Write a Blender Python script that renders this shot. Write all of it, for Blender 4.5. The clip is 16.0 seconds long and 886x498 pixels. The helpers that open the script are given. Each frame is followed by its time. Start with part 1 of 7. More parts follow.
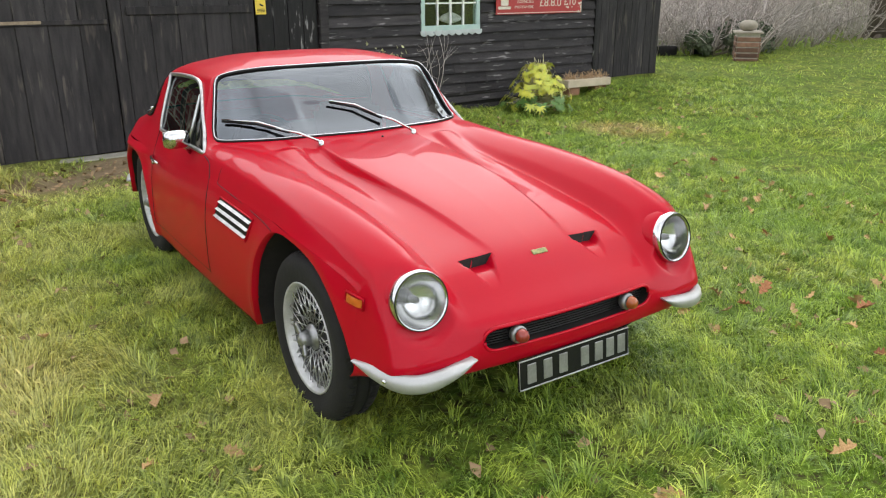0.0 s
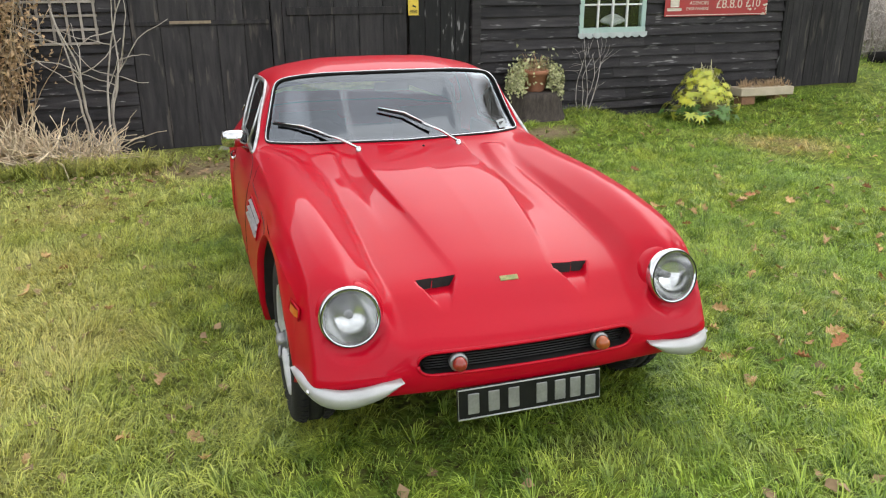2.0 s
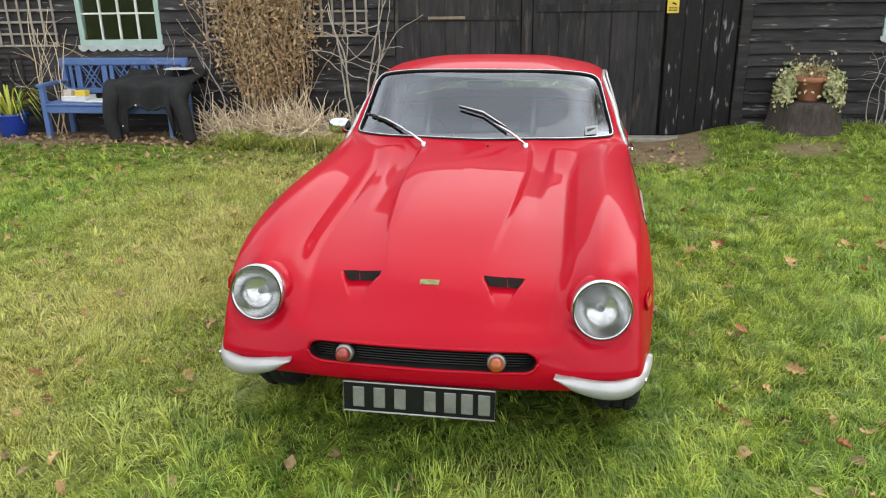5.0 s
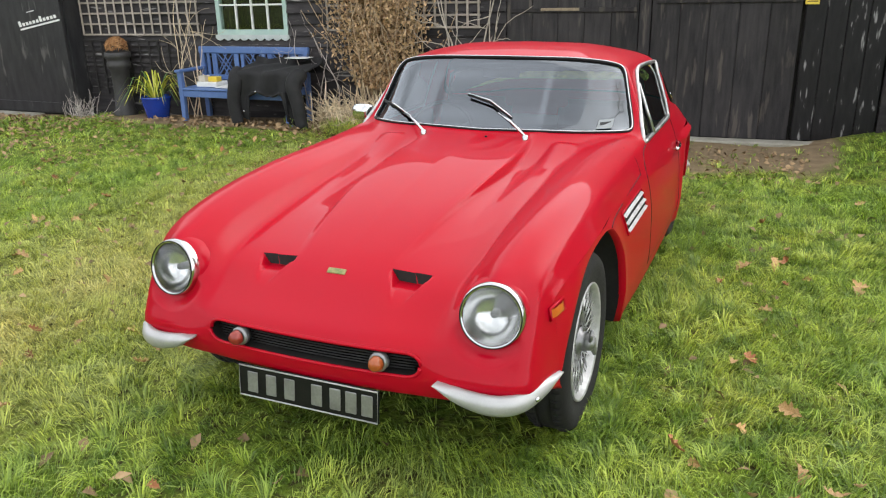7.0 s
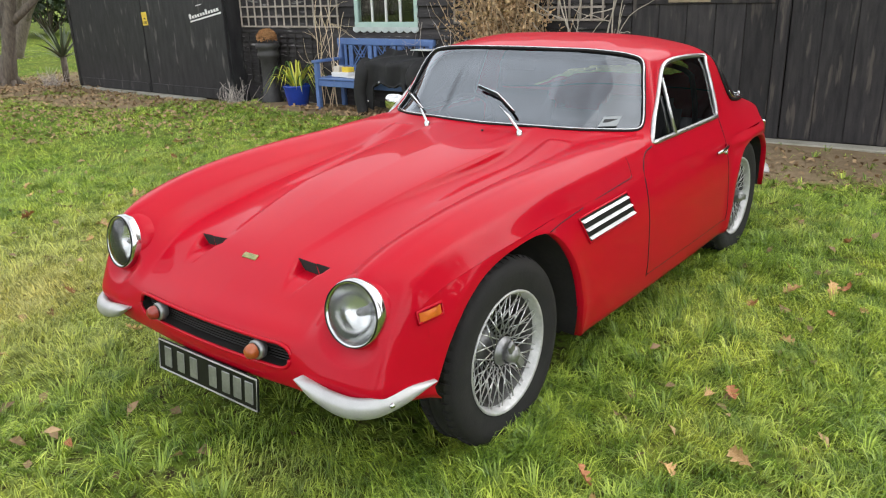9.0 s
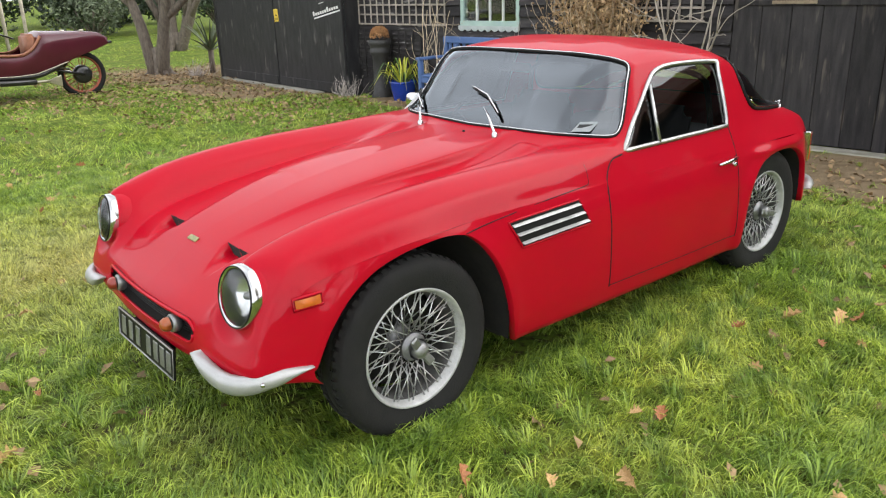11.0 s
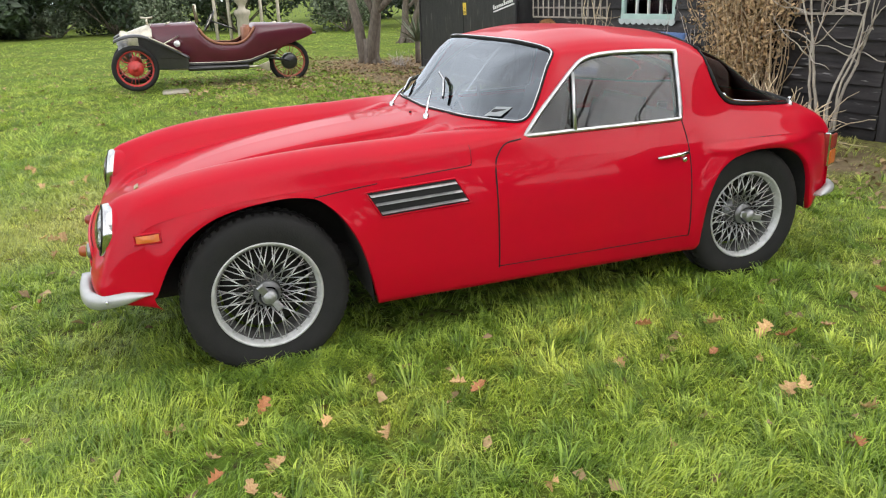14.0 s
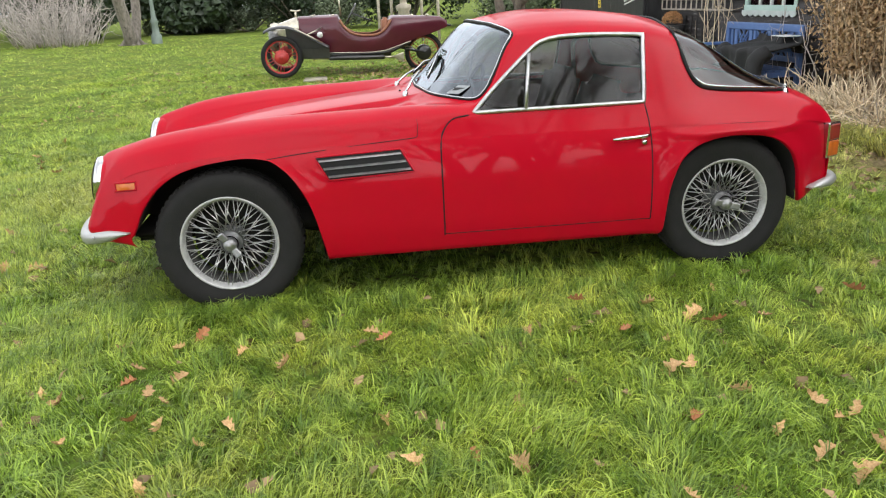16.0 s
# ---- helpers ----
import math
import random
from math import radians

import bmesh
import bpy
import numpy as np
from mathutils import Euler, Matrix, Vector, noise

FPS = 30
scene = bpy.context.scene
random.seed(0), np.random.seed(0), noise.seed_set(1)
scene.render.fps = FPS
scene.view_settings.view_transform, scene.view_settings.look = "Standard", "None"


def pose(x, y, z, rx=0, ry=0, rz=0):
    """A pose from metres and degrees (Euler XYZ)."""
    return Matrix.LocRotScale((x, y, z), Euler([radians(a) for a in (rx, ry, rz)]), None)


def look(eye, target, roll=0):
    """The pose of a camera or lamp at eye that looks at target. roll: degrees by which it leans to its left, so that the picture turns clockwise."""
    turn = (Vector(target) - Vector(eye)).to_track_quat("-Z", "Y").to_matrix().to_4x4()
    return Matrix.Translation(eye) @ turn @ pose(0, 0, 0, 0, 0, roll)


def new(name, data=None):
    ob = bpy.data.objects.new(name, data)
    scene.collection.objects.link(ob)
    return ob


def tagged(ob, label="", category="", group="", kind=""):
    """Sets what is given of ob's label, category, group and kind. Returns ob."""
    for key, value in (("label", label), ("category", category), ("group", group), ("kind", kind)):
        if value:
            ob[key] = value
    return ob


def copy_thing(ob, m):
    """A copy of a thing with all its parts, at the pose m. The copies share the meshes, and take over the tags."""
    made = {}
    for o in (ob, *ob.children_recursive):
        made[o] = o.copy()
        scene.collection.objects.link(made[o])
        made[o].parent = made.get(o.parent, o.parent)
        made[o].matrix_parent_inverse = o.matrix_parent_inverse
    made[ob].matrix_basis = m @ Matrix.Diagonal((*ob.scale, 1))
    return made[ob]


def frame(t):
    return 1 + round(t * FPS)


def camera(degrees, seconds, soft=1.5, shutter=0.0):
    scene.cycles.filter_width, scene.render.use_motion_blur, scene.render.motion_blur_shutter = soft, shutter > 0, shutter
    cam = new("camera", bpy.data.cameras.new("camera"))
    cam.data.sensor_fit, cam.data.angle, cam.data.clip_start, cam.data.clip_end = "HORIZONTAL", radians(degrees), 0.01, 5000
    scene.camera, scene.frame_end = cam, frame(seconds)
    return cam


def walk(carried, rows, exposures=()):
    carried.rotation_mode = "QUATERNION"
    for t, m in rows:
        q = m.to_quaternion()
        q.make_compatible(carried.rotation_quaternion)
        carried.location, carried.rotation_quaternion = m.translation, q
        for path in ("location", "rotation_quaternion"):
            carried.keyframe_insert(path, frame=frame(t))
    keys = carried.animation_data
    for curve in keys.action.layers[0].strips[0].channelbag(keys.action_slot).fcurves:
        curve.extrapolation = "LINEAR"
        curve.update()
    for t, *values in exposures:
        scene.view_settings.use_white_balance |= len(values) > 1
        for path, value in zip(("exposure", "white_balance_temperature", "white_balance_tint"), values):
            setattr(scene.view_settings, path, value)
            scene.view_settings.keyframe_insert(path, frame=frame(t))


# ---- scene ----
cam = camera(60.0, 16.0, soft=1.15)
PATH = [
    (0, (0.238, 0.197, 1.534), (1.281, 1.777, 0.887), -0.1),
    (0.5, (0.358, 0.142, 1.557), (1.315, 1.774, 0.909), 0.1),
    (1, (0.554, 0.037, 1.573), (1.383, 1.737, 0.923), 0.0),
    (1.5, (0.759, -0.069, 1.579), (1.466, 1.684, 0.926), -0.1),
    (2, (1.017, -0.105, 1.595), (1.586, 1.697, 0.94), -0.2),
    (2.5, (1.215, -0.13, 1.605), (1.669, 1.704, 0.95), -0.4),
    (3, (1.459, -0.208, 1.623), (1.777, 1.655, 0.967), -0.4),
    (3.5, (1.685, -0.221, 1.611), (1.873, 1.659, 0.956), -0.6),
    (4, (1.961, -0.181, 1.596), (1.985, 1.708, 0.94), -0.7),
    (4.5, (2.209, -0.224, 1.608), (2.05, 1.659, 0.953), -0.8),
    (4.7, (2.311, -0.234, 1.614), (2.082, 1.641, 0.957), -0.8),
    (6.8, (3.196, 0.131, 1.511), (2.485, 1.882, 0.856), -1.2),
    (7, (3.266, 0.176, 1.516), (2.509, 1.907, 0.86), -1.2),
    (7.5, (3.416, 0.281, 1.514), (2.546, 1.958, 0.858), -1.3),
    (8, (3.662, 0.393, 1.508), (2.67, 2.001, 0.852), -1.5),
    (8.5, (3.848, 0.507, 1.496), (2.765, 2.055, 0.839), -1.7),
    (9, (3.986, 0.717, 1.46), (2.816, 2.201, 0.805), -1.8),
    (9.2, (4.049, 0.783, 1.454), (2.847, 2.242, 0.8), -1.9),
    (11.3, (4.71, 1.274, 1.457), (3.22, 2.44, 0.808), -1.8),
    (11.5, (4.8, 1.325, 1.456), (3.282, 2.455, 0.807), -1.9),
    (12, (5.046, 1.472, 1.447), (3.463, 2.509, 0.8), -2.0),
    (12.5, (5.158, 1.665, 1.425), (3.522, 2.619, 0.779), -2.0),
    (13, (5.26, 1.866, 1.432), (3.573, 2.726, 0.788), -2.1),
    (13.5, (5.406, 2.068, 1.423), (3.682, 2.852, 0.78), -2.2),
    (14, (5.544, 2.297, 1.385), (3.771, 2.967, 0.747), -2.3),
    (14.5, (5.631, 2.487, 1.327), (3.812, 3.019, 0.69), -2.3),
    (15, (5.822, 2.713, 1.296), (3.966, 3.108, 0.665), -2.5),
    (15.5, (5.984, 2.917, 1.301), (4.109, 3.222, 0.673), -2.7),
    (16, (6.058, 3.166, 1.298), (4.173, 3.4, 0.67), -2.7),
]
walk(cam, [(t, look(eye, target, roll)) for t, eye, target, roll in PATH])

# ---- light: bright overcast sky, weak wide sun ----
SUN_ELEV, SUN_AZ = 40.0, 48.0
world = bpy.data.worlds.new("sky")
scene.world = world
world.use_nodes = True
wn, wl = world.node_tree.nodes, world.node_tree.links
wn.clear()
w_out = wn.new("ShaderNodeOutputWorld")
w_bg = wn.new("ShaderNodeBackground")
w_sky = wn.new("ShaderNodeTexSky")
w_sky.sky_type, w_sky.sun_disc = "NISHITA", False
w_sky.sun_elevation, w_sky.sun_rotation = radians(SUN_ELEV), radians(SUN_AZ)
w_sky.dust_density, w_sky.air_density = 4.0, 1.0
# cloud cover: the blue of the clear sky is veiled by grey-white cloud with soft lumps
w_hsv = wn.new("ShaderNodeHueSaturation")
w_hsv.inputs["Saturation"].default_value = 0.12
w_mix = wn.new("ShaderNodeMixRGB")
w_mix.inputs[0].default_value = 0.72
w_mix.inputs[2].default_value = (8.3, 8.6, 9.1, 1)
w_tc = wn.new("ShaderNodeTexCoord")
w_cloud = wn.new("ShaderNodeTexNoise")
w_cloud.inputs["Scale"].default_value, w_cloud.inputs["Detail"].default_value = 1.7, 5
w_ramp = wn.new("ShaderNodeMapRange")
w_ramp.inputs[1].default_value, w_ramp.inputs[2].default_value = 0.3, 0.72
w_ramp.inputs[3].default_value, w_ramp.inputs[4].default_value = 0.58, 1.42
w_mul = wn.new("ShaderNodeVectorMath")
w_mul.operation = "SCALE"
wl.new(w_tc.outputs["Generated"], w_cloud.inputs["Vector"])
wl.new(w_cloud.outputs["Fac"], w_ramp.inputs[0])
wl.new(w_sky.outputs[0], w_hsv.inputs["Color"])
wl.new(w_hsv.outputs[0], w_mix.inputs[1])
wl.new(w_mix.outputs[0], w_mul.inputs[0])
wl.new(w_ramp.outputs[0], w_mul.inputs["Scale"])
# the cover thins to a brighter, hazier rim towards the horizon
w_sep = wn.new("ShaderNodeSeparateXYZ")
wl.new(w_tc.outputs["Generated"], w_sep.inputs[0])
w_rim = wn.new("ShaderNodeMapRange")
w_rim.inputs[1].default_value, w_rim.inputs[2].default_value = 0.0, 1.0
w_rim.inputs[3].default_value, w_rim.inputs[4].default_value = 1.14, 0.86
wl.new(w_sep.outputs["Z"], w_rim.inputs[0])
w_mul2 = wn.new("ShaderNodeVectorMath")
w_mul2.operation = "SCALE"
wl.new(w_mul.outputs[0], w_mul2.inputs[0])
wl.new(w_rim.outputs[0], w_mul2.inputs["Scale"])
wl.new(w_mul2.outputs[0], w_bg.inputs["Color"])
w_bg.inputs["Strength"].default_value = 0.14
wl.new(w_bg.outputs[0], w_out.inputs["Surface"])
sun = new("sun", bpy.data.lights.new("sun", "SUN"))
sun.data.energy, sun.data.angle, sun.data.color = 0.75, radians(104), (1.0, 0.96, 0.9)
_a, _e = radians(SUN_AZ), radians(SUN_ELEV)
sun.matrix_world = look((0, 0, 0), (-math.sin(_a) * math.cos(_e), -math.cos(_a) * math.cos(_e), -math.sin(_e)))
scene.view_settings.exposure = 0.95

# ---- small tools ----
def lin(h):
    """Linear colour from an sRGB hex string."""
    v = [int(h[i:i + 2], 16) / 255 for i in (0, 2, 4)]
    return tuple(c / 12.92 if c < 0.04045 else ((c + 0.055) / 1.055) ** 2.4 for c in v)


def material(name, a, b=None, rough=0.6, metal=0.0, scale=20.0, grain=120.0, bump=0.0, spread=0.25, random_hue=0.0,
             coat=0.0, stretch=(1, 1, 1), spec=0.5, patches=None, island=False):
    """Principled material: colours a and b mixed by two scales of noise, fine bump, optional blotches (colour, amount, scale)."""
    m = bpy.data.materials.new(name)
    m.use_nodes = True
    nt = m.node_tree
    n, l = nt.nodes, nt.links
    p = n["Principled BSDF"]
    b = b or tuple(c * (1 - spread) for c in a)
    tc = n.new("ShaderNodeTexCoord")
    mp = n.new("ShaderNodeMapping")
    mp.inputs["Scale"].default_value = stretch
    l.new(tc.outputs["Object"], mp.inputs["Vector"])
    n1, n2 = n.new("ShaderNodeTexNoise"), n.new("ShaderNodeTexNoise")
    for q, s in ((n1, scale), (n2, grain)):
        q.inputs["Scale"].default_value, q.inputs["Detail"].default_value = s, 4
        l.new(mp.outputs[0], q.inputs["Vector"])
    add = n.new("ShaderNodeMath")
    add.operation = "MULTIPLY_ADD"
    l.new(n2.outputs["Fac"], add.inputs[0])
    add.inputs[1].default_value = 0.5
    half = n.new("ShaderNodeMath")
    half.operation = "MULTIPLY_ADD"
    l.new(n1.outputs["Fac"], half.inputs[0])
    half.inputs[1].default_value, half.inputs[2].default_value = 1.0, -0.25
    l.new(half.outputs[0], add.inputs[2])
    rng = n.new("ShaderNodeMapRange")
    rng.inputs[1].default_value, rng.inputs[2].default_value = 0.3, 0.7
    l.new(add.outputs[0], rng.inputs[0])
    mix = n.new("ShaderNodeMixRGB")
    mix.inputs[1].default_value, mix.inputs[2].default_value = (*a, 1), (*b, 1)
    l.new(rng.outputs[0], mix.inputs[0])
    col = mix.outputs[0]
    if patches:
        pc, amount, ps = patches
        n3 = n.new("ShaderNodeTexNoise")
        n3.inputs["Scale"].default_value, n3.inputs["Detail"].default_value = ps, 6
        l.new(mp.outputs[0], n3.inputs["Vector"])
        r3 = n.new("ShaderNodeMapRange")
        r3.inputs[1].default_value, r3.inputs[2].default_value = 1 - amount - 0.04, 1 - amount + 0.04
        l.new(n3.outputs["Fac"], r3.inputs[0])
        m3 = n.new("ShaderNodeMixRGB")
        l.new(r3.outputs[0], m3.inputs[0])
        l.new(col, m3.inputs[1])
        m3.inputs[2].default_value = (*pc, 1)
        col = m3.outputs[0]
    if random_hue:
        hs = n.new("ShaderNodeHueSaturation")
        if island:
            oi = n.new("ShaderNodeNewGeometry")
            src = oi.outputs["Random Per Island"]
        else:
            oi = n.new("ShaderNodeObjectInfo")
            src = oi.outputs["Random"]
        r4 = n.new("ShaderNodeMapRange")
        r4.inputs[3].default_value, r4.inputs[4].default_value = 1 - random_hue, 1 + random_hue
        l.new(src, r4.inputs[0])
        l.new(r4.outputs[0], hs.inputs["Value"])
        l.new(col, hs.inputs["Color"])
        col = hs.outputs[0]
    l.new(col, p.inputs["Base Color"])
    p.inputs["Roughness"].default_value, p.inputs["Metallic"].default_value = rough, metal
    p.inputs["Specular IOR Level"].default_value = spec
    p.inputs["Coat Weight"].default_value, p.inputs["Coat Roughness"].default_value = coat, 0.03
    if bump:
        bp = n.new("ShaderNodeBump")
        bp.inputs["Strength"].default_value, bp.inputs["Distance"].default_value = min(1.0, bump), 0.01
        l.new(add.outputs[0], bp.inputs["Height"])
        l.new(bp.outputs[0], p.inputs["Normal"])
    return m


def glass(name, tint, rough=0.0, ior=1.45, sheen=(1, 1, 1)):
    """Thin pane: mostly see-through, with a clear reflection."""
    m = bpy.data.materials.new(name)
    m.use_nodes = True
    n, l = m.node_tree.nodes, m.node_tree.links
    n.clear()
    out, mix = n.new("ShaderNodeOutputMaterial"), n.new("ShaderNodeMixShader")
    tr, gl, fr = n.new("ShaderNodeBsdfTransparent"), n.new("ShaderNodeBsdfGlossy"), n.new("ShaderNodeFresnel")
    tr.inputs[0].default_value = (*tint, 1)
    gl.inputs["Roughness"].default_value = rough
    gl.inputs["Color"].default_value = (*sheen, 1)
    fr.inputs["IOR"].default_value = ior
    l.new(fr.outputs[0], mix.inputs[0])
    l.new(tr.outputs[0], mix.inputs[1])
    l.new(gl.outputs[0], mix.inputs[2])
    l.new(mix.outputs[0], out.inputs["Surface"])
    return m


def mesh_object(name, verts, faces, mats, parent=None, label="", smooth=True, face_mats=None):
    me = bpy.data.meshes.new(name)
    me.from_pydata([tuple(v) for v in verts], [], [tuple(f) for f in faces])
    for mt in (mats if isinstance(mats, (list, tuple)) else [mats]):
        me.materials.append(mt)
    if face_mats is not None:
        me.polygons.foreach_set("material_index", face_mats)
    if smooth:
        me.polygons.foreach_set("use_smooth", [True] * len(me.polygons))
    me.update()
    ob = new(name, me)
    if parent:
        ob.parent = parent
    if label:
        ob["label"] = label
    return ob


def part(name, bm, mt, parent=None, label="", smooth=False):
    """Links a bmesh as one mesh object under a thing or a part."""
    me = bpy.data.meshes.new(name)
    bmesh.ops.recalc_face_normals(bm, faces=bm.faces[:])
    bm.to_mesh(me)
    bm.free()
    for q in (mt if isinstance(mt, (list, tuple)) else [mt]):
        me.materials.append(q)
    if smooth:
        me.polygons.foreach_set("use_smooth", [True] * len(me.polygons))
    ob = new(name, me)
    if parent:
        ob.parent = parent
    if label:
        ob["label"] = label
    return ob


def empty(name, m=None, label="", category="", group="", kind=""):
    ob = new(name)
    ob.empty_display_size = 0.1
    if m is not None:
        ob.matrix_basis = m
    return tagged(ob, label, category, group, kind)


def bm_box(bm, x0, x1, y0, y1, z0, z1, bevel=0.0, m=None):
    r = bmesh.ops.create_cube(bm, size=1.0)
    vs = r["verts"]
    for v in vs:
        v.co = Vector((x0 + (v.co.x + 0.5) * (x1 - x0), y0 + (v.co.y + 0.5) * (y1 - y0), z0 + (v.co.z + 0.5) * (z1 - z0)))
    if bevel:
        es = list({e for v in vs for e in v.link_edges})
        g = bmesh.ops.bevel(bm, geom=es, offset=bevel, segments=1, affect="EDGES")
        vs = list({v for f in g["faces"] for v in f.verts} | {v for v in vs if v.is_valid})
    if m is not None:
        for v in vs:
            v.co = m @ v.co
    return vs


def box(name, x0, x1, y0, y1, z0, z1, mt, parent=None, label="", bevel=0.004, m=None):
    bm = bmesh.new()
    bm_box(bm, x0, x1, y0, y1, z0, z1, bevel, m)
    return part(name, bm, mt, parent, label)


def tube_data(points, radius, sides=8, closed=False, flat=1.0):
    """Verts and faces of a tube along points; radius may be a list; flat squeezes it along its second normal."""
    pts = [Vector(p) for p in points]
    k = len(pts)
    rad = radius if isinstance(radius, (list, tuple)) else [radius] * k
    verts, faces = [], []
    up = None
    for i, p in enumerate(pts):
        a = pts[(i - 1) % k] if closed or i > 0 else pts[i]
        b = pts[(i + 1) % k] if closed or i < k - 1 else pts[i]
        d = (b - a)
        d = d.normalized() if d.length > 1e-9 else Vector((0, 0, 1))
        if up is None:
            up = d.orthogonal().normalized()
        up = (up - d * up.dot(d))
        up = up.normalized() if up.length > 1e-6 else d.orthogonal().normalized()
        side = d.cross(up)
        for j in range(sides):
            t = 2 * math.pi * j / sides
            verts.append(p + up * (math.cos(t) * rad[i]) + side * (math.sin(t) * rad[i] * flat))
    n = k if closed else k - 1
    for i in range(n):
        for j in range(sides):
            q, r = i * sides, ((i + 1) % k) * sides
            faces.append((q + j, q + (j + 1) % sides, r + (j + 1) % sides, r + j))
    if not closed:
        faces.append(tuple(range(sides - 1, -1, -1)))
        faces.append(tuple((k - 1) * sides + j for j in range(sides)))
    return verts, faces


def tube(name, points, radius, mt, parent=None, label="", sides=8, closed=False):
    v, f = tube_data(points, radius, sides, closed)
    return mesh_object(name, v, f, mt, parent, label)


def lathe_data(profile, sides=32, axis="z"):
    """Verts and faces of a profile [(radius, height), ...] turned round an axis."""
    verts, faces = [], []
    for r, h in profile:
        for j in range(sides):
            t = 2 * math.pi * j / sides
            c, s = r * math.cos(t), r * math.sin(t)
            verts.append({"z": (c, s, h), "x": (h, c, s), "y": (c, -h, s)}[axis])
    for i in range(len(profile) - 1):
        for j in range(sides):
            a, b = i * sides, (i + 1) * sides
            faces.append((a + j, a + (j + 1) % sides, b + (j + 1) % sides, b + j))
    return verts, faces


def lathe(name, profile, mt, parent=None, label="", sides=32, axis="z", m=None):
    v, f = lathe_data(profile, sides, axis)
    if m is not None:
        v = [m @ Vector(q) for q in v]
    return mesh_object(name, v, f, mt, parent, label)


def pchip(x, y, q):
    """Shape-keeping cubic through (x, y) at q."""
    x, y, q = np.asarray(x, float), np.asarray(y, float), np.asarray(q, float)
    h = np.diff(x)
    d = np.diff(y, axis=0) / (h if y.ndim == 1 else h.reshape((-1,) + (1,) * (y.ndim - 1)))
    hh = h if y.ndim == 1 else h.reshape((-1,) + (1,) * (y.ndim - 1))
    m = np.zeros_like(y)
    w1, w2 = 2 * hh[1:] + hh[:-1], hh[1:] + 2 * hh[:-1]
    same = d[:-1] * d[1:] > 0
    with np.errstate(divide="ignore", invalid="ignore"):
        inner = (w1 + w2) / (w1 / d[:-1] + w2 / d[1:])
    m[1:-1] = np.where(same, inner, 0)
    m[0], m[-1] = d[0], d[-1]
    i = np.clip(np.searchsorted(x, q, side="right") - 1, 0, len(x) - 2)
    t = (q - x[i]) / h[i]
    shp = (-1,) + (1,) * (y.ndim - 1)
    t, hi = t.reshape(shp), h[i].reshape(shp)
    return ((1 + 2 * t) * (1 - t) ** 2 * y[i] + t * (1 - t) ** 2 * hi * m[i]
            + t * t * (3 - 2 * t) * y[i + 1] + t * t * (t - 1) * hi * m[i + 1])


def smooth_path(points, n, closed=False):
    """Points evenly taken along a smooth curve through the given ones."""
    p = np.array(points, float)
    k = len(p)
    out = []
    segs = k if closed else k - 1
    for i in range(segs):
        a, b = p[i], p[(i + 1) % k]
        a0 = p[(i - 1) % k] if closed or i > 0 else 2 * a - b
        b0 = p[(i + 2) % k] if closed or i < k - 2 else 2 * b - a
        for t in np.linspace(0, 1, 14, endpoint=False):
            out.append(0.5 * (2 * a + (b - a0) * t + (2 * a0 - 5 * a + 4 * b - b0) * t * t + (3 * a - a0 - 3 * b + b0) * t ** 3))
    out.append(p[0] if closed else p[-1])
    out = np.array(out)
    s = np.concatenate([[0], np.cumsum(np.linalg.norm(np.diff(out, axis=0), axis=1))])
    q = np.linspace(0, s[-1], n + 1 if closed else n)
    r = np.stack([np.interp(q, s, out[:, c]) for c in range(p.shape[1])], 1)
    return r[:-1] if closed else r


def step(a, b, x):
    t = np.clip((x - a) / (b - a), 0, 1)
    return t * t * (3 - 2 * t)


# ---- materials ----
M = {}
M["paint"] = material("red_paint", (0.405, 0.0022, 0.0125), (0.385, 0.0018, 0.0145), rough=0.42, scale=3, grain=900, coat=0.30, spec=0.04)
M["paint"].node_tree.nodes["Principled BSDF"].inputs["Coat Roughness"].default_value = 0.028
M["chrome"] = material("chrome", (0.62, 0.62, 0.62), (0.5, 0.5, 0.5), rough=0.12, metal=1.0, scale=9, grain=200)
M["silver"] = material("silver_paint", (0.46, 0.46, 0.455), (0.38, 0.38, 0.375), rough=0.38, metal=0.45, scale=12, grain=300, bump=0.03)
M["wire"] = material("silver_wheel_wire", (0.52, 0.52, 0.51), (0.38, 0.38, 0.37), rough=0.4, metal=0.3, scale=30, grain=200)
M["alloy"] = material("satin_bright_metal", (0.56, 0.56, 0.55), (0.38, 0.38, 0.375), rough=0.34, metal=1.0, scale=30, grain=200)
M["spoke"] = material("bright_spoke_wire", (0.74, 0.74, 0.72), (0.60, 0.60, 0.59), rough=0.35, metal=0.4, scale=30, grain=200)
M["rubber"] = material("tyre_rubber", (0.004, 0.0038, 0.0036), (0.009, 0.0082, 0.0075), rough=0.85, scale=14, grain=160, bump=0.25)
M["seal"] = material("black_rubber_seal", (0.005, 0.005, 0.005), (0.008, 0.008, 0.008), rough=0.55, spec=.25)
M["dark"] = material("black_underside", (0.005, 0.0045, 0.004), (0.014, 0.012, 0.010), rough=0.95, scale=8, grain=60, bump=0.3)
M["vinyl"] = material("black_vinyl", (0.008, 0.008, 0.009), (0.014, 0.0135, 0.0135), rough=0.6, scale=20, grain=400, bump=0.1)
M["glass"] = glass("windscreen_glass", (0.33, 0.36, 0.375), ior=2.3, sheen=(0.86, 0.92, 0.99))
M["side_glass"] = glass("side_window_glass", (0.42, 0.45, 0.46), ior=1.54)
M["amber"] = material("amber_lens", (0.55, 0.13, 0.012), (0.42, 0.09, 0.008), rough=0.3, scale=40, grain=300, coat=0.2)
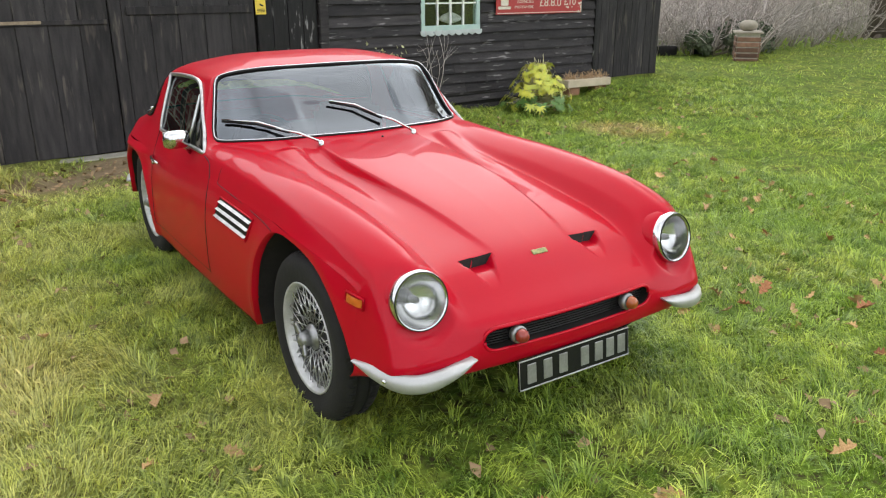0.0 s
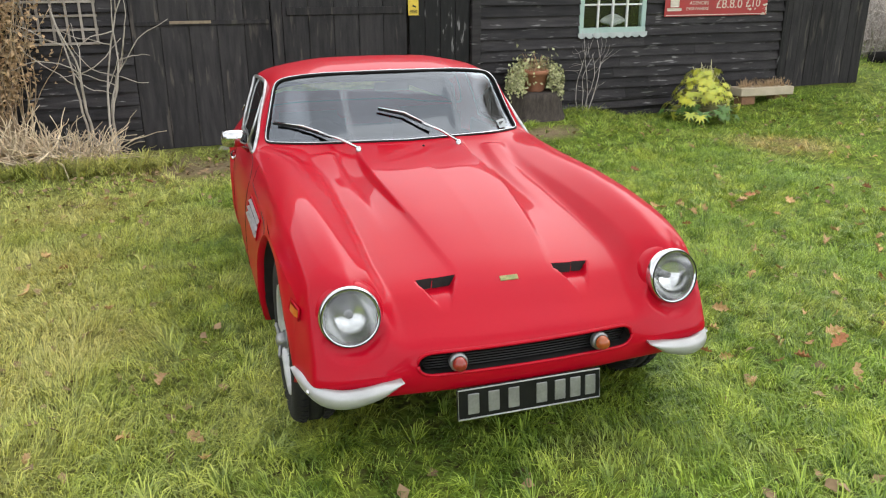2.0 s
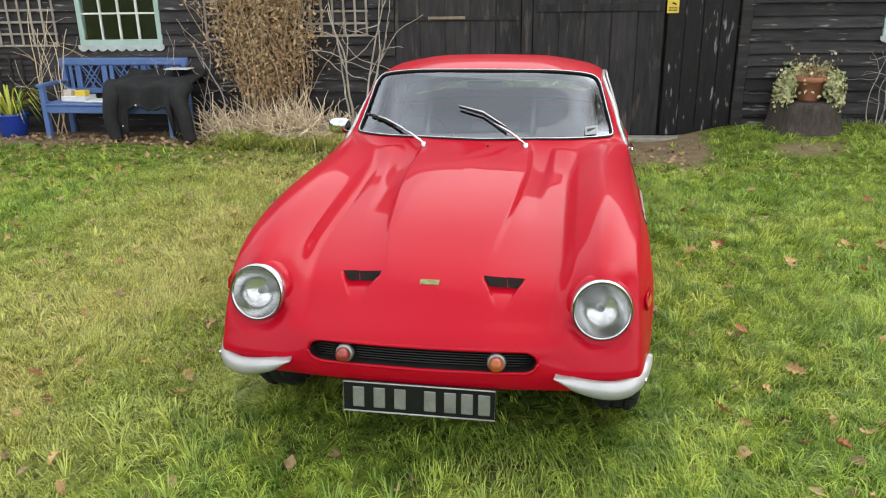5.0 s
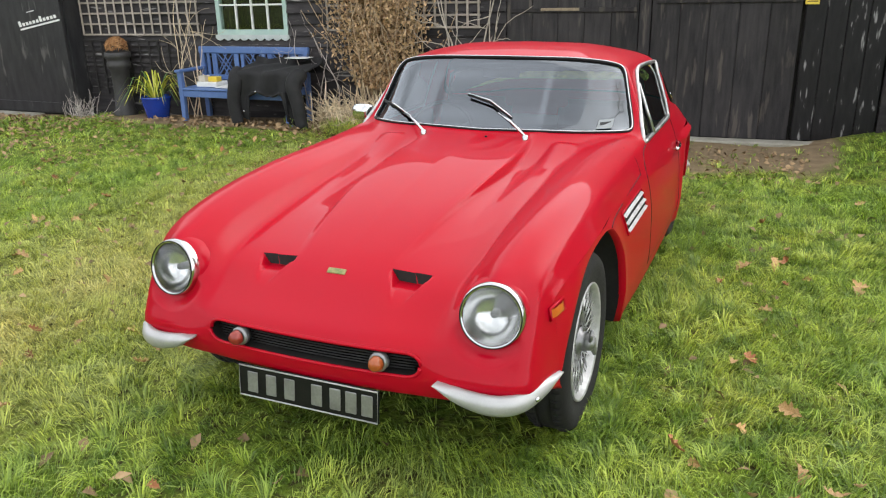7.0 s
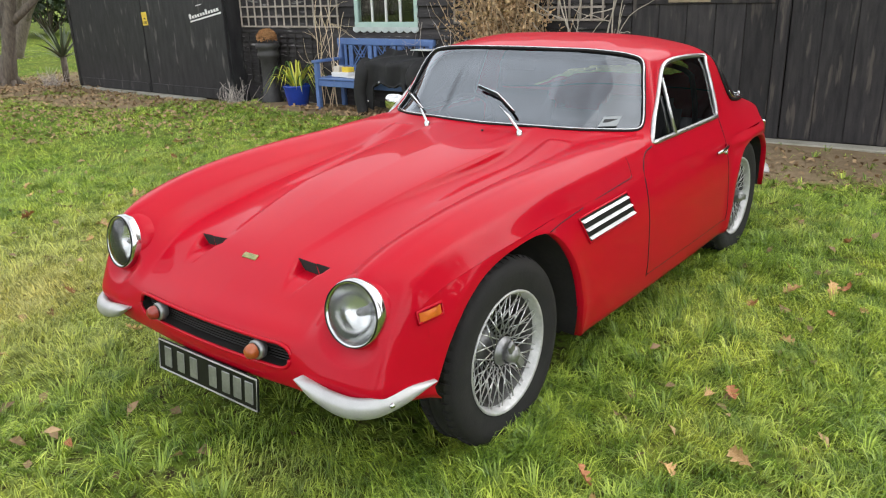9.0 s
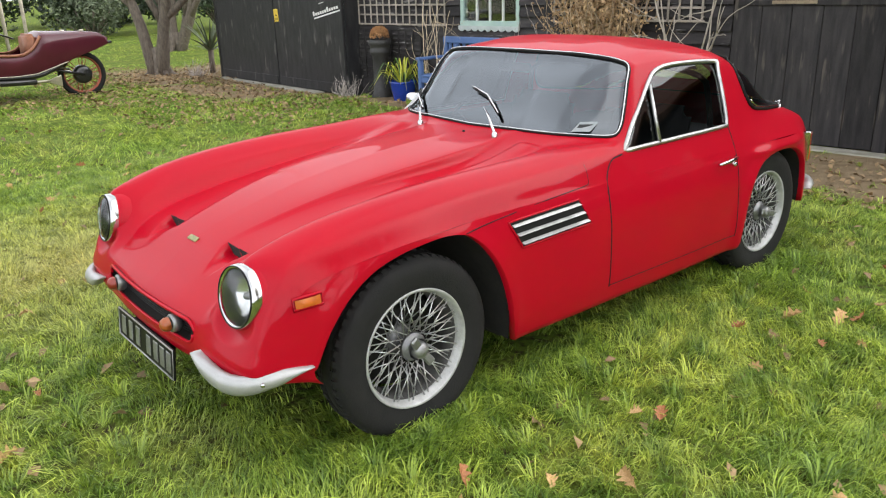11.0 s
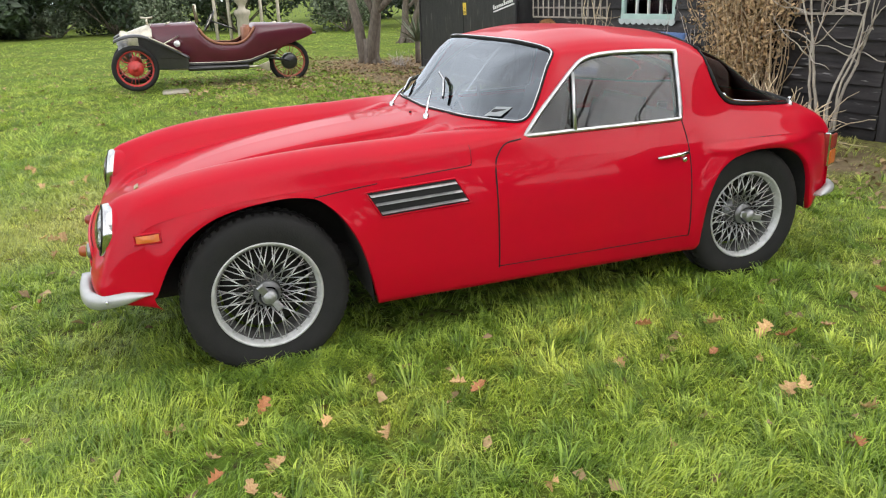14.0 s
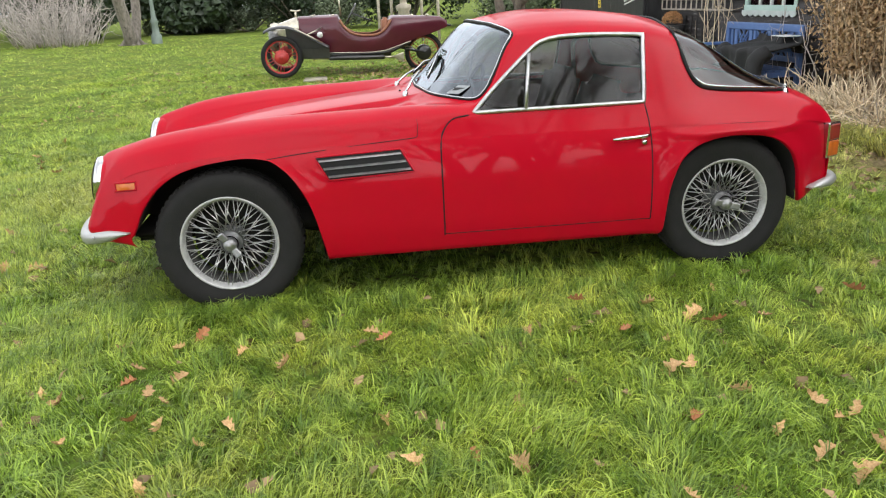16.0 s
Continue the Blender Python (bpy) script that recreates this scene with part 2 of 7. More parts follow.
M["redlens"] = material("dull_red_lens", (0.26, 0.03, 0.018), (0.20, 0.022, 0.012), rough=0.3, scale=40, grain=300, coat=0.2)
M["white"] = material("white_paint", (0.78, 0.78, 0.76), (0.7, 0.7, 0.68), rough=0.4)
M["plate"] = material("black_plate", (0.004, 0.004, 0.0045), (0.008, 0.008, 0.008), rough=0.4, spec=.25)

# ---- ground ----
_rg = np.random.RandomState(7).rand(6, 64, 64)


def field(x, y, size, k=0):
    """Smooth random field in 0..1 with lumps of the given size in metres."""
    u, v = np.asarray(x, float) / size + 17.3, np.asarray(y, float) / size + 31.7
    i, j = np.floor(u).astype(int), np.floor(v).astype(int)
    a, b = u - i, v - j
    a, b = a * a * (3 - 2 * a), b * b * (3 - 2 * b)
    g = _rg[k]
    i0, i1, j0, j1 = i % 64, (i + 1) % 64, j % 64, (j + 1) % 64
    return (g[i0, j0] * (1 - a) + g[i1, j0] * a) * (1 - b) + (g[i0, j1] * (1 - a) + g[i1, j1] * a) * b


def ground_z(x, y):
    x, y = np.asarray(x, float), np.asarray(y, float)
    near = 1 - step(-1.0, 1.0, np.maximum(np.abs(x - 2.0) - 1.6, np.abs(y - 3.75) - 2.4))
    rough_ = .03 * (field(x, y, .55, 0) - .5) + .05 * (field(x, y, 2.1, 1) - .5)
    # the lawn sinks towards the barn, with a bank round the stump and a rise at its end
    return (.10 * step(5.5, 9.2, x) * step(4.0, 8.2, y) * (1 - .8 * step(6.0, 7.6, y) * step(9.2, 7.2, x)) - .09 * step(6.2, 8.2, y) * (1 - step(7.0, 9.0, x)) * (1 - .5 * step(-.5, -1.8, x) * step(-5.2, -4.4, x))
            + .17 * step(3.3, 4.4, x) * (1 - step(5.4, 6.8, x)) * step(6.6, 8.3, y) + .07 * step(4.5, 8.5, -x) * step(6.6, 4.8, y)
            + .05 * step(8.2, 9.4, x) * step(7.2, 8.8, y) * (1 - step(11.5, 13, x)) + .035 * np.exp(-((x + 7.8) / 1.3) ** 2 - ((y - 2.2) / 1.1) ** 2)
            + rough_ * (1 - .75 * near) - .014)


def gz(x, y):
    return float(ground_z(np.array([x]), np.array([y]))[0])


def wear(x, y):
    """How far the turf is worn down to earth and leaf mould, 0..1."""
    x, y = np.asarray(x, float), np.asarray(y, float)
    w = step(5.7, 7.5, y - .083 * x) * (.62 * step(-.5, .7, x) + .38 * step(1.3, 2.3, x)) * (1 - step(3.5, 4.3, x))
    w = np.maximum(w, 1.3 * step(7.25, 7.6, y - .04 * x) * step(-4.9, -4.3, x) * (1 - step(-1.5, -1.0, x)))
    w = np.maximum(w, .95 * np.exp(-((x - 4.72) / .5) ** 2 - ((y - 7.65) / .42) ** 2))
    w = np.maximum(w, .85 * step(4.9, 6.6, y) * step(-14.5, -11.5, x) * (1 - step(-6.2, -4.6, x)))
    w = np.maximum(w, .55 * np.exp(-((x + 7.6) / 1.6) ** 2 - ((y - 3.8) / 1.7) ** 2))
    lumps = .5 * field(x, y, .42, 5) + .3 * field(x, y, .17, 4) + .2 * field(x, y, 1.2, 2)
    return step(.38, .72, w * (.35 + 1.15 * lumps))


def lawn_material(name, blades):
    """Greens that drift to yellow moss and brown in lumps; blades vary singly."""
    m = bpy.data.materials.new(name)
    m.use_nodes = True
    n, l = m.node_tree.nodes, m.node_tree.links
    p = n["Principled BSDF"]
    tc = n.new("ShaderNodeTexCoord")

    def noise_node(scale, detail=4):
        q = n.new("ShaderNodeTexNoise")
        q.inputs["Scale"].default_value, q.inputs["Detail"].default_value = scale, detail
        l.new(tc.outputs["Object"], q.inputs["Vector"])
        return q

    def ramp(src, lo, hi):
        q = n.new("ShaderNodeMapRange")
        q.inputs[1].default_value, q.inputs[2].default_value = lo, hi
        l.new(src, q.inputs[0])
        return q.outputs[0]

    def blend(fac, a, b):
        q = n.new("ShaderNodeMixRGB")
        for slot, val in ((0, fac), (1, a), (2, b)):
            if isinstance(val, tuple):
                q.inputs[slot].default_value = (*val, 1)
            else:
                l.new(val, q.inputs[slot])
        return q.outputs[0]
    # turf sheet repeats the blade colours darkened, painting shade between the blades
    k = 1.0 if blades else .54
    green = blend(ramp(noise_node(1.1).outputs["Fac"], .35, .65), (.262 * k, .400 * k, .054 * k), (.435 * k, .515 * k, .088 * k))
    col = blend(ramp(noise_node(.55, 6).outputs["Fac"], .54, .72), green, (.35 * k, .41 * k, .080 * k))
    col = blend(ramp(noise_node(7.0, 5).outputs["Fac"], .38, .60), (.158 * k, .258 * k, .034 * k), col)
    # drier, browner turf towards the barn side
    sep = n.new("ShaderNodeSeparateXYZ")
    l.new(tc.outputs["Object"], sep.inputs[0])
    dry = n.new("ShaderNodeMath")
    dry.operation = "MULTIPLY_ADD"
    l.new(sep.outputs["X"], dry.inputs[0])
    dry.inputs[1].default_value, dry.inputs[2].default_value = -.16, .38
    dn_ = n.new("ShaderNodeMath")
    dn_.operation = "ADD"
    l.new(dry.outputs[0], dn_.inputs[0])
    l.new(noise_node(.8, 5).outputs["Fac"], dn_.inputs[1])
    wet = n.new("ShaderNodeMath")
    wet.operation = "MULTIPLY"
    l.new(ramp(dn_.outputs[0], .56, .90), wet.inputs[0])
    l.new(ramp(sep.outputs["Y"], .2, 2.2), wet.inputs[1])
    wet2 = n.new("ShaderNodeMath")
    wet2.operation = "MULTIPLY"
    l.new(wet.outputs[0], wet2.inputs[0])
    l.new(ramp(sep.outputs["X"], -1.7, .0), wet2.inputs[1])
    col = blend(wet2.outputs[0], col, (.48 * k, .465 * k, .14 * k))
    # one worn straw-coloured patch in the turf
    gap_ = n.new("ShaderNodeVectorMath")
    gap_.operation = "DISTANCE"
    l.new(tc.outputs["Object"], gap_.inputs[0])
    gap_.inputs[1].default_value = (6.8, 6.4, 0)
    worn = n.new("ShaderNodeMath")
    worn.operation = "MULTIPLY"
    l.new(ramp(gap_.outputs["Value"], .75, .25), worn.inputs[0])
    l.new(ramp(noise_node(5, 5).outputs["Fac"], .3, .55), worn.inputs[1])
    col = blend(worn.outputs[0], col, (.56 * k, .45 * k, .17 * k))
    if blades:
        geo = n.new("ShaderNodeNewGeometry")
        hs = n.new("ShaderNodeHueSaturation")
        r = n.new("ShaderNodeMapRange")
        r.inputs[3].default_value, r.inputs[4].default_value = .48, 1.75
        l.new(geo.outputs["Random Per Island"], r.inputs[0])
        l.new(r.outputs[0], hs.inputs["Value"])
        r2 = n.new("ShaderNodeMapRange")
        r2.inputs[3].default_value, r2.inputs[4].default_value = .512, .482
        l.new(geo.outputs["Random Per Island"], r2.inputs[0])
        l.new(r2.outputs[0], hs.inputs["Hue"])
        l.new(col, hs.inputs["Color"])
        col = hs.outputs[0]
        p.inputs["Roughness"].default_value = .42
        p.inputs["Specular IOR Level"].default_value = .5
        tr, mx, out = n.new("ShaderNodeBsdfTranslucent"), n.new("ShaderNodeMixShader"), n["Material Output"]
        mx.inputs[0].default_value = .35
        l.new(col, tr.inputs[0])
        l.new(p.outputs[0], mx.inputs[1])
        l.new(tr.outputs[0], mx.inputs[2])
        l.new(mx.outputs[0], out.inputs["Surface"])
    else:
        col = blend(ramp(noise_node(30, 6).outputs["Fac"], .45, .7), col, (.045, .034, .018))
        # trodden earth and leaf mould
        earth = blend(noise_node(9, 5).outputs["Fac"], (.13, .092, .056), (.33, .25, .155))
        worn_at = n.new("ShaderNodeAttribute")
        worn_at.attribute_name = "wear"
        col = blend(worn_at.outputs["Fac"], col, earth)
        p.inputs["Roughness"].default_value = .95
        p.inputs["Specular IOR Level"].default_value = .08
        bp = n.new("ShaderNodeBump")
        bp.inputs["Strength"].default_value, bp.inputs["Distance"].default_value = .8, .03
        l.new(noise_node(45, 5).outputs["Fac"], bp.inputs["Height"])
        l.new(bp.outputs[0], p.inputs["Normal"])
    l.new(col, p.inputs["Base Color"])
    return m


M["soil"] = lawn_material("shaded_lawn_turf", False)
M["grass"] = lawn_material("grass_blades", True)
gxs = np.unique(np.concatenate([np.linspace(-14, 14, 201), np.geomspace(14, 600, 24), -np.geomspace(14, 600, 24)]))
gys = np.unique(np.concatenate([np.linspace(-6, 12, 131), 12 + np.geomspace(.3, 600, 24), -6 - np.geomspace(.3, 600, 24)]))
GX, GY = np.meshgrid(gxs, gys)
gp = np.stack([GX, GY, ground_z(GX, GY)], -1).reshape(-1, 3)
gw = len(gxs)
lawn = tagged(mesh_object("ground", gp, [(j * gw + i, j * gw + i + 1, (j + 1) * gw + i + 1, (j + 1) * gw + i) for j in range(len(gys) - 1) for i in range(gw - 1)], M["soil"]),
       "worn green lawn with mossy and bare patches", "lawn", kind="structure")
lawn.data.attributes.new("wear", "FLOAT", "POINT").data.foreach_set("value", wear(gp[:, 0], gp[:, 1]).astype(np.float32))

# ---- barn: u along the wall, w behind its face ----
BARN = Matrix.Translation((0, 8.50, 0)) @ pose(0, 0, 0, 0, 0, 4.75)
BARN_R = BARN @ Matrix.Translation((-.08, 0, 0)) @ Matrix.Diagonal((1.15, 1, 1, 1))
BARN_L = BARN @ Matrix.Diagonal((1.035, 1, 1, 1))
M["board"] = material("tarred_weatherboard", (0.016, 0.0145, 0.0155), (0.046, 0.041, 0.041), rough=0.6, scale=3, grain=70, stretch=(1, 1, 7), bump=.5, random_hue=.4,
                      patches=((0.20, 0.19, 0.185), .34, 4.0), spec=.25)
M["door_board"] = material("tarred_door_boards", (0.026, 0.0245, 0.0255), (0.050, 0.046, 0.046), rough=0.6, scale=3, grain=60, stretch=(7, 7, 1), bump=.3, random_hue=.2,
                           patches=((0.085, 0.074, 0.066), .37, 2.2), spec=.12)
M["flaking"] = material("flaking_black_paint", (0.006, 0.0055, 0.006), (0.014, 0.013, 0.013), rough=0.5, scale=5, grain=60, stretch=(5, 5, 1), bump=.35,
                        patches=((0.24, 0.235, 0.23), .32, 5.0), spec=.25)
M["mint"] = material("mint_green_window_paint", (0.42, 0.55, 0.50), (0.34, 0.47, 0.43), rough=.55, scale=6, grain=90, bump=.1, patches=((0.5, 0.52, 0.48), .3, 9))
M["concrete"] = material("mossy_concrete", (0.36, 0.34, 0.29), (0.24, 0.23, 0.18), rough=.9, scale=5, grain=70, bump=.4)
M["grey_wood"] = material("weathered_grey_lath", (0.40, 0.35, 0.30), (0.27, 0.235, 0.20), rough=.8, scale=8, grain=90, bump=.3, random_hue=.2)
M["dark_lath"] = material("black_stained_lath", (0.010, 0.009, 0.0085), (0.022, 0.019, 0.018), rough=.7, scale=8, grain=90, random_hue=.2)
M["pane"] = glass("window_pane", (0.90, 0.92, 0.92), ior=1.45)
rnd = random.Random(3)


def boarded_wall(name, u0, u1, label, holes=(), w=0.0, z_top=2.7, pitch=.132, mt=None, side=None):
    """Lapped weatherboards, each a piece of its own, cut round openings."""
    h0 = holes[0] if holes else (u1, u1, z_top, z_top)
    wall = box(name, u0, u1, w + .035, w + .16, -.25, h0[2], M["dark"], None, "", 0, side)
    tagged(wall, label, "wall", kind="structure")
    for a, b, c, d in ((u0, h0[0], h0[2], z_top), (h0[1], u1, h0[2], z_top), (h0[0], h0[1], h0[3], z_top)):
        if b - a > .01 and d - c > .01:
            box("backing", a, b, w + .035, w + .16, c, d, M["dark"], wall, "", 0, side)
    z = -.112
    while z < z_top:
        spans = [(u0, u1)]
        for a, b, c, d in holes:
            if z + pitch > c and z < d:
                spans = [q for s0, s1 in spans for q in ((s0, min(s1, a)), (max(s0, b), s1)) if q[1] - q[0] > .02]
        for s0, s1 in spans:
            cuts = [s0] + [s0 + (s1 - s0) * rnd.uniform(.3, .7)] * (1 if s1 - s0 > 2.4 else 0) + [s1]
            for a, b in zip(cuts, cuts[1:]):
                n_ = max(2, int((b - a) / .35))
                vs, fs_ = [], []
                sag = rnd.uniform(-.004, .004)
                for i in range(n_ + 1):
                    t = i / n_
                    u = a + .0015 + (b - a - .003) * t
                    o = .004 * math.sin(3 * u + z * 40) + sag * math.sin(math.pi * t)
                    lip = rnd.uniform(-.0025, .0025)
                    for ww, zz in ((w + .006, z + pitch + .014), (w - .034 + lip, z + o), (w - .012 + lip, z + o - .002), (w + .030, z + pitch)):
                        vs.append(side @ Vector((u, ww, zz)))
                for i in range(n_):
                    for j in range(3):
                        fs_.append((i * 4 + j, i * 4 + j + 1, (i + 1) * 4 + j + 1, (i + 1) * 4 + j))
                fs_ += [(0, 3, 2, 1), tuple(n_ * 4 + j for j in (0, 1, 2, 3))]
                mesh_object("weatherboard", vs, fs_, mt or M["board"], wall, smooth=False)
        z += pitch
    return wall


WIN_R = (5.03, 5.90, 1.02, 1.95)
WIN_L = (-3.16, -2.20, .985, 1.95)
boarded_wall("wall_right", 3.80, 7.94, "black tarred weatherboard wall with flaking paint", [WIN_R], side=BARN_R)
boarded_wall("wall_left", -5.6, .42, "black tarred weatherboard wall hung with trellis", [WIN_L], side=BARN_L)
for nm, u0, u1, lb in (("wall_plinth_right", 3.85, 7.9, BARN_R), ("wall_plinth_left", -5.6, .40, BARN_L)):
    tagged(box(nm, u0, u1, -.012, .05, -.25, -.10 if u0 < 0 else .12, M["dark"], None, "", .004, lb), "dark timber plinth under the boards", "plinth", kind="structure")
tagged(box("corner_board", 7.935, 7.985, -.04, .15, -.15, 2.7, M["flaking"], None, "", .004, BARN_R), "black worn corner board of the barn", "corner board", kind="structure")


def window(name, rect, cols, rows, label, side):
    u0, u1, z0, z1 = rect
    root = tagged(box(name, u0, u1, -.03, .06, z0 - .035, z0 + .03, M["mint"], None, "", .004, side), label, "window", kind="structure")
    box("window_frame", u0, u0 + .055, -.022, .06, z0 + .03, z1, M["mint"], root, "", .004, side)
    box("window_frame", u1 - .055, u1, -.022, .06, z0 + .03, z1, M["mint"], root, "", .004, side)
    box("window_frame", u0 + .055, u1 - .055, -.022, .06, z1 - .06, z1, M["mint"], root, "", .004, side)
    iu0, iu1, iz0, iz1 = u0 + .055, u1 - .055, z0 + .03, z1 - .06
    for i in range(1, cols):
        u = iu0 + (iu1 - iu0) * i / cols
        box("glazing_bar", u - .010, u + .010, -.012, .022, iz0, iz1, M["white"], root, "white glazing bar", .002, side)
    for j in range(1, rows):
        z = iz0 + (iz1 - iz0) * j / rows
        box("glazing_bar", iu0, iu1, -.009, .019, z - .010, z + .010, M["white"], root, "white glazing bar", .002, side)
    for i in range(cols):
        for j in range(rows):
            a, b = iu0 + (iu1 - iu0) * i / cols, iu0 + (iu1 - iu0) * (i + 1) / cols
            c, d = iz0 + (iz1 - iz0) * j / rows, iz0 + (iz1 - iz0) * (j + 1) / rows
            box("pane", a, b, .004, .008, c, d, M["pane"], root, "", 0, side)
    # scalloped apron below the sill
    n_ = 9
    vs, fs_ = [], []
    seg = 8
    for k in range(n_ * seg + 1):
        t = k / (n_ * seg)
        ph = (k % seg) / seg
        drop = .040 + .030 * math.sin(math.pi * ph)
        u = u0 - .02 + (u1 - u0 + .04) * t
        for ww in (-.042, -.030):
            vs.append(side @ Vector((u, ww, z0 - .03)))
            vs.append(side @ Vector((u, ww, z0 - .03 - drop)))
    for k in range(n_ * seg):
        b = k * 4
        fs_ += [(b, b + 1, b + 5, b + 4), (b + 2, b + 6, b + 7, b + 3), (b + 1, b + 3, b + 7, b + 5), (b, b + 4, b + 6, b + 2)]
    mesh_object("scalloped_apron", vs, fs_, M["mint_grey"], root, "grey-white scalloped timber apron", smooth=False)
    # flat black panel stands in for the darkness of the room
    box("dark_room", u0 + .03, u1 - .03, .45, .47, z0 - .1, z1, M["dark"], root, "black panel for the unlit room behind the glass", 0, side)
    return root


M["mint_grey"] = material("grey_white_worn_paint", (0.50, 0.54, 0.53), (0.38, 0.42, 0.41), rough=.6, scale=7, grain=90, patches=((0.2, 0.22, 0.22), .3, 10))
window("window_1", WIN_R, 4, 3, "pale green cottage window with white glazing bars", BARN_R)
window("window_2", WIN_L, 4, 3, "mint green cottage window with white glazing bars", BARN_L)

# big double doors
door_root = tagged(box("barn_door_frame", .42, 3.80, .05, .14, -.25, 2.7, M["dark"], None, "", 0, BARN_R), "black recess behind the tall barn doors", "door frame", kind="structure")


def plank_door(name, u0, u1, n, mt, label, z0=-.085, w=.0):
    leaf = tagged(box(name, u0, u1, w + .012, w + .045, z0, 2.6, mt, None, "", .002, BARN_R), label, "door", kind="structure")
    for i in range(n):
        a, b = u0 + (u1 - u0) * i / n, u0 + (u1 - u0) * (i + 1) / n
        dz = rnd.uniform(-.006, .006)
        box("plank", a + .002, b - .002, w - .010 + rnd.uniform(-.0012, .0012), w + .011, z0 + dz, 2.6, mt, leaf, "", .004, BARN_R)
    return leaf


d1 = plank_door("door_1", .45, 1.68, 5, M["door_board"], "tall black planked barn door, closed")
d2 = plank_door("door_2", 1.79, 3.03, 5, M["door_board"], "tall black planked barn door, closed")
d3 = plank_door("door_3", 3.06, 3.72, 4, M["flaking"], "narrow black door panel with flaking white patches")
box("cover_strip", 1.685, 1.785, -.035, .012, -.09, 2.6, M["door_board"], d2, "", .006, BARN_R)
box("ledge", .50, 1.66, -.030, -.011, 1.19, 1.235, M["door_board"], d1, "", .004, BARN_R)
box("bare_wood_strip", .78, 1.14, -.036, -.031, 1.205, 1.235, material("bare_splintered_wood", (0.30, 0.24, 0.16), (0.2, 0.15, 0.1), rough=.8, scale=20, grain=90, bump=.4), d1, "splintered bare wood", .002, BARN_R)
box("ledge", 1.83, 3.0, -.030, -.011, 1.27, 1.35, M["door_board"], d2, "", .004, BARN_R)
tagged(box("door_post", 3.73, 3.83, -.055, .05, -.15, 2.7, M["board"], None, "", .006, BARN_R), "black timber post beside the barn doors", "post", kind="structure")
tagged(box("door_sill", .35, 3.75, -.22, -.02, -.25, -.088, M["concrete"], None, "", .012, BARN_R), "pale mossy concrete sill before the doors", "sill", kind="structure")
tagged(box("wall_annexe", 8.00, 9.46, .10, .25, 0, 2.6, M["dark"], None, "", 0, BARN_R), "black annexe wall of upright boards", "wall", kind="structure")
annexe = bpy.data.objects["wall_annexe"]
for i in range(9):
    a = 8.00 + 1.46 * i / 9
    box("upright_board", a + .002, a + 1.46 / 9 - .002, .078 + rnd.uniform(-.003, .003), .10, .12, 2.6, M["door_board"], annexe, "", .004, BARN_R)
tagged(box("wall_annexe_side", 9.43, 9.49, .10, 3.2, 0, 2.6, M["door_board"], None, "", .004, BARN_R), "black board side wall", "wall", kind="structure")
tagged(box("wall_back", -5.6, 9.46, 3.2, 3.3, 0, 2.7, M["door_board"], None, "", .004, BARN_R), "black board rear wall of the barn", "wall", kind="structure")
M["roof"] = material("brown_roof_tiles", (0.20, 0.10, 0.07), (0.13, 0.075, 0.055), rough=.85, scale=6, grain=50, bump=.3)
bm = bmesh.new()
bm_box(bm, -9.5, 9.6, -.35, 2.2, 0, .12, .01, BARN_R @ Matrix.Translation((0, 0, 2.62)) @ pose(0, 0, 0, 38, 0, 0))
tagged(part("roof", bm, M["roof"]), "brown tiled barn roof slope", "roof", kind="structure")

# black garage block standing forward of the barn
GAR = Matrix.Translation((-5.35, 7.75, -.14)) @ Matrix.Diagonal((1.225, 1, 1, 1))
M["sheet"] = material("black_painted_boarding", (0.022, 0.022, 0.0235), (0.042, 0.041, 0.0425), rough=.42, scale=3, grain=50, stretch=(4, 4, 1), bump=.2, patches=((0.11, 0.105, 0.10), .35, 2.4), spec=.25)
gar = tagged(box("wall_garage", -3.5, 0, .05, .50, .04, 2.5, M["sheet"], None, "", 0, GAR), "black garage block with a pair of boarded doors", "garage", kind="structure")
for a, b in ((-3.48, -1.70), (-1.68, -.02)):
    lf = box("garage_door", a, b, .0, .048, .07, 2.4, M["sheet"], gar, "black boarded garage door", .004, GAR)
    box("bottom_rail", a + .02, b - .02, -.016, -.001, .08, .22, M["sheet"], lf, "", .004, GAR)
box("corner_strip", -3.535, -3.482, -.012, .08, .05, 2.45, M["dark_lath"], gar, "worn dark corner strip", .004, GAR)
tagged(box("garage_sill", -3.5, -.55, -.20, .03, -.12, .065, M["concrete"], None, "", .012, GAR), "pale concrete sill under the garage doors", "sill", kind="structure")

# ---- the red sports car: axes X across, Y back from the front axle, z up ----
CAR = (1.990, 2.618, 0.0)
car = empty("sports_car", pose(*CAR), "glossy red two-door fibreglass sports car standing on the lawn", "car")

# lengthwise curves of the right half, from the tucked-under nose to the tail
S_PAR = [0, .08, .14, .22, .36, .48, .70, .95, 1.2, 1.5, 1.74, 1.86, 2.36, 2.66, 3.0, 3.28, 3.70, 3.90, 4.04, 4.34]
CENTRE = [(0, -.50, .285), (0, -.612, .335), (0, -.628, .392), (0, -.612, .468), (0, -.51, .552), (0, -.40, .622), (0, -.2, .690),
          (0, .05, .750), (0, .3, .788), (0, .6, .820), (0, .83, .837), (0, .93, .848), (0, 1.305, 1.168), (0, 1.6, 1.208),
          (0, 1.95, 1.180), (0, 2.2, 1.115), (0, 2.6, .875), (0, 2.78, .775), (0, 2.89, .66), (0, 2.85, .36)]
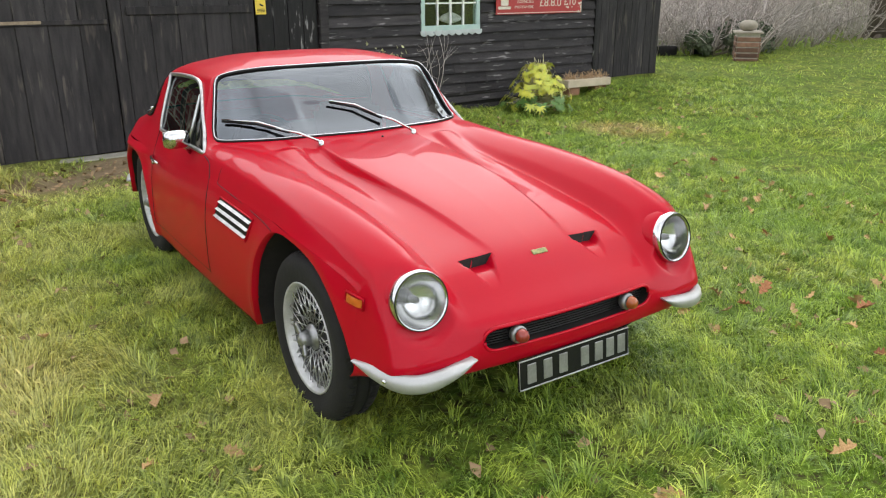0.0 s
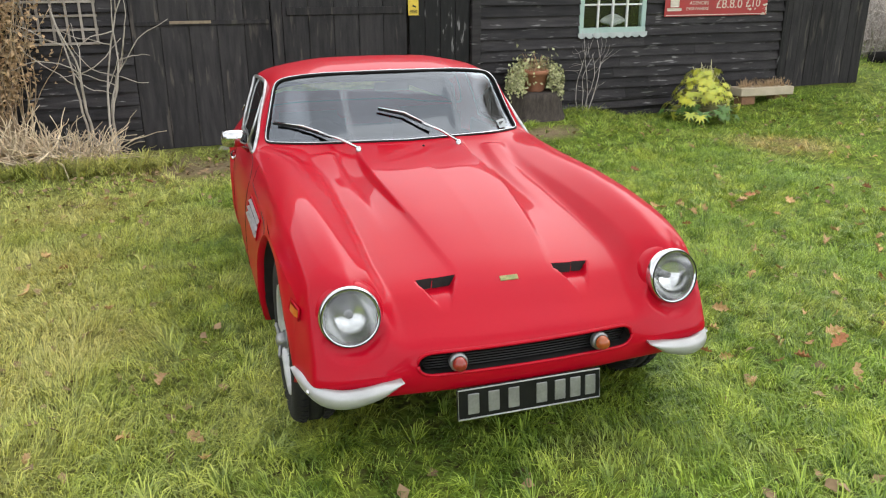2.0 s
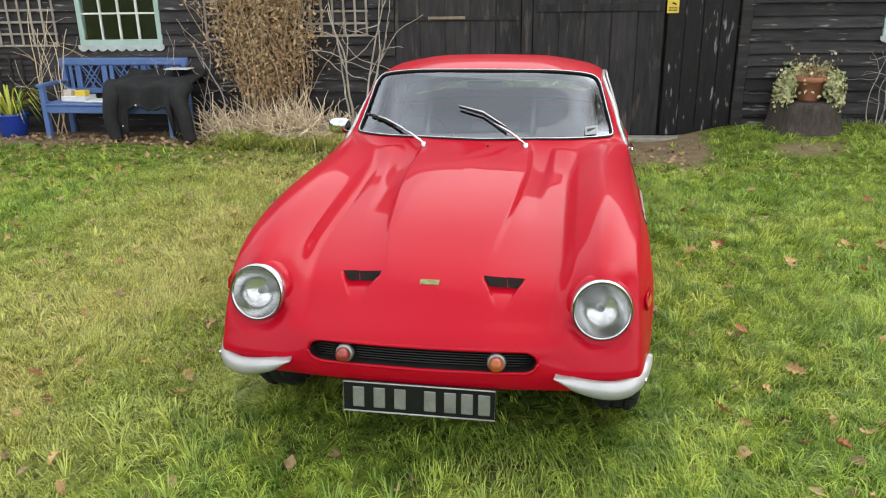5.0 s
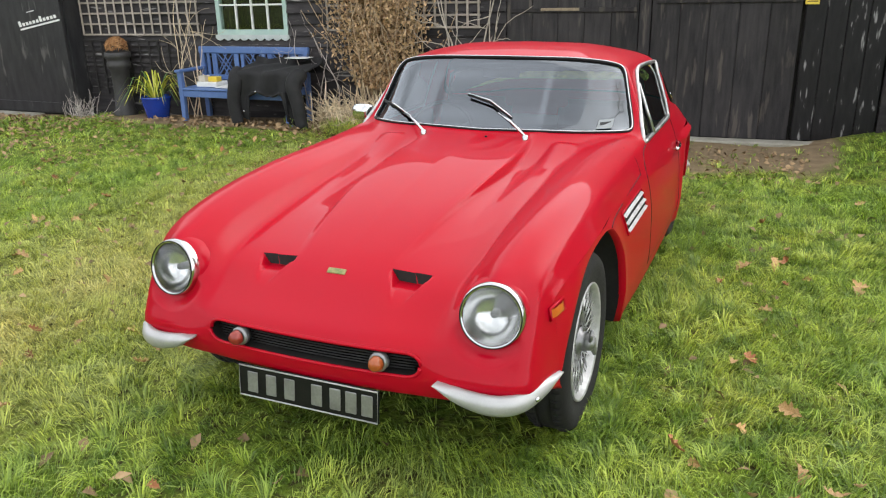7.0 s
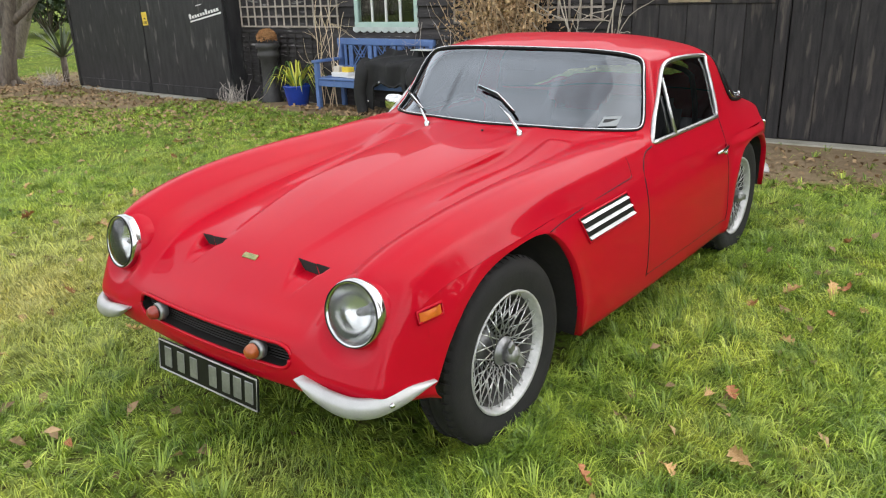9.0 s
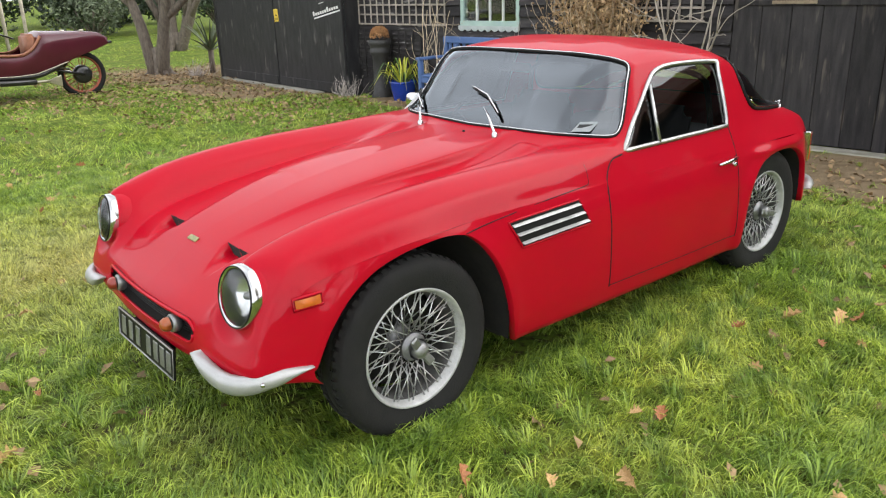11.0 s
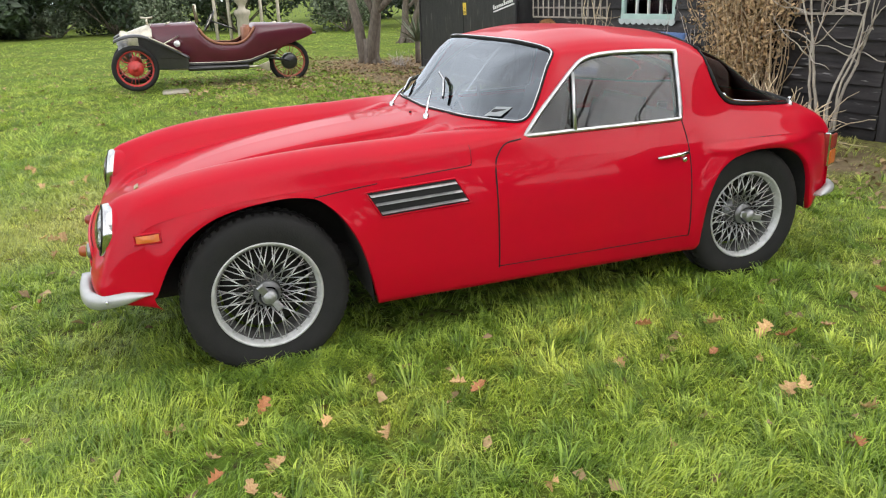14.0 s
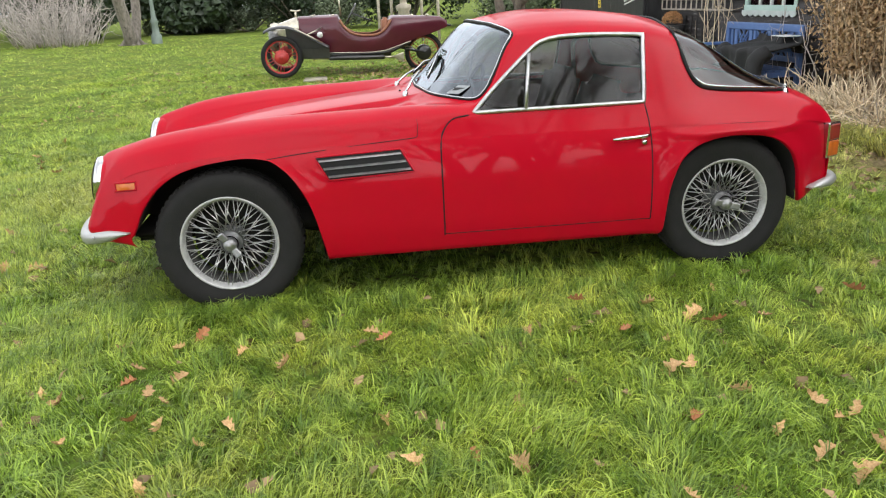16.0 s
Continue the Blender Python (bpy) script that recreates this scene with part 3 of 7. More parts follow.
CREASE_IN = [(.17, -.495, .285), (.17, -.608, .335), (.17, -.624, .392), (.17, -.608, .468), (.165, -.508, .550), (.16, -.40, .620),
             (.19, -.2, .686), (.225, .05, .742), (.25, .3, .778), (.265, .6, .808), (.26, .825, .828), (.25, .935, .848),
             (.25, 1.308, 1.166), (.25, 1.6, 1.203), (.25, 1.95, 1.176), (.25, 2.2, 1.110), (.25, 2.6, .872), (.25, 2.78, .775),
             (.25, 2.888, .66), (.25, 2.85, .36)]
CREASE_OUT = [(.20, -.493, .285), (.20, -.607, .335), (.20, -.623, .392), (.20, -.606, .468), (.20, -.508, .549), (.20, -.40, .618),
              (.222, -.2, .676), (.248, .05, .724), (.270, .3, .746), (.287, .6, .764), (.29, .83, .806), (.29, .94, .848),
              (.29, 1.31, 1.165), (.29, 1.6, 1.201), (.29, 1.95, 1.174), (.29, 2.2, 1.107), (.29, 2.6, .870), (.29, 2.78, .775),
              (.29, 2.886, .66), (.29, 2.85, .36)]
VALLEY = [(.40, -.475, .287), (.40, -.592, .337), (.40, -.605, .392), (.40, -.590, .464), (.405, -.50, .545), (.42, -.40, .612),
          (.44, -.2, .663), (.44, .05, .702), (.44, .3, .724), (.44, .6, .748), (.45, .84, .800), (.45, .965, .846),
          (.43, 1.318, 1.156), (.44, 1.6, 1.178), (.44, 1.95, 1.155), (.44, 2.2, 1.082), (.40, 2.6, .860), (.40, 2.78, .772),
          (.40, 2.882, .66), (.40, 2.845, .36)]
POD_IN = [(.475, -.460, .289), (.475, -.588, .337), (.475, -.606, .395), (.472, -.584, .468), (.478, -.500, .590), (.495, -.40, .682),
          (.502, -.2, .732), (.502, .05, .764), (.502, .3, .782), (.505, .6, .794), (.53, .85, .818), (.56, 1.015, .845),
          (.525, 1.343, 1.142), (.54, 1.6, 1.155), (.55, 1.95, 1.132), (.56, 2.2, 1.052), (.46, 2.6, .848), (.44, 2.78, .771),
          (.45, 2.877, .655), (.45, 2.84, .36)]
CROWN = [(.58, -.45, .305), (.585, -.578, .340), (.585, -.598, .400), (.585, -.572, .472), (.585, -.492, .698), (.588, -.40, .735),
         (.602, -.2, .783), (.612, .05, .812), (.614, .3, .826), (.614, .6, .832), (.635, .86, .838), (.678, 1.09, .836),
         (.592, 1.372, 1.118), (.605, 1.6, 1.120), (.622, 1.95, 1.100), (.628, 2.2, 1.005), (.53, 2.6, .832), (.50, 2.78, .768),
         (.50, 2.872, .65), (.50, 2.835, .36)]
SHOULDER = [(.69, -.40, .315), (.698, -.520, .350), (.712, -.566, .400), (.706, -.550, .462), (.698, -.480, .606), (.694, -.41, .686),
            (.704, -.2, .748), (.716, .05, .774), (.720, .3, .787), (.720, .6, .795), (.725, .87, .804), (.737, 1.06, .810),
            (.738, 1.3, .803), (.742, 1.6, .800), (.742, 1.95, .797), (.725, 2.2, .800), (.68, 2.6, .765), (.66, 2.78, .728),
            (.64, 2.86, .63), (.62, 2.825, .36)]
WAIST_Z = [.315, .35, .40, .50, .575, .612, .668, .692, .700, .703, .705, .705, .703, .700, .695, .690, .675, .650, .600, .36]
WAIST_Y = [-.36, -.385, -.39, -.392, -.392, -.39, -.2, .05, .3, .6, .87, 1.06, 1.3, 1.6, 1.95, 2.2, 2.6, 2.78, 2.86, 2.83]
V_PAR = [0, .9, 1.05, 1.6, 1.95, 2.5, 3.3, 3.9]


def half_width(y):
    return pchip([-.40, -.2, .1, .5, .9, 1.5, 2.0, 2.3, 2.6, 2.8, 2.9], [.747, .778, .796, .803, .815, .820, .816, .815, .785, .715, .66], y)


def side_x(y, z):
    swell = .016 * np.exp(-((np.hypot(y - 2.33, z - .30) - .365) / .05) ** 2) + .010 * np.exp(-((np.hypot(y - .02, z - .30) - .40) / .05) ** 2)
    swell = swell + .013 * step(1.96, 2.12, y) * (1 - step(2.60, 2.78, y)) * np.exp(-((z - .652) / .022) ** 2)      # ledge over the rear arch
    return half_width(y) + swell + pchip([.15, .22, .35, .5, .60, .66, .70, .80], [-.04, -.015, 0, -.002, -.013, -.026, -.038, -.08], z)


WAIST = [(float(side_x(np.array([y]), np.array([z]))[0]), y, z) for y, z in zip(WAIST_Y, WAIST_Z)]
CAGE = np.array([CENTRE, CREASE_IN, CREASE_OUT, VALLEY, POD_IN, CROWN, SHOULDER, WAIST])      # lines x stations x 3
CAGE[:, 17:, 1] += np.array([.012, .028, .028])
_key = [.14, .22, 1.86, 2.36]
s_smp = np.unique(np.concatenate([np.linspace(.13, .23, 26), np.linspace(.44, .56, 40), np.linspace(0, .7, 90), np.linspace(.7, 4.34, 330), _key]).round(5))
v_smp = np.unique(np.concatenate([np.linspace(1.05, 1.65, 34), np.linspace(0, 3.9, 84), [.9, .97, 1.05]]).round(5))
GRID = pchip(V_PAR, np.stack([pchip(S_PAR, line, s_smp) for line in CAGE]), v_smp)          # v x s x 3
NV, NS = GRID.shape[:2]
SS, VV = np.meshgrid(s_smp, v_smp)
# raised ducts between the bonnet bulge and the wings, running out forwards
gx, gy = GRID[..., 0], GRID[..., 1]
duct_mid = .40 + .03 * step(.3, .95, gy)
duct = np.exp(-((gx - duct_mid) / .056) ** 4) * step(-.10, .66, gy) * (1 - step(.86, .92, gy)) * .022
GRID[..., 2] += np.where(SS < 1.86, duct, 0)
# the two nostril scoops in the nose
dn = np.clip((gy + .49) / .13, 0, 1)
scoop = np.where((gy < -.356) & (SS > .22), step(1.0, .72, np.abs(gx - .254) / (.012 + .060 * dn ** .8)) * dn ** 1.5 * .040, 0)
GRID[..., 2] -= scoop
GRID[..., 1] += scoop * .25


# the surface dips back to the rim of each headlamp, leaving a scalloped bowl over the chin
lamp_d = np.hypot(gx - .585, GRID[..., 2] - .597)
rim_y = -.516 + .19 * (GRID[..., 2] - .597)
bowl = np.where((SS > .14) & (SS < .52) & (gy < rim_y), 1 - step(.104, .142, lamp_d), 0)
GRID[..., 1] += bowl * (rim_y - gy)


def on_top(x, y):
    """Height of the upper body at (x, y)."""
    sel = (SS > .3)
    d = (GRID[..., 0] - abs(x)) ** 2 + (GRID[..., 1] - y) ** 2 + np.where(sel, 0, 9)
    k = np.argpartition(d.ravel(), 4)[:4]
    wgt = 1 / (d.ravel()[k] + 1e-7)
    return float((GRID[..., 2].ravel()[k] * wgt).sum() / wgt.sum())


def on_side(y, z):
    """Half width of the body at (y, z), cabin sides included."""
    if z < .69:
        return float(side_x(np.array([y]), np.array([z]))[0])
    d = (GRID[..., 1] - y) ** 2 + (GRID[..., 2] - z) ** 2 + np.where(VV > 2.2, 0, 9)
    k = np.argpartition(d.ravel(), 4)[:4]
    wgt = 1 / (d.ravel()[k] + 1e-7)
    return float((GRID[..., 0].ravel()[k] * wgt).sum() / wgt.sum())


def inside(poly, y, z):
    """Which of the points (y, z) lie in a polygon."""
    res = np.zeros(y.shape, bool)
    k = len(poly)
    for i in range(k):
        (y1, z1), (y2, z2) = poly[i], poly[(i + 1) % k]
        if z1 != z2:
            res ^= ((z1 > z) != (z2 > z)) & (y < (y2 - y1) * (z - z1) / (z2 - z1) + y1)
    return res


# outlines of the openings
SIDE_WIN = smooth_path([(1.125, .803), (1.20, .875), (1.30, .965), (1.40, 1.047), (1.46, 1.083), (1.56, 1.099), (1.74, 1.099), (1.925, 1.089)], 40).tolist() + \
    smooth_path([(1.921, 1.08), (1.912, .95), (1.903, .803)], 12).tolist()
REAR_WIN = [(2.11, 1.22), (2.085, 1.09)] + smooth_path([(2.085, 1.09), (2.105, 1.0), (2.135, .91), (2.18, .855), (2.26, .835), (2.45, .815), (2.64, .795)], 30).tolist() + \
    [(2.705, .80), (2.76, .95), (2.5, 1.25)]
fc = .25 * (GRID[:-1, :-1] + GRID[1:, :-1] + GRID[:-1, 1:] + GRID[1:, 1:])
fs = .5 * (s_smp[:-1] + s_smp[1:])[None, :] + 0 * fc[..., 0]
fv = .5 * (v_smp[:-1] + v_smp[1:])[:, None] + 0 * fc[..., 0]
WS_MID, WS_HALF, WS_V = 2.108, .222, 2.50


def ws_in(s, v, grow=0.0):
    return (np.abs((s - WS_MID) / (WS_HALF + grow)) ** 7 + np.abs(v / (WS_V + grow)) ** 9) < 1


region = np.zeros(fc.shape[:2], int)
region[ws_in(fs, fv)] = 1
region[inside(SIDE_WIN, fc[..., 1], fc[..., 2]) & (fv > 2.3)] = 2
region[inside(REAR_WIN, fc[..., 1], fc[..., 2]) & (fs > 3.0)] = 3
_e = np.clip((np.abs(fc[..., 0]) - .33) / .058, 0, 1)
region[(fs > .14) & (fs < .22) & (np.abs(fc[..., 0]) < .388) & (np.abs(fc[..., 2] - .435) < .037 * np.sqrt(1 - _e ** 2.5) + .002)] = 9
region[((fc[..., 0] - .585) ** 2 + (fc[..., 2] - .596 + .0) ** 2 < .088 ** 2) & (fc[..., 1] < -.44)] = 9
# back wall of each scoop is coloured black to read as an unlit opening
vent = (fs > .22) & (fc[..., 1] < -.33) & (np.maximum(scoop[:-1, :-1], scoop[1:, :-1]) > .010) & (np.maximum(scoop[:-1, 1:], scoop[1:, 1:]) < .005)


def mirrored(verts, faces):
    """The right half and its mirror image."""
    k = len(verts)
    off = np.nonzero(np.abs(verts[:, 0]) > 1e-6)[0]
    twin = np.arange(k)
    twin[off] = k + np.arange(len(off))
    both = np.concatenate([verts, verts[off] * np.array([-1, 1, 1])])
    return both, [tuple(f) for f in faces] + [tuple(int(twin[i]) for i in reversed(f)) for f in faces]


def grid_piece(code):
    a, b = np.nonzero(region == code)
    quads = np.stack([a * NS + b, (a + 1) * NS + b, (a + 1) * NS + b + 1, a * NS + b + 1], 1)
    used, inv = np.unique(quads, return_inverse=True)
    return GRID.reshape(-1, 3)[used], inv.reshape(-1, 4), vent[a, b]


pv, pf, pvent = grid_piece(0)
bv, bf = mirrored(pv, pf.tolist())
body_shell = mesh_object("body", bv, bf, [M["paint"], M["dark"]], car, "glossy red curved body with a bulged bonnet",
                         face_mats=np.concatenate([pvent, pvent]).astype(int).tolist())
for code, name in ((1, "windscreen"), (3, "rear_window")):
    gv, gf, _ = grid_piece(code)
    gv2, gf2 = mirrored(gv - np.array([0, 0, .004]), gf.tolist())
    mesh_object(name, gv2, gf2, M["glass"] if code == 1 else M["side_glass"], car, "curved clear glass")
gv, gf, _ = grid_piece(2)
for sgn in (1, -1):
    q = (gv - np.array([.005, 0, 0])) * np.array([sgn, 1, 1])
    mesh_object("side_window", q, gf.tolist() if sgn > 0 else [tuple(reversed(f)) for f in gf.tolist()], M["side_glass"], car, "side glass")

# sides below the waist, down to the sill and round the wheel arches
LOW = [(-.392, .362), (-.380, .370), (-.322, .483), (-.238, .579), (-.132, .638), (.005, .668), (.124, .678), (.217, .665), (.284, .620),
       (.345, .540), (.390, .44), (.415, .34), (.431, .205), (.445, .204), (.97, .206), (1.5, .202), (1.955, .197), (1.985, .22), (2.004, .386),
       (2.060, .540), (2.165, .612), (2.304, .634), (2.44, .625), (2.54, .595), (2.618, .528), (2.660, .416), (2.672, .29), (2.70, .30), (2.78, .33), (2.888, .345)]
low_fine = pchip(np.arange(len(LOW)), np.array(LOW), np.linspace(0, len(LOW) - 1, 400))
ys = np.unique(np.concatenate([low_fine[:, 0], np.linspace(.445, 1.95, 90)]).round(4))
ys = ys[np.concatenate([[True], np.diff(ys) > .0015])]
zl = np.interp(ys, low_fine[:, 0], low_fine[:, 1])
zt = np.interp(ys, GRID[-1, s_smp >= .48, 1], GRID[-1, s_smp >= .48, 2])
NR = 26
tt = np.linspace(0, 1, NR)[:, None]
side_z = zt[None, :] * (1 - tt) + zl[None, :] * tt
side_y = ys[None, :] + 0 * side_z
SX = side_x(side_y.ravel(), side_z.ravel()).reshape(side_z.shape)
flange = np.stack([SX[-1] - .028, side_y[-1], side_z[-1] - .004], -1)[None]
side_pts = np.concatenate([np.stack([SX, side_y, side_z], -1), flange])
cy = .5 * (ys[:-1] + ys[1:])
pieces = {"side": [], "door": []}
for i in range(NR):
    for j in range(len(ys) - 1):
        zc = float(side_z[min(i, NR - 1), j]) if i == NR - 1 else .5 * float(side_z[i, j] + side_z[i + 1, j])
        f = (i * len(ys) + j, (i + 1) * len(ys) + j, (i + 1) * len(ys) + j + 1, i * len(ys) + j + 1)
        isdoor = .965 < cy[j] < 1.921 and zc > .282 and i < NR - 1
        pieces["door" if isdoor else "side"].append(f)
flat_pts = side_pts.reshape(-1, 3)
for key, name in (("side", "side_panel"), ("door", "door")):
    used, inv = np.unique(np.array(pieces[key]), return_inverse=True)
    for sgn in (1, -1):
        fl = inv.reshape(-1, 4).tolist()
        mesh_object(name, flat_pts[used] * np.array([sgn, 1, 1]), fl if sgn > 0 else [tuple(reversed(f)) for f in fl], M["paint"], car,
                    "smooth red lower flank" if key == "side" else "flush red door")


# ---- the car's fittings ----
def both_sides(fn):
    for sgn in (1, -1):
        fn(sgn)


def ws_point(s, v, lift=0.0):
    """A point of the upper body by its lengthwise and crosswise place, lifted outwards."""
    sg, v = (1 if v >= 0 else -1), abs(v)
    i, j = np.interp(s, s_smp, np.arange(NS)), np.interp(v, v_smp, np.arange(NV))
    i0, j0 = int(min(i, NS - 2)), int(min(j, NV - 2))
    a, b = i - i0, j - j0
    g = GRID
    p = (g[j0, i0] * (1 - a) + g[j0, i0 + 1] * a) * (1 - b) + (g[j0 + 1, i0] * (1 - a) + g[j0 + 1, i0 + 1] * a) * b
    n = np.cross(g[j0 + 1, i0] - g[j0, i0], g[j0, i0 + 1] - g[j0, i0])
    n = n / (np.linalg.norm(n) + 1e-9)
    n = n if n[2] > 0 else -n
    p = p + n * lift
    return Vector((sg * p[0], p[1], p[2]))


def glass_point(x, z, lift=0.0):
    """The point of the windscreen at (x, z)."""
    w = (SS > 1.86) & (SS < 2.36)
    d = (GRID[..., 0] - abs(x)) ** 2 + (GRID[..., 2] - z) ** 2 + np.where(w, 0, 9)
    j, i = np.unravel_index(np.argmin(d), d.shape)
    p = GRID[j, i]
    return Vector((x, p[1] - lift * .6, z + lift * .75))


# windscreen surround: rubber under a bright strip
ring = []
for k in range(160):
    t = 2 * math.pi * k / 160
    c, s_ = math.cos(t), math.sin(t)
    ring.append((WS_MID + WS_HALF * math.copysign(abs(s_) ** (2 / 7), s_), WS_V * math.copysign(abs(c) ** (2 / 9), c)))
tube("windscreen_seal", [ws_point(a, b, .000) for a, b in ring], .0095, M["seal"], car, "black rubber seal", 8, True)
tube("windscreen_trim", [ws_point(a, b, .007) for a, b in ring], .0036, M["chrome"], car, "bright chrome strip", 8, True)


def side_fittings(sg):
    def sp(y, z, out=0.0):
        return Vector((sg * (on_side(y, z) + out), y, z))
    loop = [sp(y, z, .002) for y, z in SIDE_WIN] + [sp(y, .803, .002) for y in np.linspace(1.89, 1.14, 24)]
    even = [sum(loop[(k + d) % len(loop)].x for d in range(-3, 4)) / 7 for k in range(len(loop))]
    loop = [Vector((q, p.y, p.z)) for q, p in zip(even, loop)]
    fr = tube("window_frame", loop, .0105, M["alloy"], car, "chrome side window frame", 8, True)
    tube("quarter_light_bar", [sp(1.358, .806, .007).lerp(sp(1.395, 1.036, .007), t) for t in (0, .5, 1)], .009, M["alloy"], fr)
    # shut lines
    tube("shut_line", [sp(y, z, -.0015) for y, z in smooth_path([(1.10, .795), (1.03, .783), (.99, .745), (.972, .70), (.966, .60), (.965, .30), (.965, .284)], 40)],
         .0038, M["seal"], car)
    tube("shut_line", [sp(y, z, -.0025) for y, z in smooth_path([(.966, .284), (1.45, .281), (1.921, .277)], 40)], .0034, M["seal"], car)
    tube("shut_line", [sp(y, z, -.0018) for y, z in smooth_path([(1.921, .277), (1.925, .50), (1.918, .70), (1.903, .80)], 30)], .0036, M["seal"], car)
    tube("bonnet_shut_line", [sp(y, z, .0004) for y, z in smooth_path([(.22, .668), (.40, .684), (.65, .703), (.85, .716), (.868, .722)], 44)], .0020, M["seal"], car)
    tube("bonnet_shut_line", [sp(.868, .722, .0004), sp(.872, .745, .0004), sp(.874, .77, .0002), sp(.872, .79, 0),
                              Vector((sg * .69, .87, on_top(.69, .87))), Vector((sg * .64, .868, on_top(.64, .868)))], .0012, M["seal"], car)
    # louvred vent behind the front wheel; a raised black panel imitates its shaded recess
    def gill(u, w):
        y = .420 + .370 * u + .055 * w
        z = .662 + .014 * u - .100 * w
        return y, z
    vv, ff = [], []
    for a in range(13):
        for b in range(5):
            y, z = gill(a / 12, b / 4)
            vv.append(sp(y, z, .002))
    for a in range(12):
        for b in range(4):
            ff.append((a * 5 + b, (a + 1) * 5 + b, (a + 1) * 5 + b + 1, a * 5 + b + 1))
    vent_ob = mesh_object("side_vent", vv, ff, M["seal"], car, "louvre vent, black panel for the shaded recess, chrome blades")
    for w0 in (.14, .48, .82):
        bv_, bf_ = [], []
        for a in range(13):
            for (dw, out) in ((-.020, .002), (.050, .013), (.066, .011), (.072, .002)):
                y, z = gill(.02 + .96 * a / 12, w0 + dw)
                bv_.append(sp(y, z, out))
        for a in range(12):
            for b in range(3):
                bf_.append((a * 4 + b, (a + 1) * 4 + b, (a + 1) * 4 + b + 1, a * 4 + b + 1))
        bf_ += [(0, 1, 2, 3), (48, 51, 50, 49)]
        mesh_object("blade", bv_, bf_, M["alloy"], vent_ob, "chrome blade", smooth=False)
    tube("vent_rim", [sp(*gill(u, w), .003) for u, w in [(t, 0) for t in np.linspace(0, 1, 10)] + [(1, t) for t in np.linspace(.1, 1, 5)]
                      + [(t, 1) for t in np.linspace(.9, 0, 10)] + [(0, t) for t in np.linspace(.9, .1, 4)]], .004, M["paint"], vent_ob, "", 6, True)
    # side marker
    lens = [sp(y, z, o) for y, z, o in [(-.418 + .078 * u, .574 + .026 * w + .004 * u, .014 - .010 * max(abs(u - .5), abs(w - .5) * .6) ** 2 * 4)
                                        for u in np.linspace(0, 1, 9) for w in np.linspace(0, 1, 5)]]
    mk = mesh_object("side_marker", lens, [(a * 5 + b, (a + 1) * 5 + b, (a + 1) * 5 + b + 1, a * 5 + b + 1) for a in range(8) for b in range(4)], M["amber"], car,
                     "small amber side marker lamp")
    tube("bezel", [sp(-.424, .570, .002), sp(-.334, .575, .002), sp(-.334, .608, .002), sp(-.424, .603, .002)], .005, M["paint"], mk, "", 6, True)
    # door handle and lock
    hd = tube("door_handle", [sp(1.735, .654, .020), sp(1.77, .656, .026), sp(1.84, .659, .026), sp(1.893, .660, .018), sp(1.905, .660, .004)],
              [.006, .008, .009, .010, .010], M["chrome"], car, "chrome push-button door handle", 10)
    lathe("lock", [(0, .014), (.010, .014), (.013, .008), (.013, -.01)], M["chrome"], hd, "", 16, "x",
          Matrix.Translation(sp(1.886, .632, 0)) @ Matrix.Diagonal((sg, 1, 1, 1)))
    # quarter bumpers
    def bumper(path, name, label):
        pts = smooth_path(path, 30)
        vs, fs_ = [], []
        for i, p in enumerate(pts):
            a, b = pts[max(0, i - 1)], pts[min(len(pts) - 1, i + 1)]
            d = Vector((b[0] - a[0], b[1] - a[1], 0)).normalized()
            nrm = Vector((d.y, -d.x, 0))
            if nrm.y > 0.3 and path[0][1] < 0:
                nrm = -nrm
            if path[0][1] > 0 and nrm.x < 0:
                nrm = -nrm
            u = i / (len(pts) - 1)
            hgt = p[3] * .86 * (.25 + .75 * min(1, 7 * u)) * (.35 + .65 * min(1, 5 * (1 - u)))
            for j in range(12):
                t = 2 * math.pi * j / 12
                q = Vector((p[0], p[1], p[2])) + nrm * (.026 * math.cos(t)) + Vector((0, 0, hgt * math.sin(t)))
                vs.append((sg * q.x, q.y, q.z))
        for i in range(len(pts) - 1):
            for j in range(12):
                fs_.append((i * 12 + j, i * 12 + (j + 1) % 12, (i + 1) * 12 + (j + 1) % 12, (i + 1) * 12 + j))
        fs_ += [tuple(range(12)), tuple(len(vs) - 1 - j for j in range(12))]
        return mesh_object(name, vs, fs_, M["silver"], car, label)
    fb = bumper([(.445, -.614, .402, .014), (.51, -.622, .380, .027), (.59, -.618, .364, .036), (.650, -.602, .360, .037), (.694, -.568, .364, .036), (.722, -.510, .373, .032), (.739, -.445, .383, .025), (.747, -.388, .388, .012)],
                "front_bumper", "silver-white painted quarter bumper with scuffs")
    bumper([(.775, 2.72, .352, .015), (.74, 2.825, .360, .026), (.68, 2.897, .362, .030), (.58, 2.932, .362, .028), (.42, 2.937, .362, .016)], "rear_bumper", "silver-white painted rear quarter bumper")
    lathe("bolt", [(0, .010), (.006, .008), (.008, 0)], M["chrome"], fb, "", 10, "y", Matrix.Translation((sg * .735, -.545, .372)))
    # headlamp
    m = Matrix.Translation((sg * .585, -.512, .597)) @ pose(0, 0, 0, -11, 0, sg * 4)
    hl = lathe("headlamp", [(.086, .018), (.090, .024), (.096, .021), (.100, .012), (.1015, .002), (.101, -.012)], M["chrome"], car, "round headlamp with a bright chrome rim", 48, "y", m)
    lathe("rim_groove", [(.0915, .0235), (.0925, .0262), (.0942, .0262), (.0952, .0225)], M["seal"], hl, "thin black groove", 48, "y", m)
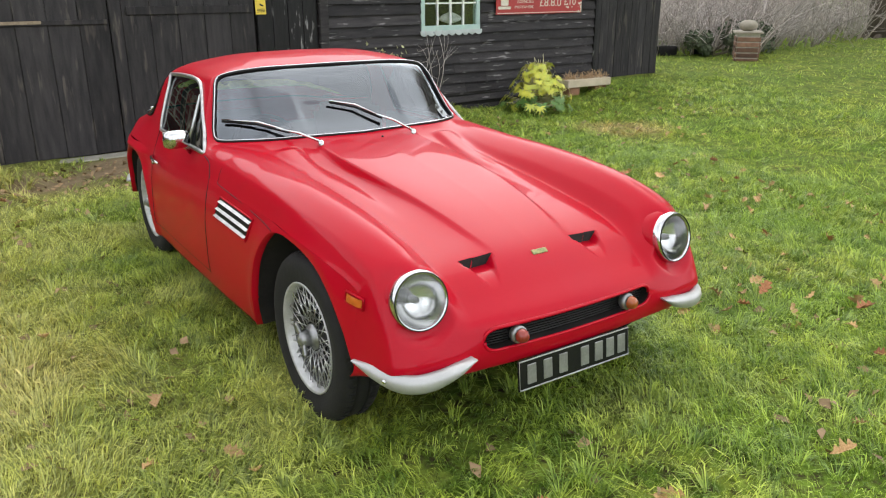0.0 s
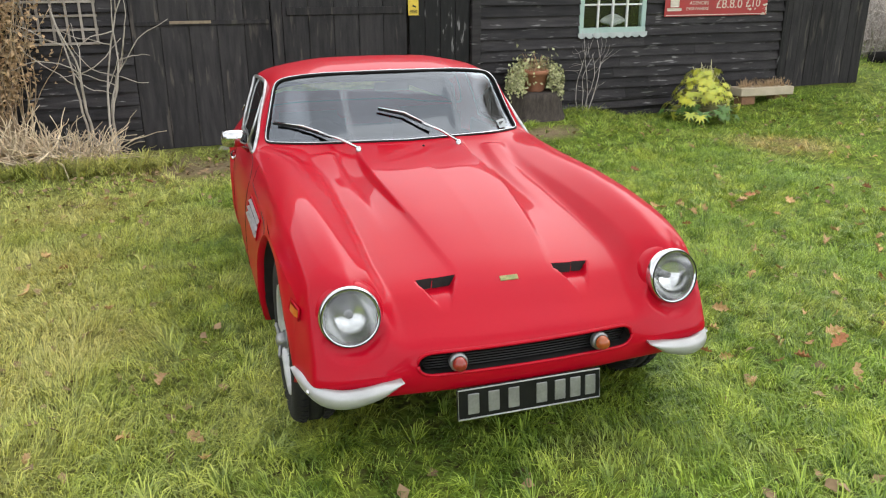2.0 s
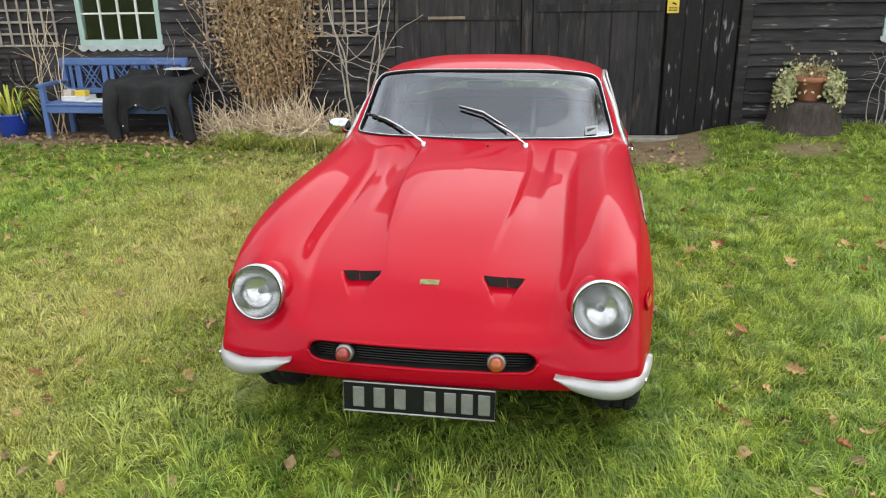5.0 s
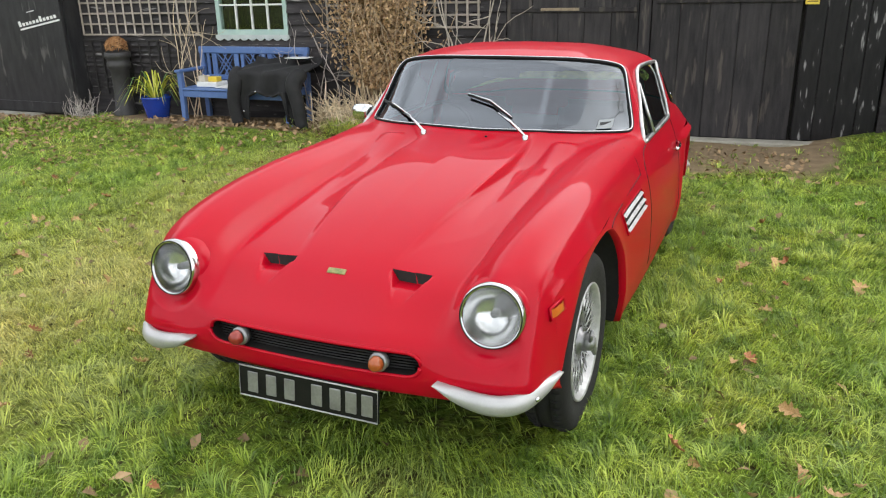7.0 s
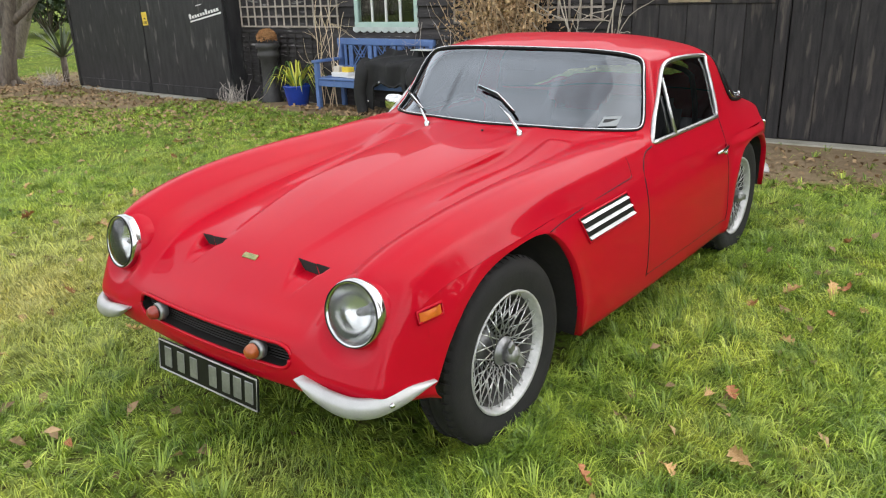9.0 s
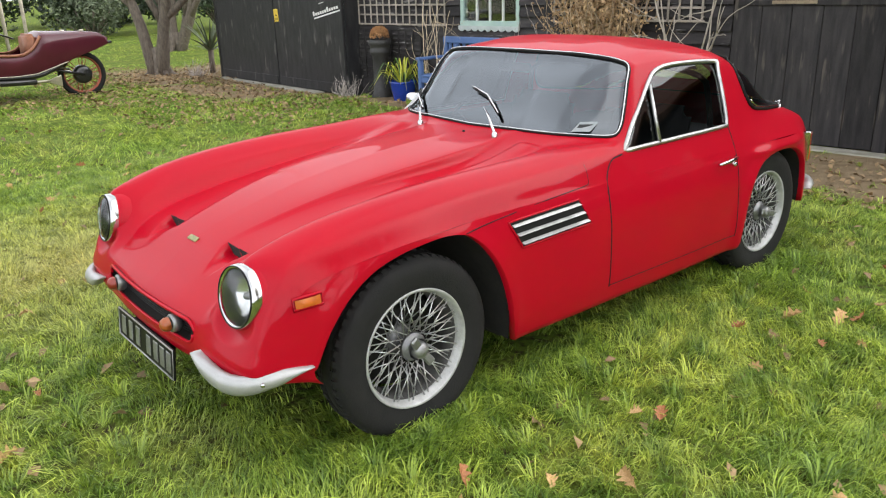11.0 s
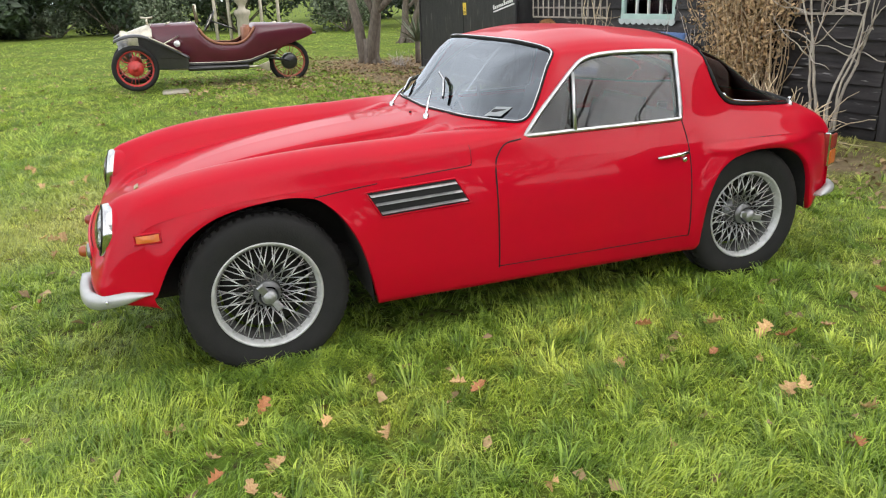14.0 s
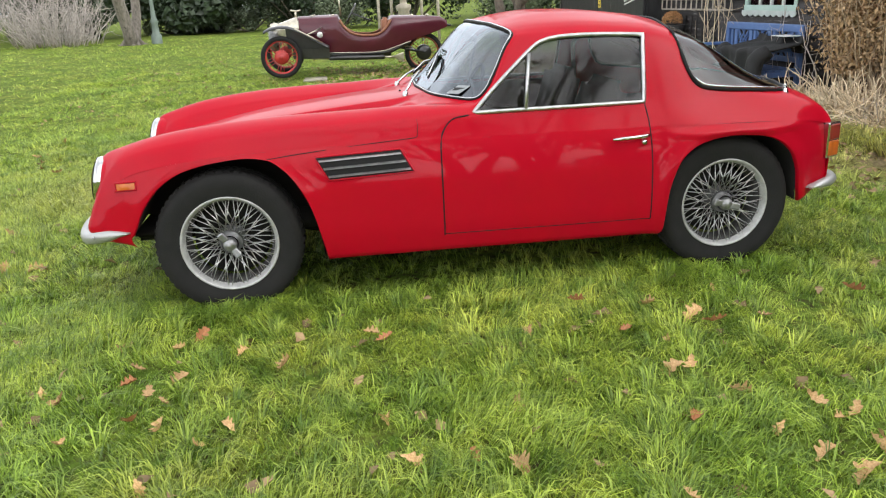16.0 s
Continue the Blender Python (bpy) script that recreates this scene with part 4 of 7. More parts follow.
    lathe("rim_surround", [(.1005, -.008), (.107, -.016), (.112, -.032), (.113, -.06)], M["paint"], hl, "", 48, "y", m)
    lathe("reflector", [(.086, .016), (.078, -.005), (.06, -.03), (.035, -.045), (.012, -.05), (0, -.05)], M["reflector"], hl, "silvered bowl", 40, "y", m)
    lathe("bulb", [(0, -.005), (.010, -.012), (.013, -.025), (.013, -.05)], M["dull_metal"], hl, "", 14, "y", m)
    lathe("lens", [(.088, .016), (.078, .027), (.06, .036), (.03, .042), (0, .044)], M["lens"], hl, "domed fluted glass", 40, "y", m)
    # indicator on the grille
    m = Matrix.Translation((sg * .255, -.610, .435)) @ pose(0, 0, 0, -4, 0, sg * 4)
    ind = lathe("indicator", [(.020, .012), (.026, .014), (.031, .008), (.031, -.01), (.024, -.02)], M["dull_metal"], car, "small round front indicator with chrome ring", 28, "y", m)
    lathe("lens", [(.024, .018), (.023, .030), (.018, .040), (.010, .045), (0, .046)], M["redlens"] if sg < 0 else M["dull_amber"], ind, "", 24, "y", m)
    # rear lamp
    bm = bmesh.new()
    bm_box(bm, -.006, .032, -.045, .045, -.085, .085, .006)
    mm = Matrix.Translation((sg * (on_side(2.868, .555) - .006), 2.868, .555)) @ pose(0, 0, 0, 0, 0, sg * 24) @ Matrix.Diagonal((sg, 1, 1, 1))
    for v in bm.verts:
        v.co = mm @ v.co
    tl = part("tail_lamp", bm, M["chrome"], car, "upright rear lamp, red over amber in a chrome frame")
    for z0, z1, mt in ((.002, .077, M["redlens"]), (-.077, -.002, M["amber"])):
        bm = bmesh.new()
        bm_box(bm, .01, .038, -.037, .037, z0, z1, .006)
        for v in bm.verts:
            v.co = mm @ v.co
        part("lens", bm, mt, tl)
    lathe("hinge_knob", [(0, .030), (.006, .029), (.009, .022), (.006, .014), (.014, .006), (.018, -.01)], M["chrome"], car, "small chrome hatch catch", 14, "z",
          Matrix.Translation((sg * .60, 2.66, on_top(.60, 2.66) + .004)))
    # wheel housings
    for lo, hi, name in ((0, 13, "front_wheel_housing"), (17, 27, "rear_wheel_housing")):
        arc = pchip(np.arange(len(LOW)), np.array(LOW), np.linspace(lo, hi - 1, 40))
        vs = []
        for xx in ("out", .42):
            for y, z in arc:
                vs.append((sg * ((on_side(y, z) - .026) if xx == "out" else xx), y, z + (.0 if xx == "out" else .02)))
        k = len(arc)
        fs_ = [(i, i + 1, k + i + 1, k + i) for i in range(k - 1)]
        fs_.append(tuple(k + i for i in range(k)))
        mesh_object(name, vs, fs_, M["dark"], car, "dirty black wheel housing")


M["dull_amber"] = material("dull_amber_lens", (0.36, 0.085, 0.018), (0.27, 0.06, 0.012), rough=.3, scale=40, grain=300, coat=.2)
M["reflector"] = material("silvered_reflector", (0.72, 0.72, 0.71), (0.60, 0.60, 0.60), rough=0.20, metal=0.95, scale=30, grain=90)
M["lens"] = glass("lamp_glass", (0.93, 0.94, 0.94), rough=0.03)
M["dull_metal"] = material("dull_grey_metal", (0.35, 0.35, 0.35), (0.25, 0.25, 0.25), rough=0.45, metal=0.8)
M["interior"] = material("dark_interior_trim", (0.009, 0.009, 0.010), (0.016, 0.0155, 0.016), rough=0.7, scale=20, grain=300, bump=.1)
both_sides(side_fittings)

# rear window surround
rw = smooth_path([(2.085, 1.09), (2.105, 1.0), (2.135, .91), (2.18, .855), (2.26, .835), (2.45, .815), (2.64, .795), (2.70, .797)], 50)
rw_r = [Vector((on_side(y, z) + .002, y, z)) for y, z in rw]
top_row = [Vector((x, 2.09 + .03 * (1 - (x / .55) ** 2), on_top(x, 2.10) + .002)) for x in np.linspace(.50, -.50, 14)]
low_row = [Vector((x, 2.715, on_top(x, 2.715) + .002)) for x in np.linspace(-.40, .40, 10)]
rw_all = list(reversed(rw_r)) + top_row + [Vector((-p.x, p.y, p.z)) for p in rw_r] + low_row
tube("rear_window_seal", rw_all, [.009 if p.z < 1.0 else .006 for p in rw_all], M["seal"], car, "black rubber seal", 8, True)
for sgx in (1, -1):
    tube("rear_window_trim", [Vector((sgx * (p.x + .006), p.y + .004, p.z + .013)) for p in rw_r[14:]], .0045, M["chrome"], car, "bright chrome strip", 6)

# air intake: dark duct, lip and slats
NX = 33
xs_g = .388 * np.sin(np.linspace(-math.pi / 2, math.pi / 2, NX))
def intake(x, top):
    e = min(1.0, max(0.0, (abs(x) - .33) / .058))
    h = .037 * math.sqrt(1 - e ** 2.5)
    return .435 + h if top else .435 - h
dv, df = [], []
for x in xs_g:
    yf = -.620 + .024 * (x / .4) ** 2
    for yy, zz in ((yf + .006, intake(x, True) + .004), (yf + .14, intake(x, True)), (yf + .14, intake(x, False)), (yf - .004, intake(x, False) - .004)):
        dv.append((x, yy, zz))
for i in range(NX - 1):
    for j in range(3):
        df.append((i * 4 + j, (i + 1) * 4 + j, (i + 1) * 4 + j + 1, i * 4 + j + 1))
df += [(0, 1, 2, 3), tuple((NX - 1) * 4 + j for j in (3, 2, 1, 0))]
grille = mesh_object("grille", dv, df, M["dark"], car, "black slatted air intake", smooth=False)
for k in range(7):
    z = .408 + .0095 * k
    half = .372 - .016 * abs(k - 3) / 3
    tube("slat", [(x, -.590 + .024 * (x / .4) ** 2, z) for x in np.linspace(-half, half, 15)], .0028, M["vinyl"], grille, "", 5)
for sgz, nm in ((1, "upper_lip"), (-1, "lower_lip")):
    tube("intake_lip", [(x, -.620 + .024 * (x / .4) ** 2 + (.004 if sgz > 0 else -.004), intake(x, sgz > 0) + .002 * sgz) for x in xs_g], .0065, M["paint"], car, "", 8)

# registration plate: black with raised silver bars in place of characters
plate_m = Matrix.Translation((-.004, -.628, .284)) @ pose(0, 0, 0, -6, 0, 0)
bm = bmesh.new()
bm_box(bm, -.262, .262, -.004, .004, -.056, .056, .003, plate_m)
plate = part("number_plate", bm, M["plate"], car, "black registration plate with silver edging")
tube("border", [plate_m @ Vector(p) for p in ((-.258, -.005, -.052), (.258, -.005, -.052), (.258, -.005, .052), (-.258, -.005, .052))], .0028, M["wire"], plate, "", 6, True)
for cx in (-.205, -.133, -.062, .040, .108, .165, .222):
    bm = bmesh.new()
    bm_box(bm, cx - .020, cx + .020, -.0075, -.004, -.036, .036, .002, plate_m)
    part("raised_bar", bm, M["dull_metal"], plate, "silver bar")
bm = bmesh.new()
bm_box(bm, -.15, .15, .0, .05, -.03, .045, .004, plate_m)
part("plate_bracket", bm, M["dark"], plate)

# badge, wipers, washer jets, sticker
bm = bmesh.new()
bm_box(bm, -.034, .034, -.011, .011, -.002, .004, .002, Matrix.Translation((0, -.405, on_top(0, -.405) + .001)) @ pose(0, 0, 0, 33, 0, 0))
badge = part("badge", bm, material("green_gold_enamel", (0.10, 0.16, 0.05), (0.35, 0.30, 0.12), rough=.3, scale=60, grain=150, metal=.3), car, "small green and gold nose badge")
for px, tx, tz in ((.245, -.112, .978), (-.262, -.626, .918)):
    base = Vector((px, .872, on_top(px, .872) + .014))
    tip = glass_point(tx, tz, .022)
    mid = base.lerp(tip, .45) + Vector((0, -.004, .020))
    arm = tube("wiper", [base, base.lerp(mid, .5) + Vector((0, 0, .010)), mid], [.007, .006, .005], M["chrome"], car, "chrome windscreen wiper with black blade", 8)
    lathe("pivot", [(.014, -.015), (.014, .004), (.009, .012), (0, .013)], M["chrome"], arm, "", 14, "z", Matrix.Translation(base - Vector((0, 0, .004))))
    a = base.lerp(tip, .30)
    ga = glass_point(a.x, max(a.z, .87), .016)
    gm = glass_point((ga.x + tip.x) / 2, (ga.z + tip.z) / 2, .020)
    tube("blade", [ga, gm, tip], .006, M["seal"], arm, "black rubber blade", 6)
    tube("blade_holder", [ga + Vector((0, -.002, .008)), gm + Vector((0, -.004, .012)), tip + Vector((0, -.002, .008))], [.003, .005, .004], M["chrome"], arm, "", 6)
for sx in (.06,):
    lathe("washer_jet", [(.006, -.004), (.006, .006), (0, .008)], M["seal"], car, "", 10, "z", Matrix.Translation((sx, .86, on_top(sx, .86))))
sc = [glass_point(x, z, .002) for x, z in ((.530, .868), (.592, .868), (.592, .902), (.530, .902))]
stk = mesh_object("sticker", sc, [(0, 1, 2, 3)], material("faded_white_sticker", (0.26, 0.28, 0.28), (0.2, 0.22, 0.23), rough=.5), car, "small faded white windscreen sticker", smooth=False)
sc = [glass_point(x, z, .004) for x, z in ((.540, .880), (.582, .880), (.582, .892), (.540, .892))]
mesh_object("printed_mark", sc, [(0, 1, 2, 3)], M["vinyl"], stk, "", smooth=False)

# door mirror on the driver's door
mir_c = Vector((-.818, 1.285, .852))
bm = bmesh.new()
bmesh.ops.create_uvsphere(bm, u_segments=24, v_segments=14, radius=1.0)
for v in bm.verts:
    c = v.co.copy()
    e = lambda q: math.copysign(abs(q) ** .62, q)
    yy = c.y * (.042 if c.y < 0 else .012)
    v.co = mir_c + Vector((e(c.x) * .064 * (1 - .12 * max(0, -c.y)), yy, e(c.z) * .044))
mirror = part("door_mirror", bm, M["chrome"], car, "chrome door mirror on a short stalk", True)
tube("stalk", [mir_c + Vector((.03, .0, -.035)), (-.77, 1.30, .800), (-(on_side(1.32, .775)) + .004, 1.32, .775)], [.008, .008, .012], M["chrome"], mirror, "", 10)
box("mirror_glass", -.875, -.762, 1.2985, 1.3005, .816, .888, M["chrome"], mirror, "", .001)

# cabin: floor, dash, seats, wheel, shelf, headlining
def rounded(name, x0, x1, y0, y1, z0, z1, mt, parent, label="", bev=.03, m=None):
    bm = bmesh.new()
    bmesh.ops.create_cube(bm, size=1.0)
    for v in bm.verts:
        v.co = Vector((x0 + (v.co.x + .5) * (x1 - x0), y0 + (v.co.y + .5) * (y1 - y0), z0 + (v.co.z + .5) * (z1 - z0)))
    bmesh.ops.bevel(bm, geom=bm.edges[:], offset=bev, segments=3, affect="EDGES")
    if m is not None:
        for v in bm.verts:
            v.co = m @ v.co
    return part(name, bm, mt, parent, label, True)


rounded("cabin_floor", -.70, .70, .45, 2.0, .175, .30, M["dark"], car, "black floor pan", .02)
rounded("cabin_lining", -.715, -.69, 1.0, 1.96, .28, .78, M["interior"], car, "", .01)
rounded("cabin_lining", .69, .715, 1.0, 1.96, .28, .78, M["interior"], car, "", .01)
rounded("bulkhead", -.70, .70, .93, .97, .25, .76, M["interior"], car, "", .01)
rounded("dashboard", -.69, .69, .97, 1.20, .62, .80, M["interior"], car, "dark padded dashboard", .04)
rounded("transmission_tunnel", -.11, .11, .95, 1.95, .25, .52, M["interior"], car, "", .04)
for sx in (-.36, .36):
    st = rounded("seat", sx - .22, sx + .22, 1.28, 1.72, .30, .46, M["vinyl"], car, "black vinyl bucket seat", .05)
    rounded("seat_back", sx - .22, sx + .22, -.06, .06, 0, .50, M["vinyl"], st, "", .05, Matrix.Translation((0, 1.72, .40)) @ pose(0, 0, 0, -16, 0, 0))
rounded("parcel_shelf", -.64, .64, 1.92, 2.62, .60, .66, M["interior"], car, "dark carpeted load shelf", .02)
tube("roll_bar", smooth_path([(-.60, 2.0, .66), (-.585, 1.98, .90), (-.50, 1.97, 1.02), (0, 1.97, 1.05), (.50, 1.97, 1.02), (.585, 1.98, .90), (.60, 2.0, .66)], 40).tolist(), .014, M["interior"], car, "", 8)
swm = Matrix.Translation((-.36, 1.30, .74)) @ pose(0, 0, 0, 68, 0, 0)
sw = tube("steering_wheel", [swm @ Vector((.185 * math.cos(t), .185 * math.sin(t), 0)) for t in np.linspace(0, 2 * math.pi, 40, endpoint=False)], .011, M["vinyl"], car, "thin-rimmed steering wheel", 8, True)
for t in (0.5, math.pi - .5, -math.pi / 2):
    tube("spoke", [swm @ Vector((0, 0, -.03)), swm @ Vector((.18 * math.cos(t), .18 * math.sin(t), 0))], .008, M["chrome"], sw, "", 6)
tube("column", [swm @ Vector((0, 0, -.02)), swm @ Vector((0, 0, -.28))], .02, M["vinyl"], sw, "", 10)
mesh_object("rear_view_mirror", *tube_data([(-.09, 1.245, 1.085), (.09, 1.245, 1.085)], [.022, .022], 10), M["interior"], car)
rounded("underside", -.60, .60, -.42, .46, .30, .36, M["dark"], car, "black chassis and engine underside", .02)
rounded("underside", -.62, .62, 2.0, 2.78, .28, .36, M["dark"], car, "black chassis underside", .02)
tube("front_axle", [(-.62, 0, .27), (.62, 0, .27)], .03, M["dark"], car, "", 8)
tube("rear_axle", [(-.62, 2.286, .29), (.62, 2.286, .29)], .035, M["dark"], car, "", 8)


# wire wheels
# dark grey carries both the dirt and the shade inside the rim
M["well"] = material("dirty_shaded_rim_well", (0.10, 0.098, 0.094), (0.045, 0.043, 0.04), rough=.6, metal=.2, scale=20, grain=120)


def wire_wheel(m):
    R = .319
    prof = [(.211, -.070), (.245, -.079), (.275, -.084), (.302, -.078), (.314, -.067), (R, -.052), (R, -.030), (R - .006, -.028), (R - .006, -.022), (R, -.020), (R, 0)]
    prof = prof + [(r, -x) for r, x in reversed(prof[:-1])]
    rim = lathe("wheel", [(.186, -.066), (.200, -.060), (.207, -.064), (.211, -.074), (.214, -.072), (.214, -.066), (.196, -.050), (.180, 0), (.196, .050),
                          (.213, .066), (.214, .073), (.2115, .077), (.203, .071), (.200, .058), (.196, .054), (.192, .044)], M["wire"], car,
                "silver-painted wire-spoked wheel", 64, "x")
    lathe("rim_well", [(.192, .044), (.184, .030), (.178, .0), (.182, -.055)], M["well"], rim, "rim well, dark grey for dirt and shade", 64, "x")
    rim.matrix_basis = m
    tyre = lathe("tyre", prof, M["rubber"], rim, "worn black cross-ply tyre", 64, "x")
    blocks = []
    bfs = []
    for k in range(58):
        for row in (-1, 1):
            t0, t1 = 2 * math.pi * (k + .10) / 58, 2 * math.pi * (k + .68) / 58
            for t in (t0, t1):
                for r, x in ((R - .024, .0755), (R - .004, .064), (R + .0055, .048), (R + .0045, .031), (R - .004, .029)):
                    blocks.append((row * x, r * math.cos(t + .03 * row), r * math.sin(t + .03 * row)))
            b = len(blocks) - 10
            bfs += [(b + i, b + i + 1, b + i + 6, b + i + 5) for i in range(4)] + [tuple(range(b, b + 5)), tuple(range(b + 5, b + 10))]
    tagged(mesh_object("tread", blocks, bfs, M["rubber"], rim, "", smooth=False), kind="stuff")
    hub = lathe("hub", [(.060, -.04), (.062, -.03), (.040, -.02), (.034, .035), (.050, .042), (.050, .050), (.034, .056), (.038, .075)], M["dull_metal"], rim, "", 28, "x")
    spin = lathe("spinner", [(.031, .070), (.031, .084), (.028, .096), (.017, .105), (0, .108)], M["dull_metal"], rim, "two-eared knock-off spinner", 20, "x")
    for sgn in (1, -1):
        bm = bmesh.new()
        bm_box(bm, -.006, .008, -.016, .016, 0, .068, .005, Matrix.Translation((.086, 0, 0)) @ pose(0, 0, 0, 35 + (180 if sgn < 0 else 0), 0, 0) @ pose(0, 0, 0, 0, 10, 0))
        part("ear", bm, M["dull_metal"], rim)
    # black drum is oversized to darken the view behind the spokes
    brake = lathe("brake_drum", [(.0, -.034), (.160, -.034), (.168, -.044), (.168, -.08)], M["dark"], rim, "", 28, "x")
    proto = None
    for k in range(72):
        a = 2 * math.pi * k / 72
        lean = .42 if k % 2 else -.42
        outer = (k // 2) % 2 == 0
        if outer:
            p0, p1 = (.046, .058 * math.cos(a + lean), .058 * math.sin(a + lean)), (.054, .197 * math.cos(a), .197 * math.sin(a))
        else:
            p0, p1 = (-.025, .058 * math.cos(a - lean), .058 * math.sin(a - lean)), (.036, .191 * math.cos(a), .191 * math.sin(a))
        d = Vector(p1) - Vector(p0)
        if proto is None:
            v, f = tube_data([(0, 0, 0), (0, 0, 1)], .0022, 5)
            proto = mesh_object("spoke", v, f, M["spoke"], rim).data
            ob = [o for o in bpy.data.objects if o.data == proto][0]
        else:
            ob = new("spoke", proto)
            ob.parent = rim
        ob.matrix_basis = Matrix.Translation(p0) @ d.to_track_quat("Z", "Y").to_matrix().to_4x4() @ Matrix.Diagonal((1, 1, d.length, 1))
    return rim


w0 = wire_wheel(pose(.676, .018, .300))
for m in (pose(.676, 2.318, .300, 40), pose(-.676, .018, .300, 0, 0, 180), pose(-.676, 2.318, .300, 70, 0, 180)):
    wheel_copy = copy_thing(w0, m)

# ---- things along the barn ----
M["yellow"] = material("yellow_sign", (0.75, 0.55, 0.06), (0.65, 0.46, 0.05), rough=.45)
M["black"] = material("matt_black", (0.006, 0.006, 0.0065), (0.013, 0.0125, 0.0125), rough=.8, scale=12, grain=200, bump=.2)
M["enamel"] = material("red_enamel", (0.42, 0.035, 0.035), (0.34, 0.03, 0.03), rough=.3, scale=4, grain=60, patches=((0.22, 0.10, 0.06), .30, 5))
M["cream"] = material("cream_enamel", (0.66, 0.60, 0.50), (0.55, 0.48, 0.4), rough=.4)
M["blue"] = material("blue_bench_paint", (0.105, 0.185, 0.40), (0.075, 0.14, 0.32), rough=.5, scale=7, grain=80, bump=.15, patches=((0.16, 0.24, 0.42), .3, 8))
M["blueglaze"] = material("blue_glazed_pot", (0.012, 0.05, 0.36), (0.01, 0.04, 0.27), rough=.2, scale=6, grain=60, coat=.5)
M["terracotta"] = material("terracotta", (0.45, 0.20, 0.11), (0.36, 0.15, 0.085), rough=.85, scale=8, grain=80, bump=.2)
M["bark"] = material("grey_brown_bark", (0.17, 0.14, 0.11), (0.09, 0.072, 0.058), rough=.95, scale=9, grain=40, stretch=(3, 3, 1), bump=.9)
M["stump"] = material("dark_stump_bark", (0.075, 0.06, 0.048), (0.035, 0.028, 0.022), rough=.95, scale=9, grain=40, stretch=(3, 3, 1), bump=1.0)
M["birch"] = material("pale_bark", (0.24, 0.21, 0.18), (0.11, 0.095, 0.08), rough=.9, scale=6, grain=30, stretch=(2, 2, 1), bump=.8, patches=((0.07, 0.06, 0.05), .35, 5))
M["straw"] = material("dry_straw_stems", (0.82, 0.68, 0.48), (0.52, 0.40, 0.26), rough=.85, scale=9, grain=60, random_hue=.35, island=True)
M["brown_stem"] = material("brown_climber_stems", (0.50, 0.38, 0.25), (0.32, 0.23, 0.14), rough=.85, scale=9, grain=60, random_hue=.35, island=True)
M["twig"] = material("bare_twigs", (0.54, 0.485, 0.445), (0.35, 0.305, 0.275), rough=.9, scale=9, grain=60, random_hue=.3, island=True)
M["dead_leaf"] = material("dried_brown_leaves", (0.54, 0.375, 0.21), (0.34, 0.22, 0.115), rough=.85, scale=14, grain=60, random_hue=.35, island=True)
M["pale_stem"] = material("pale_bare_stems", (0.50, 0.44, 0.37), (0.33, 0.29, 0.24), rough=.85, scale=9, grain=50, bump=.3)
M["litter"] = material("brown_leaf_litter", (0.34, 0.23, 0.12), (0.20, 0.13, 0.065), rough=.85, scale=14, grain=60, random_hue=.4, island=True)
M["lime"] = material("yellow_green_leaves", (0.60, 0.56, 0.06), (0.36, 0.42, 0.05), rough=.45, scale=9, grain=60, random_hue=.3, island=True)
M["midgreen"] = material("mid_green_leaves", (0.10, 0.20, 0.035), (0.06, 0.13, 0.02), rough=.45, scale=9, grain=60, random_hue=.35, island=True)
M["variegated"] = material("cream_variegated_leaves", (0.60, 0.56, 0.32), (0.32, 0.36, 0.14), rough=.5, scale=30, grain=90, random_hue=.35, island=True)
M["evergreen"] = material("dark_evergreen_leaves", (0.018, 0.034, 0.014), (0.035, 0.055, 0.024), rough=.55, scale=3, grain=30, random_hue=.5, island=True)
M["shrub"] = material("grey_green_shrub", (0.07, 0.10, 0.05), (0.11, 0.13, 0.07), rough=.6, scale=3, grain=30, random_hue=.4, island=True)
M["stone"] = material("weathered_stone", (0.38, 0.34, 0.27), (0.27, 0.24, 0.19), rough=.9, scale=6, grain=60, bump=.5)
M["brick"] = material("orange_brown_brick", (0.28, 0.15, 0.085), (0.19, 0.10, 0.06), rough=.9, scale=9, grain=60, bump=.4, random_hue=.3)


def flat_leaves(rs, centres, normals, length, width, curl=.25):
    """Verts and faces of folded leaf blades at the given places."""
    verts, faces = [], []
    for c, nrm in zip(centres, normals):
        nrm = Vector(nrm).normalized()
        a = nrm.orthogonal().normalized()
        a = (Matrix.Rotation(rs.uniform(0, 6.28), 3, nrm) @ a)
        b = nrm.cross(a)
        L, W = length * rs.uniform(.6, 1.25), width * rs.uniform(.6, 1.25)
        c = Vector(c)
        k = len(verts)
        verts += [c - a * L * .5, c + b * W * .5 + nrm * W * curl, c + a * L * .5 - nrm * L * curl, c - b * W * .5 + nrm * W * curl, c + nrm * .0]
        faces += [(k, k + 1, k + 4), (k + 1, k + 2, k + 4), (k + 2, k + 3, k + 4), (k + 3, k, k + 4)]
    return verts, faces


def wander(rs, start, heading, length, n, bend=.35, lift=0.0):
    """A crooked stem from start along heading."""
    p, d = Vector(start), Vector(heading).normalized()
    pts = [p.copy()]
    for _ in range(n):
        d = (d + Vector((rs.uniform(-bend, bend), rs.uniform(-bend, bend), rs.uniform(-bend, bend) + lift))).normalized()
        p = p + d * (length / n)
        pts.append(p.copy())
    return pts


def join_tubes(items, sides=5):
    verts, faces = [], []
    for pts, r0, r1 in items:
        k = len(pts)
        v, f = tube_data(pts, [r0 + (r1 - r0) * i / (k - 1) for i in range(k)], sides)
        b = len(verts)
        verts += v
        faces += [tuple(b + i for i in q) for q in f]
    return verts, faces


